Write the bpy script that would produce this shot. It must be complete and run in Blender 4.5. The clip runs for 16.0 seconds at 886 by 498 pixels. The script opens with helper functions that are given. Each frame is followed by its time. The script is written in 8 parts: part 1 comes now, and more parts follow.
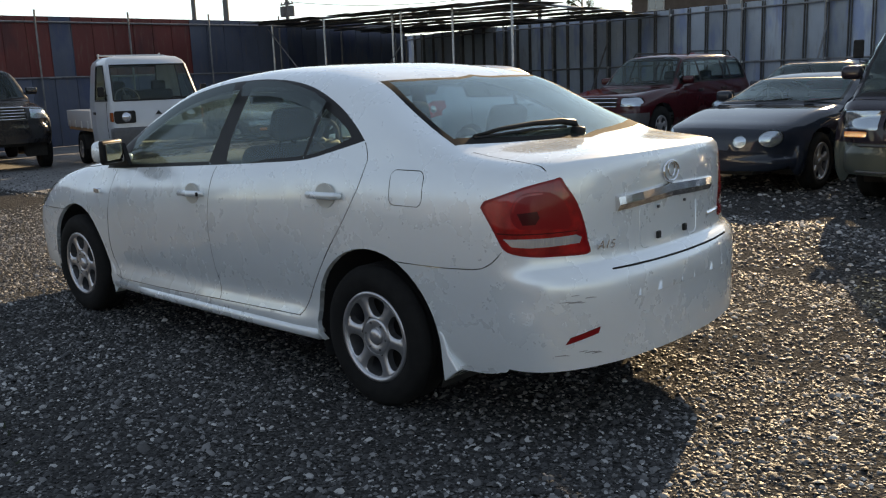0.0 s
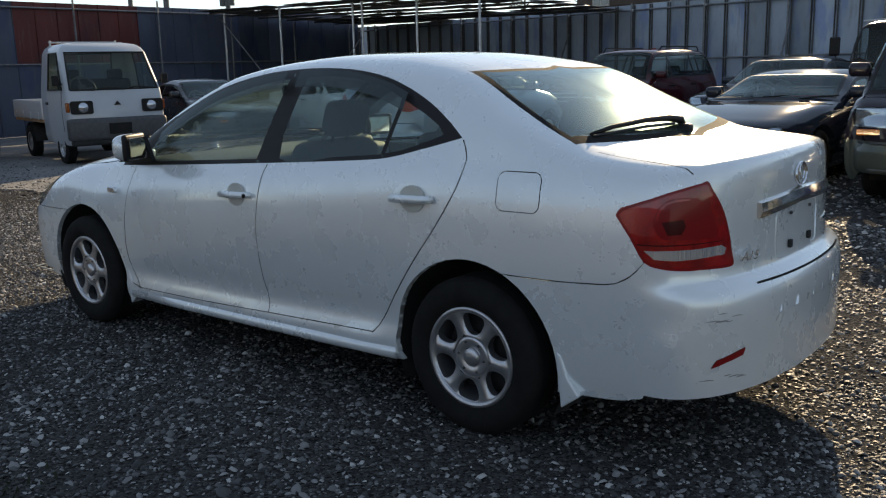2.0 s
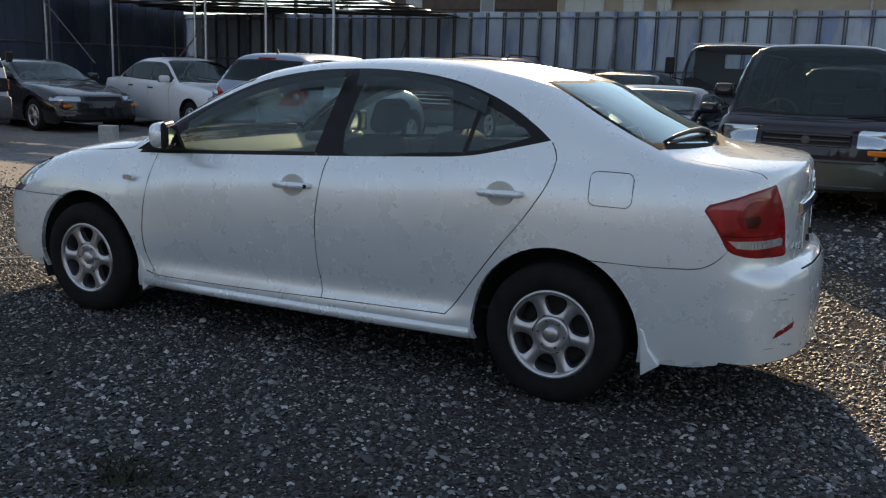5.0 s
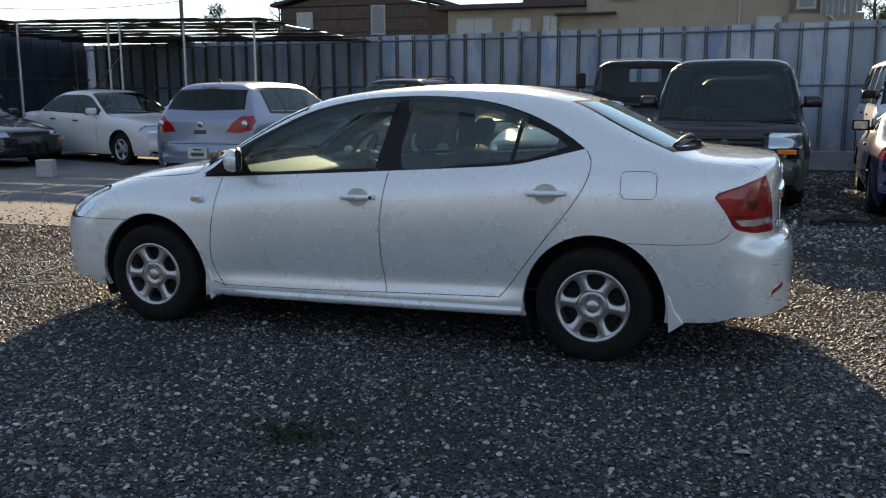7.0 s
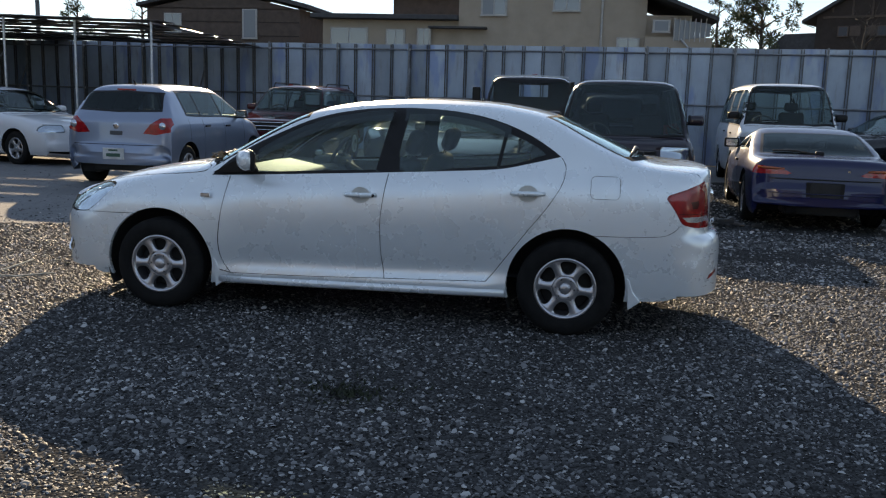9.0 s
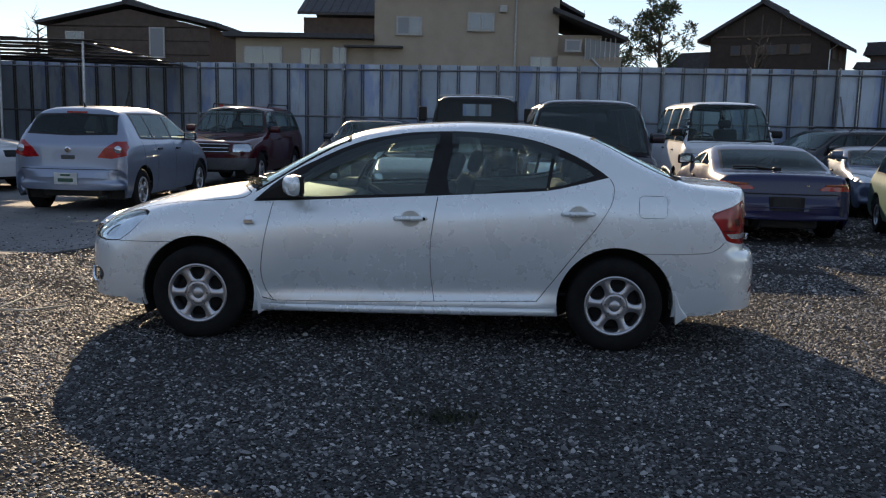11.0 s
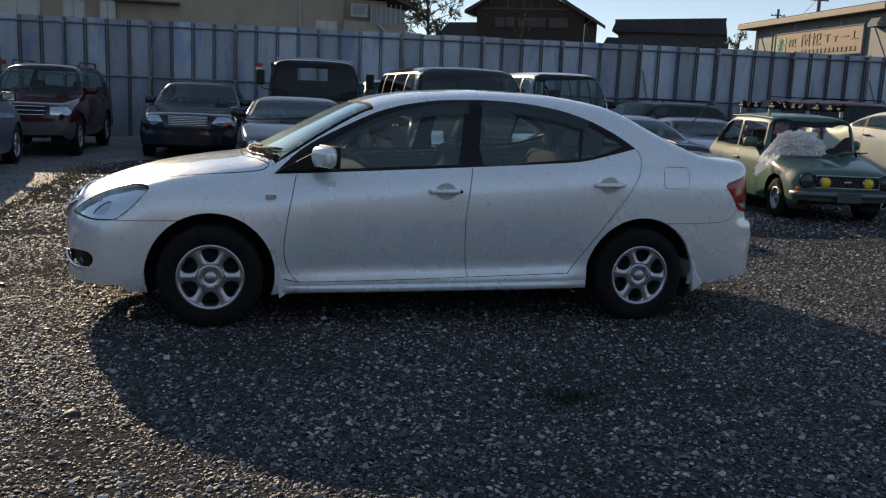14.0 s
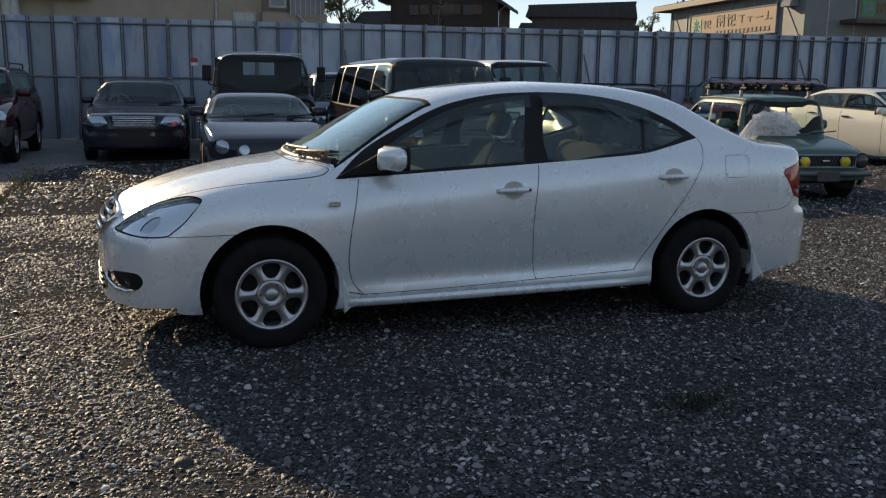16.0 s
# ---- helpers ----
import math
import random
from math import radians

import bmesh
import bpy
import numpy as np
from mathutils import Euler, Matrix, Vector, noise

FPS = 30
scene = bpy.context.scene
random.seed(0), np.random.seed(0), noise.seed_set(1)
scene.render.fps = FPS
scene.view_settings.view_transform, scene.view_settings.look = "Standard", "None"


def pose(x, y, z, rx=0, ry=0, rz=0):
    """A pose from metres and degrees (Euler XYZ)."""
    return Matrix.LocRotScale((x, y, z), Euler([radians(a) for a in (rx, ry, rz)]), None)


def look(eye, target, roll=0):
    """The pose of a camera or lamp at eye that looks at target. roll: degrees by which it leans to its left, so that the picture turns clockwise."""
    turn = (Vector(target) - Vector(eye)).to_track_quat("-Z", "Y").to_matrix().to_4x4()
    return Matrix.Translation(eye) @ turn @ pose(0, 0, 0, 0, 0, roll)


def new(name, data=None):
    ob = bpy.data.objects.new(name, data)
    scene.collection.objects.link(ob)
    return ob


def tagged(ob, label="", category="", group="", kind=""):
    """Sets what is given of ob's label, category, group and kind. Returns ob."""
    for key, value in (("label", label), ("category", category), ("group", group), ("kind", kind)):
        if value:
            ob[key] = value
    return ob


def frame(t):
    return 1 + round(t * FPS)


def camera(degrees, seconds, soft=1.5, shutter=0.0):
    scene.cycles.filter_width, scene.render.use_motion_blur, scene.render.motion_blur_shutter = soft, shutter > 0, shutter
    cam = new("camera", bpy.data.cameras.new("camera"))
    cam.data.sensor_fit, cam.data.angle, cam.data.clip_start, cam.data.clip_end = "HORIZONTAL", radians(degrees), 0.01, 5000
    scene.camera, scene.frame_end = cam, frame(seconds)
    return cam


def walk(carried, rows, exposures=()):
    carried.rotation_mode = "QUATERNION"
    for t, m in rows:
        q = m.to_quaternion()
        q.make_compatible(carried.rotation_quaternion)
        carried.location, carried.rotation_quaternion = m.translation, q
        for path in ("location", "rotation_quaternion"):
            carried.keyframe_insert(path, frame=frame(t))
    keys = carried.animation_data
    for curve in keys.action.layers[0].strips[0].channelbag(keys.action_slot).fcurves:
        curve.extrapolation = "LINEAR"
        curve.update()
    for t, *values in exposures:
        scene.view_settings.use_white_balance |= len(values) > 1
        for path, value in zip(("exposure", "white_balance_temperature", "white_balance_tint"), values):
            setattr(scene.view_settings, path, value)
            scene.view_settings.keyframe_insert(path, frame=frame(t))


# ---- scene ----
cam = camera(53.3, 16.0, soft=1.2)
PATH = [
    (0, (4.023, -3.186, 1.357), (2.672, -1.762, 0.975), -2.2),
    (0.5, (3.842, -3.282, 1.364), (2.531, -1.824, 0.972), -2.8),
    (1, (3.625, -3.258, 1.355), (2.314, -1.811, 0.925), -3.4),
    (1.5, (3.44, -3.241, 1.361), (2.151, -1.774, 0.93), -2.7),
    (2, (3.28, -3.312, 1.364), (2.04, -1.795, 0.963), -1.5),
    (2.5, (3.174, -3.41, 1.37), (1.972, -1.86, 0.981), -0.9),
    (3, (3.042, -3.447, 1.356), (1.879, -1.878, 0.927), -1.5),
    (3.5, (2.891, -3.512, 1.373), (1.805, -1.891, 0.93), 0.1),
    (4, (2.735, -3.747, 1.375), (1.732, -2.068, 0.956), 1.7),
    (4.2, (2.678, -3.861, 1.383), (1.708, -2.163, 0.965), 2.1),
    (6.3, (2.241, -4.885, 1.421), (1.54, -3.049, 1.053), 0.2),
    (6.5, (2.2, -5.006, 1.43), (1.514, -3.163, 1.066), 0.3),
    (7, (2.027, -5.293, 1.424), (1.405, -3.426, 1.064), -0.2),
    (7.5, (1.951, -5.585, 1.429), (1.382, -3.704, 1.059), 0.3),
    (8, (1.777, -5.814, 1.441), (1.292, -3.907, 1.083), 1.0),
    (8.5, (1.564, -6.006, 1.448), (1.145, -4.081, 1.105), 1.5),
    (9, (1.446, -6.243, 1.451), (1.134, -4.297, 1.113), 1.7),
    (9.2, (1.396, -6.291, 1.467), (1.128, -4.337, 1.131), 1.4),
    (11.5, (0.196, -6.375, 1.459), (0.149, -4.397, 1.17), 1.9),
    (12, (-0.112, -6.374, 1.444), (-0.084, -4.399, 1.134), 2.5),
    (12.5, (-0.386, -6.221, 1.447), (-0.27, -4.252, 1.12), 2.7),
    (13, (-0.694, -6.171, 1.445), (-0.448, -4.213, 1.121), 3.2),
    (13.5, (-0.963, -6.148, 1.441), (-0.589, -4.213, 1.104), 3.6),
    (14, (-1.189, -5.997, 1.424), (-0.738, -4.08, 1.072), 2.5),
    (14.5, (-1.409, -5.845, 1.433), (-0.895, -3.942, 1.095), 1.8),
    (15, (-1.676, -5.774, 1.454), (-1.107, -3.882, 1.146), 1.6),
    (15.5, (-1.844, -5.662, 1.43), (-1.252, -3.782, 1.094), 1.7),
    (16, (-1.973, -5.446, 1.428), (-1.337, -3.586, 1.057), 0.8),
]
walk(cam, [(t, look(eye, target, roll)) for t, eye, target, roll in PATH],
     exposures=[(0, 1.22, 12700, 14), (0.5, 0.86, 11000, 13), (1, 1.16, 12400, 15), (1.5, 1.10, 11800, 13), (2, 0.96, 11000, 12), (4, 1.06, 11300, 14), (7, 1.16, 10700, 14), (9, 1.0, 10000, 13), (11.5, 0.84, 9800, 15), (13, 0.68, 9700, 14), (14, 0.50, 9500, 13), (14.5, 0.70, 9800, 13), (15, 0.84, 10600, 14), (15.5, 0.62, 10700, 14), (16, 0.64, 10500, 13)])

# ---- light ----
SUN_AZ, SUN_EL = -17.0, 19.3          # degrees from +y towards +x; height
world = bpy.data.worlds.new("sky")
scene.world = world
world.use_nodes = True
wn = world.node_tree
sky = wn.nodes.new("ShaderNodeTexSky")
sky.sky_type = "NISHITA"
sky.sun_disc = False
sky.sun_elevation, sky.sun_rotation = radians(SUN_EL), radians(SUN_AZ)
sky.altitude = 1500
sky.air_density, sky.dust_density, sky.ozone_density = 0.75, 0.0, 2.2
even = wn.nodes.new("ShaderNodeMixRGB")          # light scattered many times evens the sky out
even.inputs[0].default_value, even.inputs[2].default_value = 0.5, (1.02, 1.84, 3.65, 1)
wn.links.new(sky.outputs[0], even.inputs[1])
wn.links.new(even.outputs[0], wn.nodes["Background"].inputs[0])
wn.nodes["Background"].inputs[1].default_value = 0.15
sun = new("sun", bpy.data.lights.new("sun", "SUN"))
sun.data.energy, sun.data.angle, sun.data.color = 4.0, radians(0.53), (1.0, 0.95, 0.87)
sx, sy = math.sin(radians(SUN_AZ)) * math.cos(radians(SUN_EL)), math.cos(radians(SUN_AZ)) * math.cos(radians(SUN_EL))
sun.matrix_world = look((0, 0, 30), (-sx, -sy, 30 - math.sin(radians(SUN_EL))))


# ---- materials ----
def rgb(c):
    return (c, c, c, 1) if isinstance(c, (int, float)) else (*c, 1)


class Mat:
    """A small builder of node materials round one Principled shader."""

    def __init__(self, name, color, rough=0.5, metal=0.0, **sockets):
        self.m = bpy.data.materials.new(name)
        self.m.use_nodes = True
        self.t = self.m.node_tree
        self.p = self.t.nodes["Principled BSDF"]
        self.p.inputs["Base Color"].default_value = rgb(color)
        self.p.inputs["Roughness"].default_value = rough
        self.p.inputs["Metallic"].default_value = metal
        for k, v in sockets.items():
            self.p.inputs[k.replace("_", " ")].default_value = v
        self.pos = None

    def node(self, kind, **props):
        n = self.t.nodes.new("ShaderNode" + kind)
        for k, v in props.items():
            n.inputs[k.replace("_", " ")].default_value = v
        return n

    def link(self, a, b):
        self.t.links.new(a, b)
        return self

    def where(self):
        if self.pos is None:
            self.pos = self.t.nodes.new("ShaderNodeTexCoord").outputs["Object"]
        return self.pos

    def noise(self, scale, detail=4.0, stretch=None):
        n = self.node("TexNoise", Scale=scale, Detail=detail, Roughness=0.6)
        src = self.where()
        if stretch:
            mp = self.node("Mapping")
            mp.inputs["Scale"].default_value = stretch
            self.link(src, mp.inputs["Vector"])
            src = mp.outputs[0]
        self.link(src, n.inputs["Vector"])
        return n.outputs["Fac"]

    def ramp(self, fac, stops):
        r = self.t.nodes.new("ShaderNodeValToRGB")
        el = r.color_ramp.elements
        while len(el) < len(stops):
            el.new(0.5)
        for e, (at, c) in zip(el, stops):
            e.position, e.color = at, rgb(c)
        self.link(fac, r.inputs[0])
        return r.outputs[0]

    def mix(self, fac, a, b, mode="MIX"):
        n = self.t.nodes.new("ShaderNodeMix")
        n.data_type, n.blend_type = "RGBA", mode
        for i, v in ((0, fac), (6, a), (7, b)):
            if isinstance(v, bpy.types.NodeSocket):
                self.link(v, n.inputs[i])
            else:
                n.inputs[i].default_value = v if i == 0 else rgb(v)
        return n.outputs[2]

    def math(self, op, a, b=0.0):
        n = self.t.nodes.new("ShaderNodeMath")
        n.operation = op
        for s, v in ((n.inputs[0], a), (n.inputs[1], b)):
            if isinstance(v, bpy.types.NodeSocket):
                self.link(v, s)
            else:
                s.default_value = v
        return n.outputs[0]

    def base(self, c):
        return self.link(c, self.p.inputs["Base Color"])

    def rough(self, r):
        return self.link(r, self.p.inputs["Roughness"])

    def bump(self, height, dist=0.01, strength=0.5):
        b = self.node("Bump", Strength=strength, Distance=dist)
        return self.link(height, b.inputs["Height"]).link(b.outputs[0], self.p.inputs["Normal"])


def paint(name, c, rough=0.3, metal=0.0, dirt=0.12, coat=0.8):
    """Lacquered car paint with a film of dust."""
    k = Mat(name, c, rough, metal, Coat_Weight=coat, Coat_Roughness=0.05, Specular_IOR_Level=0.15)
    dusty = tuple(v * (1 - dirt) + dirt * d for v, d in zip(c, (0.30, 0.27, 0.23)))
    f = k.mix(k.ramp(k.noise(2.3, 6), [(0.35, 0.0), (0.75, 1.0)]), c, dusty)
    k.base(k.mix(k.math("MULTIPLY", k.ramp(k.noise(60, 2), [(0.5, 0.0), (0.8, 1.0)]), 0.12), f, dusty))
    r = k.node("MapRange", To_Min=max(rough - 0.08, 0.05), To_Max=rough + 0.16)
    k.link(k.noise(5, 5), r.inputs["Value"]).rough(r.outputs[0])
    return k.m


def simple(name, c, rough=0.5, metal=0.0, vary=0.25, scale=9.0, bump=0.0):
    k = Mat(name, c, rough, metal)
    c3 = (c, c, c) if isinstance(c, (int, float)) else c
    k.base(k.ramp(k.noise(scale, 6), [(0.25, tuple(v * (1 - vary) for v in c3)), (0.75, tuple(min(1, v * (1 + vary)) for v in c3))]))
    if bump:
        k.bump(k.noise(scale * 9, 3), bump, 0.6)
    return k.m


def glass(name, tint, gloss=1.0, dust=0.0):
    """A thin pane: tinted see-through, with a mirror sheen by Fresnel."""
    m = bpy.data.materials.new(name)
    m.use_nodes = True
    t = m.node_tree
    t.nodes.remove(t.nodes["Principled BSDF"])
    tr, gl = t.nodes.new("ShaderNodeBsdfTransparent"), t.nodes.new("ShaderNodeBsdfGlossy")
    tr.inputs[0].default_value = rgb(tint)
    gl.inputs["Roughness"].default_value = 0.02
    gl.inputs[0].default_value = (0.80, 0.96, 0.95, 1)
    fr, pw, mul, mx = t.nodes.new("ShaderNodeLayerWeight"), t.nodes.new("ShaderNodeMath"), t.nodes.new("ShaderNodeMath"), t.nodes.new("ShaderNodeMixShader")
    fr.inputs[0].default_value = 0.5
    pw.operation, mul.operation = "POWER", "MULTIPLY_ADD"
    pw.inputs[1].default_value = 4.4
    mul.inputs[1].default_value, mul.inputs[2].default_value = 0.92 * gloss, 0.06 * gloss
    t.links.new(fr.outputs["Facing"], pw.inputs[0])
    t.links.new(pw.outputs[0], mul.inputs[0])
    t.links.new(mul.outputs[0], mx.inputs[0])
    t.links.new(tr.outputs[0], mx.inputs[1])
    t.links.new(gl.outputs[0], mx.inputs[2])
    out = mx.outputs[0]
    if dust:
        df, tl, ad, m2 = t.nodes.new("ShaderNodeBsdfDiffuse"), t.nodes.new("ShaderNodeBsdfRefraction"), t.nodes.new("ShaderNodeMixShader"), t.nodes.new("ShaderNodeMixShader")
        df.inputs[0].default_value = (0.42, 0.58, 0.60, 1)
        tl.inputs[0].default_value = (0.72, 0.95, 0.80, 1)
        tl.inputs["Roughness"].default_value, tl.inputs["IOR"].default_value = 0.85, 1.5
        tex, ramp = t.nodes.new("ShaderNodeTexNoise"), t.nodes.new("ShaderNodeMapRange")
        tex.inputs["Scale"].default_value = 3.0
        ramp.inputs["To Min"].default_value, ramp.inputs["To Max"].default_value = dust * 0.6, dust * 1.4
        t.links.new(tex.outputs["Fac"], ramp.inputs["Value"])
        t.links.new(df.outputs[0], ad.inputs[1])
        t.links.new(tl.outputs[0], ad.inputs[2])
        t.links.new(ramp.outputs[0], m2.inputs[0])
        t.links.new(out, m2.inputs[1])
        hz, m3 = t.nodes.new("ShaderNodeBsdfGlossy"), t.nodes.new("ShaderNodeMixShader")
        hz.inputs["Roughness"].default_value = 0.26
        hz.inputs[0].default_value = (0.60, 0.80, 0.80, 1)
        m3.inputs[0].default_value = 0.25
        ad.inputs[0].default_value = 0.65
        t.links.new(ad.outputs[0], m3.inputs[1])
        t.links.new(hz.outputs[0], m3.inputs[2])
        t.links.new(m3.outputs[0], m2.inputs[2])
        out = m2.outputs[0]
    t.links.new(out, t.nodes["Material Output"].inputs[0])
    return m


WHITE = paint("pearl_white_paint", (0.745, 0.785, 0.785), 0.24, 0.32, 0.03, 1.0)
WHITE.node_tree.nodes["Principled BSDF"].inputs["Specular IOR Level"].default_value = 0.5
BLACK_TRIM = simple("black_trim", (0.011, 0.010, 0.010), 0.45, 0, 0.3, 20)
BLACK_TRIM.node_tree.nodes["Principled BSDF"].inputs["Specular IOR Level"].default_value = 0.22
RUBBER = simple("tyre_rubber", (0.011, 0.0105, 0.010), 0.9, 0, 0.45, 14, 0.002)
RUBBER.node_tree.nodes["Principled BSDF"].inputs["Specular IOR Level"].default_value = 0.2
PLASTIC = simple("grey_plastic", (0.06, 0.06, 0.062), 0.55, 0, 0.3, 18, 0.001)
SCUFF = simple("scraped_paint", (0.22, 0.21, 0.20), 0.7, 0, 0.3, 40)
GAP = simple("panel_gap", (0.01, 0.01, 0.01), 0.9)
CHROME = Mat("chrome", 0.72, 0.08, 1.0).m
ALLOY = simple("alloy_silver", (0.50, 0.50, 0.51), 0.32, 0.85, 0.12, 30)
# rim alloy with the shade inside the wheel put into its colour
SHADED_ALLOY = simple("shaded_alloy", (0.11, 0.11, 0.115), 0.5, 0.5, 0.2, 30)
STEEL = simple("galvanised_steel", (0.42, 0.43, 0.44), 0.42, 0.7, 0.25, 12)
UNDER = simple("underbody", (0.02, 0.019, 0.018), 0.85, 0, 0.4, 10)
CLEAR = glass("window_glass", (0.84, 0.95, 0.88), 1.0, 0.06)
DUSTY = glass("dusty_glass", (0.72, 0.88, 0.86), 1.3, 0.10)
DUSTY_FRONT = glass("dusty_windscreen", (0.70, 0.84, 0.82), 1.7, 0.24)
PRIVACY = glass("tinted_glass", (0.16, 0.18, 0.18), 0.6)
SCREEN = glass("windscreen_glass", (0.70, 0.80, 0.76), 0.6, 0.006)
LENS = glass("clear_lens", (0.86, 0.9, 0.92), 1.0)
k = Mat("red_lens", (0.55, 0.014, 0.014), 0.14, 0, Coat_Weight=1.0, Coat_Roughness=0.03, Specular_IOR_Level=0.2)
k.base(k.ramp(k.noise(16, 3), [(0.35, (0.21, 0.002, 0.004)), (0.62, (0.42, 0.007, 0.008))]))
v = k.node("TexVoronoi", Scale=170.0)
k.link(k.where(), v.inputs["Vector"]).bump(v.outputs["Distance"], 0.002, 0.15)
RED_LENS = k.m
DARK_RED_LENS = Mat("dark_red_lens", (0.24, 0.006, 0.008), 0.20, 0, Coat_Weight=0.15, Specular_IOR_Level=0.2).m
BLACK_RED = Mat("smoked_red_lens", (0.06, 0.003, 0.004), 0.20, 0, Specular_IOR_Level=0.2).m
k = Mat("ribbed_clear_lens", (0.62, 0.63, 0.64), 0.12, 0.7)
k.bump(k.noise(60, 2, (2.2, 2.2, 0.15)), 0.006, 0.9)
RIBBED_LENS = k.m
AMBER = Mat("amber_lens", (0.75, 0.16, 0.01), 0.1, 0, Coat_Weight=1.0).m
DARK_AMBER = Mat("dark_amber_lens", (0.32, 0.055, 0.010), 0.12, 0, Coat_Weight=0.6).m
k = Mat("lamp_reflector", (0.80, 0.82, 0.84), 0.12, 0.85)
k.bump(k.noise(7, 1, (1, 1, 0.4)), 0.03, 0.45)
REFLECTOR = k.m
GLINT = Mat("lamp_bowl", (0.55, 0.57, 0.60), 0.15, 0.8).m
SEAT = simple("seat_cloth", (0.026, 0.027, 0.03), 0.95, 0, 0.3, 60, 0.002)
SEAT.node_tree.nodes["Principled BSDF"].inputs["Specular IOR Level"].default_value = 0.05
BEIGE_TRIM = simple("beige_trim", (0.085, 0.078, 0.066), 0.8, 0, 0.15, 30)
DASH = simple("dashboard_plastic", (0.05, 0.05, 0.052), 0.7, 0, 0.2, 30, 0.001)
LINING = simple("roof_lining", (0.17, 0.165, 0.15), 0.95, 0, 0.1, 30)
CUP = simple("handle_cup", (0.52, 0.50, 0.45), 0.5, 0, 0.1)
PLATE = simple("plate_white", (0.5, 0.5, 0.48), 0.5)
INK = simple("plate_ink", (0.02, 0.08, 0.05), 0.5)


# ---- building blocks ----
def link_mesh(name, verts, faces, mat, parent=None, label="", smooth=True, normals=None):
    me = bpy.data.meshes.new(name)
    me.from_pydata([tuple(v) for v in verts], [], faces)
    me.materials.append(mat)
    if smooth:
        me.shade_smooth()
    if normals is not None:
        me.normals_split_custom_set_from_vertices([tuple(n) for n in normals])
    ob = new(name, me)
    if parent:
        ob.parent = parent
    if label:
        ob["label"] = label
    return ob


def part(name, bm, mat, parent=None, label="", smooth=False):
    """Links a bmesh as one mesh object, under a thing or a part."""
    me = bpy.data.meshes.new(name)
    bm.to_mesh(me)
    bm.free()
    me.materials.append(mat)
    if smooth:
        me.shade_smooth()
    ob = new(name, me)
    if parent:
        ob.parent = parent
    if label:
        ob["label"] = label
    return ob


def again(ob, m, parent=None):
    """Another object on the same mesh."""
    o = new(ob.name.split(".")[0], ob.data)
    o.matrix_basis = m
    o.parent = parent or ob.parent
    if "label" in ob:
        o["label"] = ob["label"]
    return o


def thing(name, m, label, category, group="", kind=""):
    e = new(name)
    e.matrix_basis = m
    return tagged(e, label, category, group, kind)


def box(cx, cy, cz, lx, ly, lz, bevel=0.0, m=None, bm=None, seg=2):
    bm = bm or bmesh.new()
    r = bmesh.ops.create_cube(bm, size=1.0, matrix=(m or Matrix()) @ Matrix.Translation((cx, cy, cz)) @ Matrix.Diagonal((lx, ly, lz, 1)))
    if bevel:
        es = list({e for v in r["verts"] for e in v.link_edges})
        bmesh.ops.bevel(bm, geom=es, offset=min(bevel, 0.49 * min(lx, ly, lz)), segments=seg, profile=0.5, affect="EDGES")
    return bm


def lathe(profile, n=40, bm=None, m=None, arc=None):
    """Turns (radius, y) pairs round the y axis, or through an arc from one angle to another."""
    bm = bm or bmesh.new()
    m = m or Matrix()
    ang = [2 * math.pi * i / n for i in range(n)] if arc is None else [radians(arc[0] + (arc[1] - arc[0]) * i / (n - 1)) for i in range(n)]
    rings = [[bm.verts.new(m @ Vector((r * math.cos(t), y, r * math.sin(t)))) for t in ang] for r, y in profile]
    for a, b in zip(rings, rings[1:]):
        for i in range(n if arc is None else n - 1):
            bm.faces.new((a[i], a[(i + 1) % n], b[(i + 1) % n], b[i]))
    return bm


def tube(points, r, n=8, bm=None, cap=True):
    """A round bar along points."""
    bm = bm or bmesh.new()
    pts = [Vector(p) for p in points]
    rings = []
    for i, p in enumerate(pts):
        d = (pts[min(i + 1, len(pts) - 1)] - pts[max(i - 1, 0)]).normalized()
        u = d.cross(Vector((0, 0, 1)) if abs(d.z) < 0.9 else Vector((1, 0, 0))).normalized()
        v = d.cross(u)
        rr = r[i] if isinstance(r, (list, tuple)) else r
        rings.append([bm.verts.new(p + rr * (u * math.cos(2 * math.pi * k / n) + v * math.sin(2 * math.pi * k / n))) for k in range(n)])
    for a, b in zip(rings, rings[1:]):
        for k in range(n):
            bm.faces.new((a[k], a[(k + 1) % n], b[(k + 1) % n], b[k]))
    if cap:
        bm.faces.new(rings[0][::-1])
        bm.faces.new(rings[-1])
    return bm


def prism(poly, lo, hi, axis=1, bm=None, m=None, bevel=0.0):
    """A flat outline (in the two other axes) given depth along an axis."""
    bm = bm or bmesh.new()
    m = m or Matrix()
    k = [i for i in range(3) if i != axis]

    def at(p, d):
        v = [0, 0, 0]
        v[k[0]], v[k[1]], v[axis] = p[0], p[1], d
        return bm.verts.new(m @ Vector(v))
    a, b = [at(p, lo) for p in poly], [at(p, hi) for p in poly]
    fs = [bm.faces.new(a[::-1]), bm.faces.new(b)]
    n = len(poly)
    for i in range(n):
        fs.append(bm.faces.new((a[i], a[(i + 1) % n], b[(i + 1) % n], b[i])))
    bmesh.ops.recalc_face_normals(bm, faces=fs)
    if bevel:
        bmesh.ops.bevel(bm, geom=list({e for f in fs for e in f.edges}), offset=bevel, segments=2, profile=0.5, affect="EDGES")
    return bm


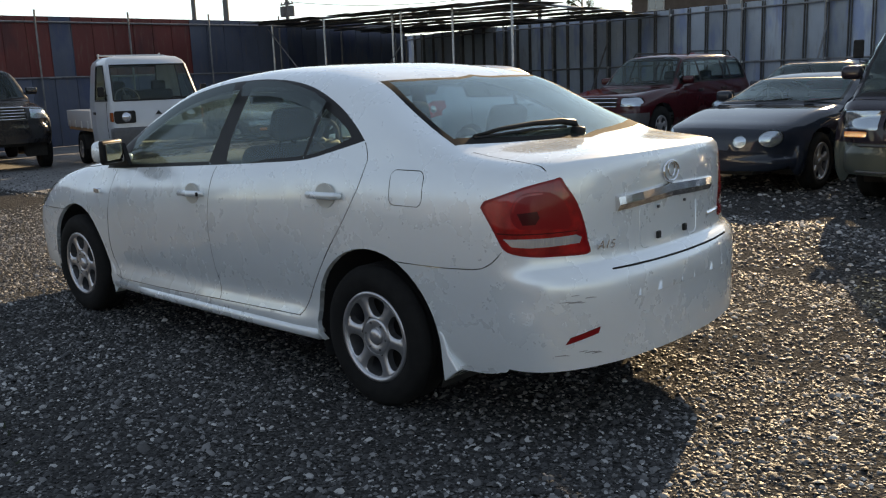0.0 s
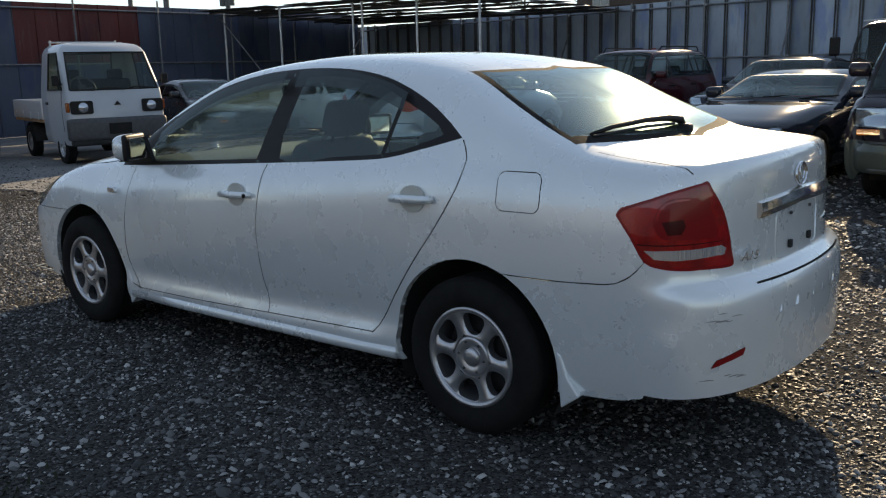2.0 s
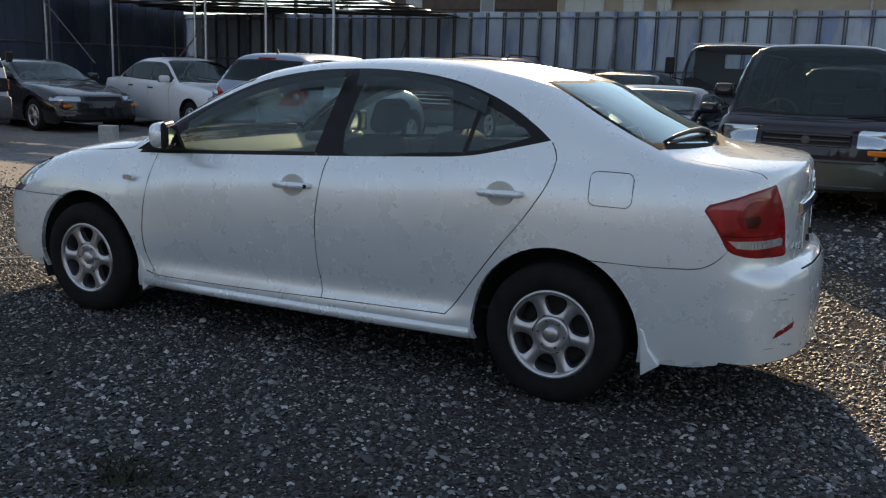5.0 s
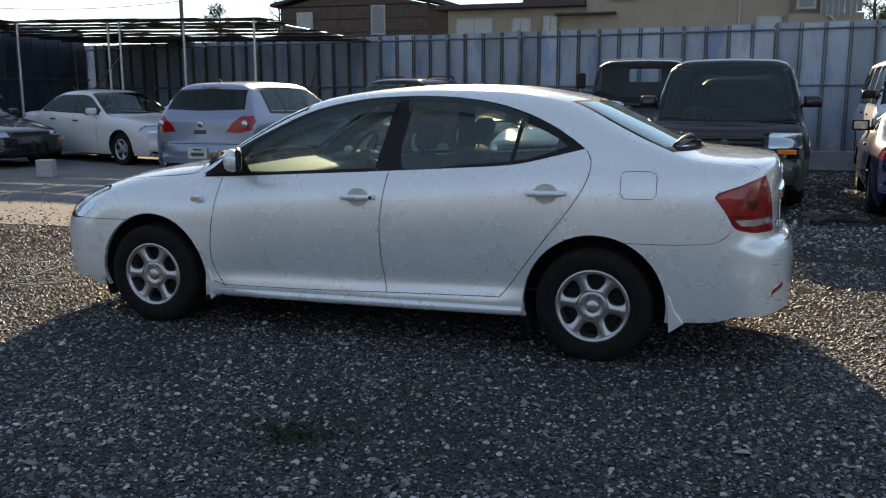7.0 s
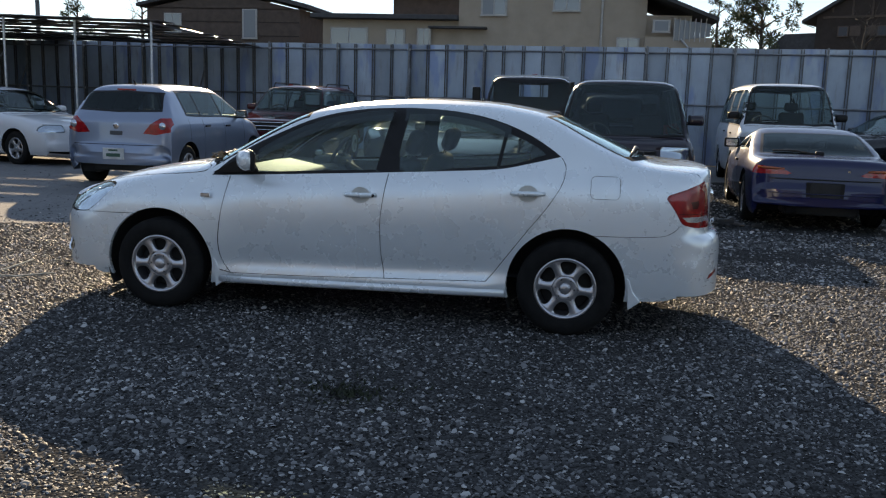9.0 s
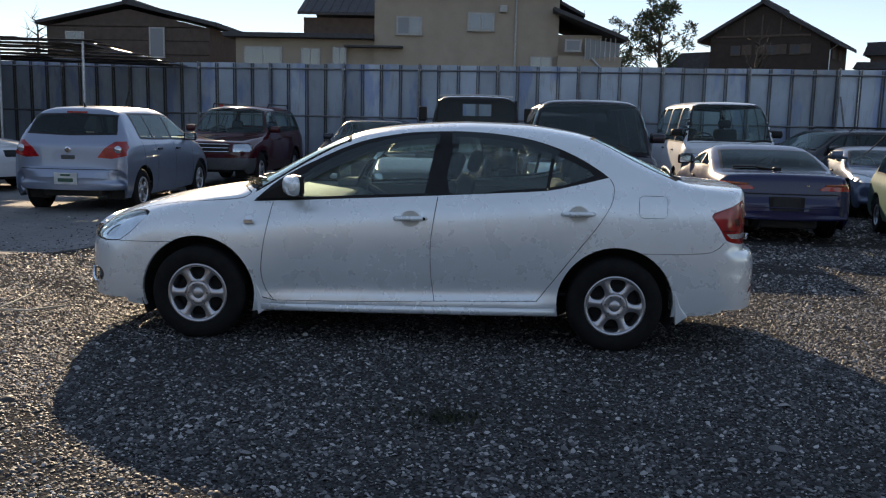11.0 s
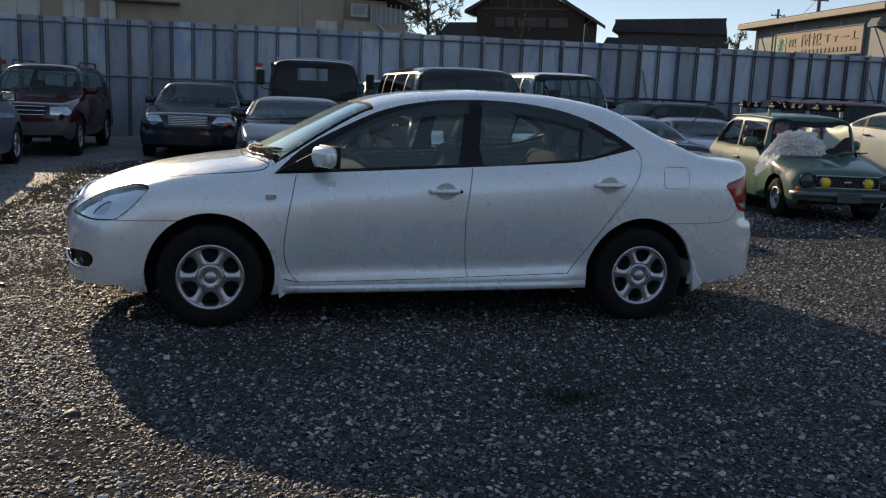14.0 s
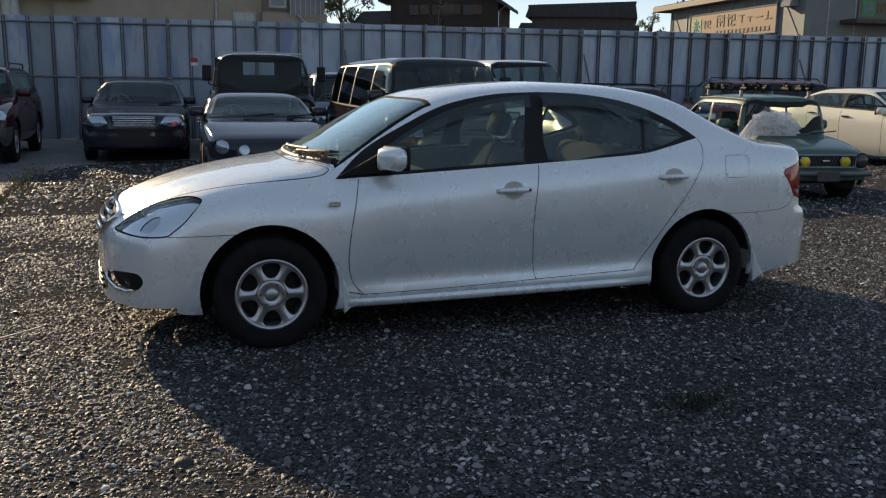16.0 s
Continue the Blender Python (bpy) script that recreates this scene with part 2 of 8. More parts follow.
def lettering(text, size, depth, m):
    """Words in the built-in font, as a mesh."""
    cu = bpy.data.curves.new("lettering", "FONT")
    cu.body, cu.size, cu.extrude, cu.shear = text, size, depth, 0.3
    ob = bpy.data.objects.new("lettering", cu)
    me = bpy.data.meshes.new_from_object(ob)
    bm = bmesh.new()
    bm.from_mesh(me)
    bm.transform(m)
    bpy.data.objects.remove(ob)
    bpy.data.curves.remove(cu)
    bpy.data.meshes.remove(me)
    return bm


def smooth_poly(points, n=6, closed=True):
    """Rounds an outline: a Catmull-Rom curve through its points."""
    p = [np.array(q, float) for q in points]
    out, c = [], len(p)
    for i in range(c if closed else c - 1):
        a, b = p[i], p[(i + 1) % c]
        z, d = (p[i - 1], p[(i + 2) % c]) if closed else (p[max(i - 1, 0)], p[min(i + 2, c - 1)])
        for s in range(n):
            t = s / n
            out.append(tuple(0.5 * (2 * a + (b - z) * t + (2 * z - 5 * a + 4 * b - d) * t * t + (3 * a - z - 3 * b + d) * t ** 3)))
    if not closed:
        out.append(tuple(p[-1]))
    return out


def round_rect(x0, x1, z0, z1, r, n=4):
    out = []
    for cx, cz, a0 in ((x1 - r, z1 - r, 0), (x0 + r, z1 - r, 90), (x0 + r, z0 + r, 180), (x1 - r, z0 + r, 270)):
        out += [(cx + r * math.cos(radians(a0 + 90 * i / n)), cz + r * math.sin(radians(a0 + 90 * i / n))) for i in range(n + 1)]
    return out


def circle(cx, cz, r, n=40):
    return [(cx + r * math.cos(2 * math.pi * i / n), cz + r * math.sin(2 * math.pi * i / n)) for i in range(n)]


def stroke(line, w):
    """The outline of a thin strip along a line."""
    p = [Vector(q) for q in line]
    left, right = [], []
    for i, q in enumerate(p):
        d = (p[min(i + 1, len(p) - 1)] - p[max(i - 1, 0)]).normalized()
        nn = Vector((-d.y, d.x)) * w / 2
        left.append(tuple(q + nn))
        right.append(tuple(q - nn))
    return left + right[::-1]


def inside(poly, x, y):
    hit, j = False, len(poly) - 1
    for i in range(len(poly)):
        (xi, yi), (xj, yj) = poly[i], poly[j]
        if (yi > y) != (yj > y) and x < (xj - xi) * (y - yi) / (yj - yi) + xi:
            hit = not hit
        j = i
    return hit


def pchip(xs, ys):
    """A monotone cubic through the points."""
    x, y = np.array(xs, float), np.array(ys, float)
    h, d = np.diff(x), np.diff(y) / np.diff(x)
    m = np.zeros_like(x)
    for i in range(1, len(x) - 1):
        if d[i - 1] * d[i] > 0:
            w1, w2 = 2 * h[i] + h[i - 1], h[i] + 2 * h[i - 1]
            m[i] = (w1 + w2) / (w1 / d[i - 1] + w2 / d[i])
    m[0], m[-1] = d[0], d[-1]

    def f(q):
        q = np.clip(q, x[0], x[-1])
        i = np.clip(np.searchsorted(x, q) - 1, 0, len(x) - 2)
        t = (q - x[i]) / h[i]
        return (2 * t ** 3 - 3 * t ** 2 + 1) * y[i] + (t ** 3 - 2 * t ** 2 + t) * h[i] * m[i] + (3 * t ** 2 - 2 * t ** 3) * y[i + 1] + (t ** 3 - t ** 2) * h[i] * m[i + 1]
    return f


# ---- the car builder: front towards -x, wheels on z = 0, half shells at y < 0 ----
SIDE = pchip([0, 0.08, 0.25, 0.45, 0.7, 0.88, 1.0], [0.93, 0.965, 0.988, 1.0, 0.995, 0.975, 0.93])


from mathutils.bvhtree import BVHTree
from mathutils.kdtree import KDTree


class Shell:
    """Half of a car's skin, lofted from stations (x, top, shoulder, bottom, half width), then cut into parts by outlines."""

    def __init__(self, rows, bow, lean=0.45, n=70, k1=10, k2=13, power=2.4, side=SIDE, ends=None):
        rows = np.array(rows, float)
        s = np.concatenate([[0], np.cumsum(np.hypot(np.diff(rows[:, 0]), np.diff(rows[:, 1])) + 1e-3)])
        q = np.unique(np.round(np.concatenate([np.linspace(0, s[-1], n), s]), 5))
        X, T, S, B, W = [pchip(s, rows[:, i])(q) for i in range(5)]
        X = np.interp(q, s, rows[:, 0]) * 0.35 + X * 0.65
        self.top = lambda x: float(np.interp(x, X, T))
        self.belt = lambda x: float(np.interp(x, X, S))
        self.wide = lambda x: float(np.interp(x, X, W))
        bowf = pchip(*zip(*bow))
        bm = self.bm = bmesh.new()
        self.tag = bm.faces.layers.int.new("tag")
        self.names = ["body"]
        self.soft = None
        grid = []
        for x, zt, zs, zb, w in zip(X, T, S, B, W):
            u = np.linspace(0, 1, k1)
            e = 0.0 if ends is None else min(max((abs(x) - 0.85) / 0.45, 0), 1)
            zref = 1.05 if x > 0 else 0.84
            lo = [(w * float((1 - e) * side(a) + e * (ends or side)(min(max((zb + (zs - zb) * a - 0.2) / (zref - 0.2), 0), 1) if ends else a)), zb + (zs - zb) * a) for a in u]
            ys, h = lo[-1][0], max(zt - zs, 0.004)
            t = min(max((h - 0.10) / 0.25, 0), 1)
            t = t * t * (3 - 2 * t)
            yr = ys - lean * h
            trap = [(ys, 0), (ys - 0.42 * lean * h, 0.42), (ys - 0.88 * lean * h, 0.80), (0.84 * yr, max(0.945, 1 - 0.032 / h)), (0.45 * yr, max(0.99, 1 - 0.008 / h)), (0, 1)]
            flat = [(ys, 0), (ys * 0.975, 0.36), (ys * 0.91, 0.62), (ys * 0.72, 0.83), (ys * 0.38, 0.96), (0, 1)]
            c = [np.array(a) * (1 - t) + np.array(b) * t for a, b in zip(flat, trap)]
            c = np.array(smooth_poly(c, 6, closed=False))
            d = np.concatenate([[0], np.cumsum(np.hypot(np.diff(c[:, 0]), np.diff(c[:, 1]) * h))])
            e = np.linspace(0, d[-1], k2)[1:]
            hi = list(zip(np.interp(e, d, c[:, 0]), zs + h * np.interp(e, d, c[:, 1])))
            ring = []
            for i, (y, z) in enumerate(lo + hi):
                v = 1.0 if i < k1 else min(max(y, 0.0) / ys, 1.0)
                dx = float(bowf(x)) * (1 - max(1 - v ** power, 0.0) ** (1 / power))
                ring.append(bm.verts.new((x + dx, -max(y, 0.0), z)))
            grid.append(ring)
        for a, b in zip(grid, grid[1:]):
            for j in range(len(a) - 1):
                bm.faces.new((a[j], a[j + 1], b[j + 1], b[j]))
        for ring, x0, flip in ((grid[0], X[0], False), (grid[-1], X[-1], True)):
            cols = [ring]
            for f in ((0.996, 0.985, 0.97, 0.95, 0.925, 0.90, 0.86, 0.82, 0.76, 0.7, 0.6, 0.5, 0.25, 0.0) if ends else (0.985, 0.95, 0.90, 0.82, 0.7, 0.5, 0.25, 0.0)):
                cols.append([])
                for i, v in enumerate(ring):
                    q1 = f * (1.0 if i < k1 else abs(v.co.y) / max(abs(ring[k1 - 1].co.y), 1e-4))
                    cols[-1].append(bm.verts.new((x0 + float(bowf(x0)) * (1 - max(1 - q1 ** power, 0.0) ** (1 / power)), v.co.y * f, v.co.z)))
            for a, b in zip(cols, cols[1:]):
                for j in range(len(a) - 1):
                    q4 = (a[j], b[j], b[j + 1], a[j + 1])
                    bm.faces.new(q4 if not flip else q4[::-1])
        bmesh.ops.remove_doubles(bm, verts=bm.verts[:], dist=0.0008)
        bmesh.ops.dissolve_degenerate(bm, edges=bm.edges[:], dist=0.0004)
        bmesh.ops.recalc_face_normals(bm, faces=bm.faces[:])
        f = max(bm.faces, key=lambda g: g.calc_center_median().z)
        if f.normal.z < 0:
            bmesh.ops.reverse_faces(bm, faces=bm.faces[:])
        bm.normal_update()

    def cut_turned(self, name, poly, turn, only, x):
        """As cut() along y, with the car turned by some degrees first."""
        self.bm.transform(Matrix.Rotation(radians(turn), 4, "Z"))
        self.bm.normal_update()
        self.cut(name, poly, 1, lambda v: v.y < -0.2, only, x)
        self.bm.transform(Matrix.Rotation(radians(-turn), 4, "Z"))
        self.bm.normal_update()

    def cut(self, name, poly, axis, facing, only=None, x=None):
        """Gives the faces within an outline, seen along an axis and facing that way, a name of their own."""
        bm, k = self.bm, [i for i in range(3) if i != axis]
        lo = [min(p[i] for p in poly) - 1e-4 for i in (0, 1)]
        hi = [max(p[i] for p in poly) + 1e-4 for i in (0, 1)]
        if name not in self.names:
            self.names.append(name)
        allow = None if only is None else {self.names.index(o) for o in only if o in self.names}

        def box_of(f):
            a, b = [v.co[k[0]] for v in f.verts], [v.co[k[1]] for v in f.verts]
            return min(a), max(a), min(b), max(b)

        def good(f):
            if allow is not None and f[self.tag] not in allow:
                return False
            if x and not x[0] <= f.calc_center_median().x <= x[1]:
                return False
            if not facing(f.normal):
                return False
            a0, a1, b0, b1 = box_of(f)
            return a1 >= lo[0] and a0 <= hi[0] and b1 >= lo[1] and b0 <= hi[1]
        cand = {f for f in bm.faces if good(f)}
        for p, q in zip(poly, poly[1:] + poly[:1]):
            e0, e1 = min(p[0], q[0]), max(p[0], q[0])
            g0, g1 = min(p[1], q[1]), max(p[1], q[1])
            fs = []
            for f in cand:
                a0, a1, b0, b1 = box_of(f)
                if a1 >= e0 and a0 <= e1 and b1 >= g0 and b0 <= g1:
                    fs.append(f)
            if not fs or (abs(p[0] - q[0]) < 1e-7 and abs(p[1] - q[1]) < 1e-7):
                continue
            co, no = [0, 0, 0], [0, 0, 0]
            co[k[0]], co[k[1]] = p
            no[k[0]], no[k[1]] = q[1] - p[1], p[0] - q[0]
            fs.sort(key=lambda f: f.index)
            geom = fs + list({e for f in fs for e in f.edges}) + list({v for f in fs for v in f.verts})
            r = bmesh.ops.bisect_plane(bm, geom=geom, dist=2e-5, plane_co=co, plane_no=no)
            for f in r["geom"]:
                if isinstance(f, bmesh.types.BMFace):
                    f.normal_update()
                    cand.add(f)
            cand = {f for f in cand if f.is_valid}
        i = self.names.index(name)
        for f in cand:
            c = f.calc_center_median()
            if inside(poly, c[k[0]], c[k[1]]):
                f[self.tag] = i
        return self

    def emit(self, name, mat, parent, alone=None, both=True, label="", sink=0.0, label2=""):
        """Links the faces of one name: as one mesh over both sides, or as one for each side."""
        if name not in self.names:
            return []
        i = self.names.index(name)
        fs = [f for f in self.bm.faces if f[self.tag] == i]
        if not fs:
            return []
        index, vs, ns = {}, [], []
        for f in fs:
            for v in f.verts:
                if v not in index:
                    index[v] = len(vs)
                    vs.append(tuple(v.co - v.normal * sink))
                    ns.append(tuple(self.soft[v.index]) if self.soft else tuple(v.normal))
        faces = [[index[v] for v in f.verts] for f in fs]
        mv = [(a, -b, c) for a, b, c in vs]
        mn = [(a, -b, c) for a, b, c in ns]
        out = alone or name
        if both:
            twin, vv, nn = [], list(vs), list(ns)
            for j, p in enumerate(vs):
                if abs(p[1]) < 1e-4:
                    twin.append(j)
                else:
                    twin.append(len(vv))
                    vv.append(mv[j])
                    nn.append(mn[j])
            nn = [(a, 0.0 if abs(p[1]) < 1e-4 else b, c) for (a, b, c), p in zip(nn, vv)]
            return [link_mesh(out, vv, faces + [[twin[j] for j in f][::-1] for f in faces], mat, parent, label, True, nn)]
        return [link_mesh(out, vs, faces, mat, parent, label, True, ns),
                link_mesh(out, mv, [f[::-1] for f in faces], mat, parent, label2 or label, True, mn)]

    def soften(self, radius):
        """Evens out the shading normals of neighbouring points that face nearly the same way."""
        bm = self.bm
        bm.verts.index_update()
        tree = KDTree(len(bm.verts))
        for v in bm.verts:
            tree.insert(v.co, v.index)
        tree.balance()
        area = [sum(f.calc_area() for f in v.link_faces) for v in bm.verts]
        ns = [v.normal.copy() for v in bm.verts]
        out = []
        for v in bm.verts:
            a = Vector((0, 0, 0))
            for co, i, d in tree.find_range(v.co, radius):
                if ns[i].dot(v.normal) > 0.80:
                    a += ns[i] * (area[i] + 1e-7) * (1 - 0.6 * d / radius)
            out.append(a.normalized() if a.length > 0 else v.normal.copy())
        self.soft = out

    def freeze(self):
        self.tree = BVHTree.FromBMesh(self.bm)

    def on(self, side, a, b):
        """The point of the skin seen from the front or rear at (y, z), from the side at (x, z), or from above at (x, y)."""
        if side in ("front", "rear"):
            o, d = Vector((-6 if side == "front" else 6, -abs(a) - 1e-4, b)), Vector((1 if side == "front" else -1, 0, 0))
        elif side == "top":
            o, d = Vector((a, -abs(b) - 1e-4, 5)), Vector((0, 0, -1))
        else:
            o, d = Vector((a, -5, b)), Vector((0, 1, 0))
        p = self.tree.ray_cast(o, d)[0]
        if p is None:
            p = Vector((o.x * 0.35, o.y, o.z)) if side in ("front", "rear") else Vector((a, -0.8, b))
        if side in ("front", "rear") and a > 0 or side == "top" and b > 0:
            p = Vector((p.x, -p.y, p.z))
        return p

    def bars(self, side, name, zs, half, r, mat, parent, out=0.006):
        """Bars across the front or the rear that follow the skin."""
        for z in zs:
            pts = [self.on(side, y, z) + Vector((-out if side == "front" else out, 0, 0)) for y in np.linspace(-half, half, 11)]
            part(name, tube(pts, r, 6), mat, parent, smooth=True)

    def lining(self, mat, parent, skip, off=0.03, zmin=0.3, x0=-9.0, x1=9.0):
        """The inner skin of the cabin."""
        bad = {self.names.index(s) for s in skip if s in self.names}
        fs = [f for f in self.bm.faces if f[self.tag] not in bad and f.calc_center_median().z > zmin and x0 < f.calc_center_median().x < x1]
        index, vs = {}, []
        for f in fs:
            for v in f.verts:
                if v not in index:
                    index[v] = len(vs)
                    vs.append(tuple(v.co - v.normal * off))
        faces = [[index[v] for v in f.verts][::-1] for f in fs]
        n = len(vs)
        return link_mesh("lining", vs + [(a, -b, c) for a, b, c in vs], faces + [[j + n for j in f][::-1] for f in faces], mat, parent)

    def lip(self, cx, cz, r, depth, mat, parent):
        """The rolled edge of a wheel arch, on both sides."""
        pts = []
        for v in self.bm.verts:
            if abs(math.hypot(v.co.x - cx, v.co.z - cz) - r) < 0.004 and v.co.y < -0.66:
                pts.append((math.atan2(v.co.z - cz, v.co.x - cx), v.co.copy()))
        pts.sort(key=lambda p: (p[0] + math.pi / 2) % (2 * math.pi))
        if len(pts) < 4:
            return
        for s in (1, -1):
            vs, fs = [], []
            for a, p in pts:
                vs += [(p.x, s * p.y, p.z), (p.x - math.cos(a) * 0.004, s * (p.y + depth), p.z - math.sin(a) * 0.004)]
            for j in range(len(pts) - 1):
                q = [2 * j, 2 * j + 1, 2 * j + 3, 2 * j + 2]
                fs.append(q if s > 0 else q[::-1])
            link_mesh("arch_lip", vs, fs, mat, parent)


side_on = lambda n: n.y < -0.35
top_on = lambda n: n.z > 0.12
front_on = lambda n: n.x < -0.2
rear_on = lambda n: n.x > 0.2


# ---- wheels ----
def wheel_meshes(R, rim, width, spokes, style="alloy", mat=None, brand=""):
    """Meshes of one wheel, its outer face towards -y."""
    w, out = width / 2, {}
    tyre = [(rim - 0.004, -w * 0.78), (rim + 0.012, -w * 0.98), (rim + (R - rim) * 0.45, -w * 1.08), (R - 0.028, -w), (R - 0.010, -w * 0.84), (R, -w * 0.62)]
    tread = []
    for k in range(5):
        y = w * (-0.5 + 0.25 * k)
        tread += [(R - 0.008, y - 0.012), (R - 0.008, y - 0.006), (R, y - 0.003)] if k else [(R, y)]
    prof = tyre + tread + [(r, -y) for r, y in tyre[::-1]]
    out["tyre"] = (lathe(prof, 48), RUBBER)
    bm = lathe([(rim + 0.006, -w * 0.90), (rim + 0.004, -w * 0.96), (rim - 0.006, -w * 0.97), (rim - 0.014, -w * 0.90), (rim - 0.018, -w * 0.82)], 48)
    out["barrel"] = (lathe([(rim - 0.018, -w * 0.82), (rim - 0.022, -w * 0.55), (rim - 0.03, w * 0.7)], 48), SHADED_ALLOY)
    if style == "steel":
        lathe([(rim - 0.02, -w * 0.70), (rim * 0.82, -w * 0.62), (rim * 0.72, -w * 0.42), (rim * 0.45, -w * 0.55), (rim * 0.3, -w * 0.72), (rim * 0.16, -w * 0.78), (0.001, -w * 0.79)], 32, bm)
    elif spokes == 6:
        # a dished plate with six rounded openings
        face = lambda r: -w * (0.80 + 0.10 * (r / rim - 0.4))
        lathe([(rim * 0.43, face(rim * 0.42)), (rim * 0.425, face(0) + 0.004), (rim * 0.41, face(0) + 0.004), (rim * 0.405, face(0) - 0.003), (rim * 0.36, face(0) - 0.005), (rim * 0.24, face(0) - 0.005), (rim * 0.22, face(0) - 0.002), (rim * 0.19, face(0) - 0.002)], 48, bm)
        lathe([(rim - 0.016, -w * 0.90), (rim * 0.935, face(rim * 0.93) + 0.006), (rim * 0.925, face(rim * 0.92))], 48, bm)
        n = 28
        cr = rim * 0.685
        for i in range(6):
            rot = Matrix.Rotation(-2 * math.pi * (i + 0.5) / 6, 4, "Y")
            rings, inner, walls = [[], [], []], [[], []], bmesh.new()
            for k in range(n):
                t = 2 * math.pi * k / n
                dx, dz = math.cos(t), math.sin(t)
                q = 0.01
                while True:
                    x, z = cr + q * dx, q * dz
                    r = math.hypot(x, z)
                    if r > rim * 0.925 or r < rim * 0.42 or abs(math.atan2(z, x)) > math.pi / 6:
                        break
                    q += 0.0005
                e = 2.7
                hx = rim * (0.225 if dx > 0 else 0.222)
                hz = rim * (0.245 + 0.09 * dx)
                o = 1 / (abs(dx / hx) ** e + abs(dz / hz) ** e) ** (1 / e)
                for ring, s, dy in zip(rings, (max(q / o, 1.001), 1.0, 0.985), (0, 0, 0.003)):
                    x, z = cr + s * o * dx, s * o * dz
                    ring.append(bm.verts.new(rot @ Vector((x, face(math.hypot(x, z)) + dy, z))))
                for ring, s, dy in zip(inner, (0.985, 0.97), (0.003, 0.034)):
                    x, z = cr + s * o * dx, s * o * dz
                    ring.append(walls.verts.new(rot @ Vector((x, face(math.hypot(x, z)) + dy, z))))
            for tgt, set4 in ((bm, rings), (walls, inner)):
                for a4, b4 in zip(set4, set4[1:]):
                    for k in range(n):
                        tgt.faces.new((a4[k], a4[(k + 1) % n], b4[(k + 1) % n], b4[k]))
            out["window_wall", i] = (walls, SHADED_ALLOY)
    else:
        lathe([(rim * 0.42, -w * 0.50), (rim * 0.42, -w * 0.68), (rim * 0.38, -w * 0.735), (rim * 0.16, -w * 0.75)], 32, bm)
        for i in range(spokes):
            a = 2 * math.pi * (i + 0.25) / spokes
            rot = Matrix.Rotation(-a, 4, "Y")
            r0, r1 = rim * 0.28, rim - 0.012
            wa, wb = rim * 0.15, rim * (1.35 / spokes)
            vs = []
            for s in range(8):
                f = s / 7
                r = r0 + (r1 - r0) * f
                hw = wa * (1 - f) + wb * f - 0.012 * math.sin(math.pi * f) + (0.022 * (f - 0.7) / 0.3 if f > 0.7 else 0)
                y = -w * (0.72 + 0.10 * f)
                vs.append([bm.verts.new(rot @ Vector((r, yy, zz))) for yy, zz in ((y + 0.035, -hw), (y + 0.006, -hw), (y, -hw * 0.7), (y, hw * 0.7), (y + 0.006, hw), (y + 0.035, hw))])
            for a4, b4 in zip(vs, vs[1:]):
                for j in range(5):
                    bm.faces.new((a4[j], a4[j + 1], b4[j + 1], b4[j]))
    bmesh.ops.recalc_face_normals(bm, faces=bm.faces[:])
    out["rim"] = (bm, mat or ALLOY)
    out["hub_cap"] = (lathe([(rim * 0.185, -w * 0.70), (rim * 0.18, -w * 0.84), (rim * 0.155, -w * 0.89), (rim * 0.09, -w * 0.925), (0.001, -w * 0.935)], 24), mat or ALLOY)
    bm = lathe([(rim * 0.80, -w * 0.05), (rim * 0.80, w * 0.05), (rim * 0.3, w * 0.06)], 32)
    lathe([(rim * 0.80, -w * 0.05), (rim * 0.3, -w * 0.06), (rim * 0.25, -w * 0.5)], 32, bm)
    lathe([(rim - 0.02, w * 0.25), (0.01, w * 0.3)], 24, bm)
    out["brake_disc"] = (bm, UNDER)
    if spokes == 6:
        for i in range(6):
            a = 2 * math.pi * i / 6
            out["wheel_nut", i] = lathe([(0.0055, -w * 0.70), (0.005, -w * 0.812), (0.001, -w * 0.815)], 8, None, Matrix.Translation((rim * 0.315 * math.cos(a), -0.003, rim * 0.315 * math.sin(a)))), PLASTIC
    return out


def add_wheels(car, axles, track, R, rim, width, spokes, style="alloy", mat=None, turns=None):
    first = None
    for i, x in enumerate(axles):
        for s in (1, -1):
            m = Matrix.Translation((x, -s * track, R - 0.006)) @ Matrix.Rotation(0 if s > 0 else math.pi, 4, "Z") @ Matrix.Rotation(turns[i] if turns else 0.7 * x + s, 4, "Y")
            if first is None:
                built = wheel_meshes(R, rim, width, spokes, style, mat)
                bm, mt = built.pop("tyre")
                first = [part("wheel", bm, mt, car, "black rubber tyre on its rim", True)]
                for k, (b, mt) in built.items():
                    first.append(part(k if isinstance(k, str) else k[0], b, mt, first[0], smooth=True))
                first[0].matrix_basis = m
            else:
                o = again(first[0], m, car)
                for c in first[1:]:
                    again(c, Matrix(), o)


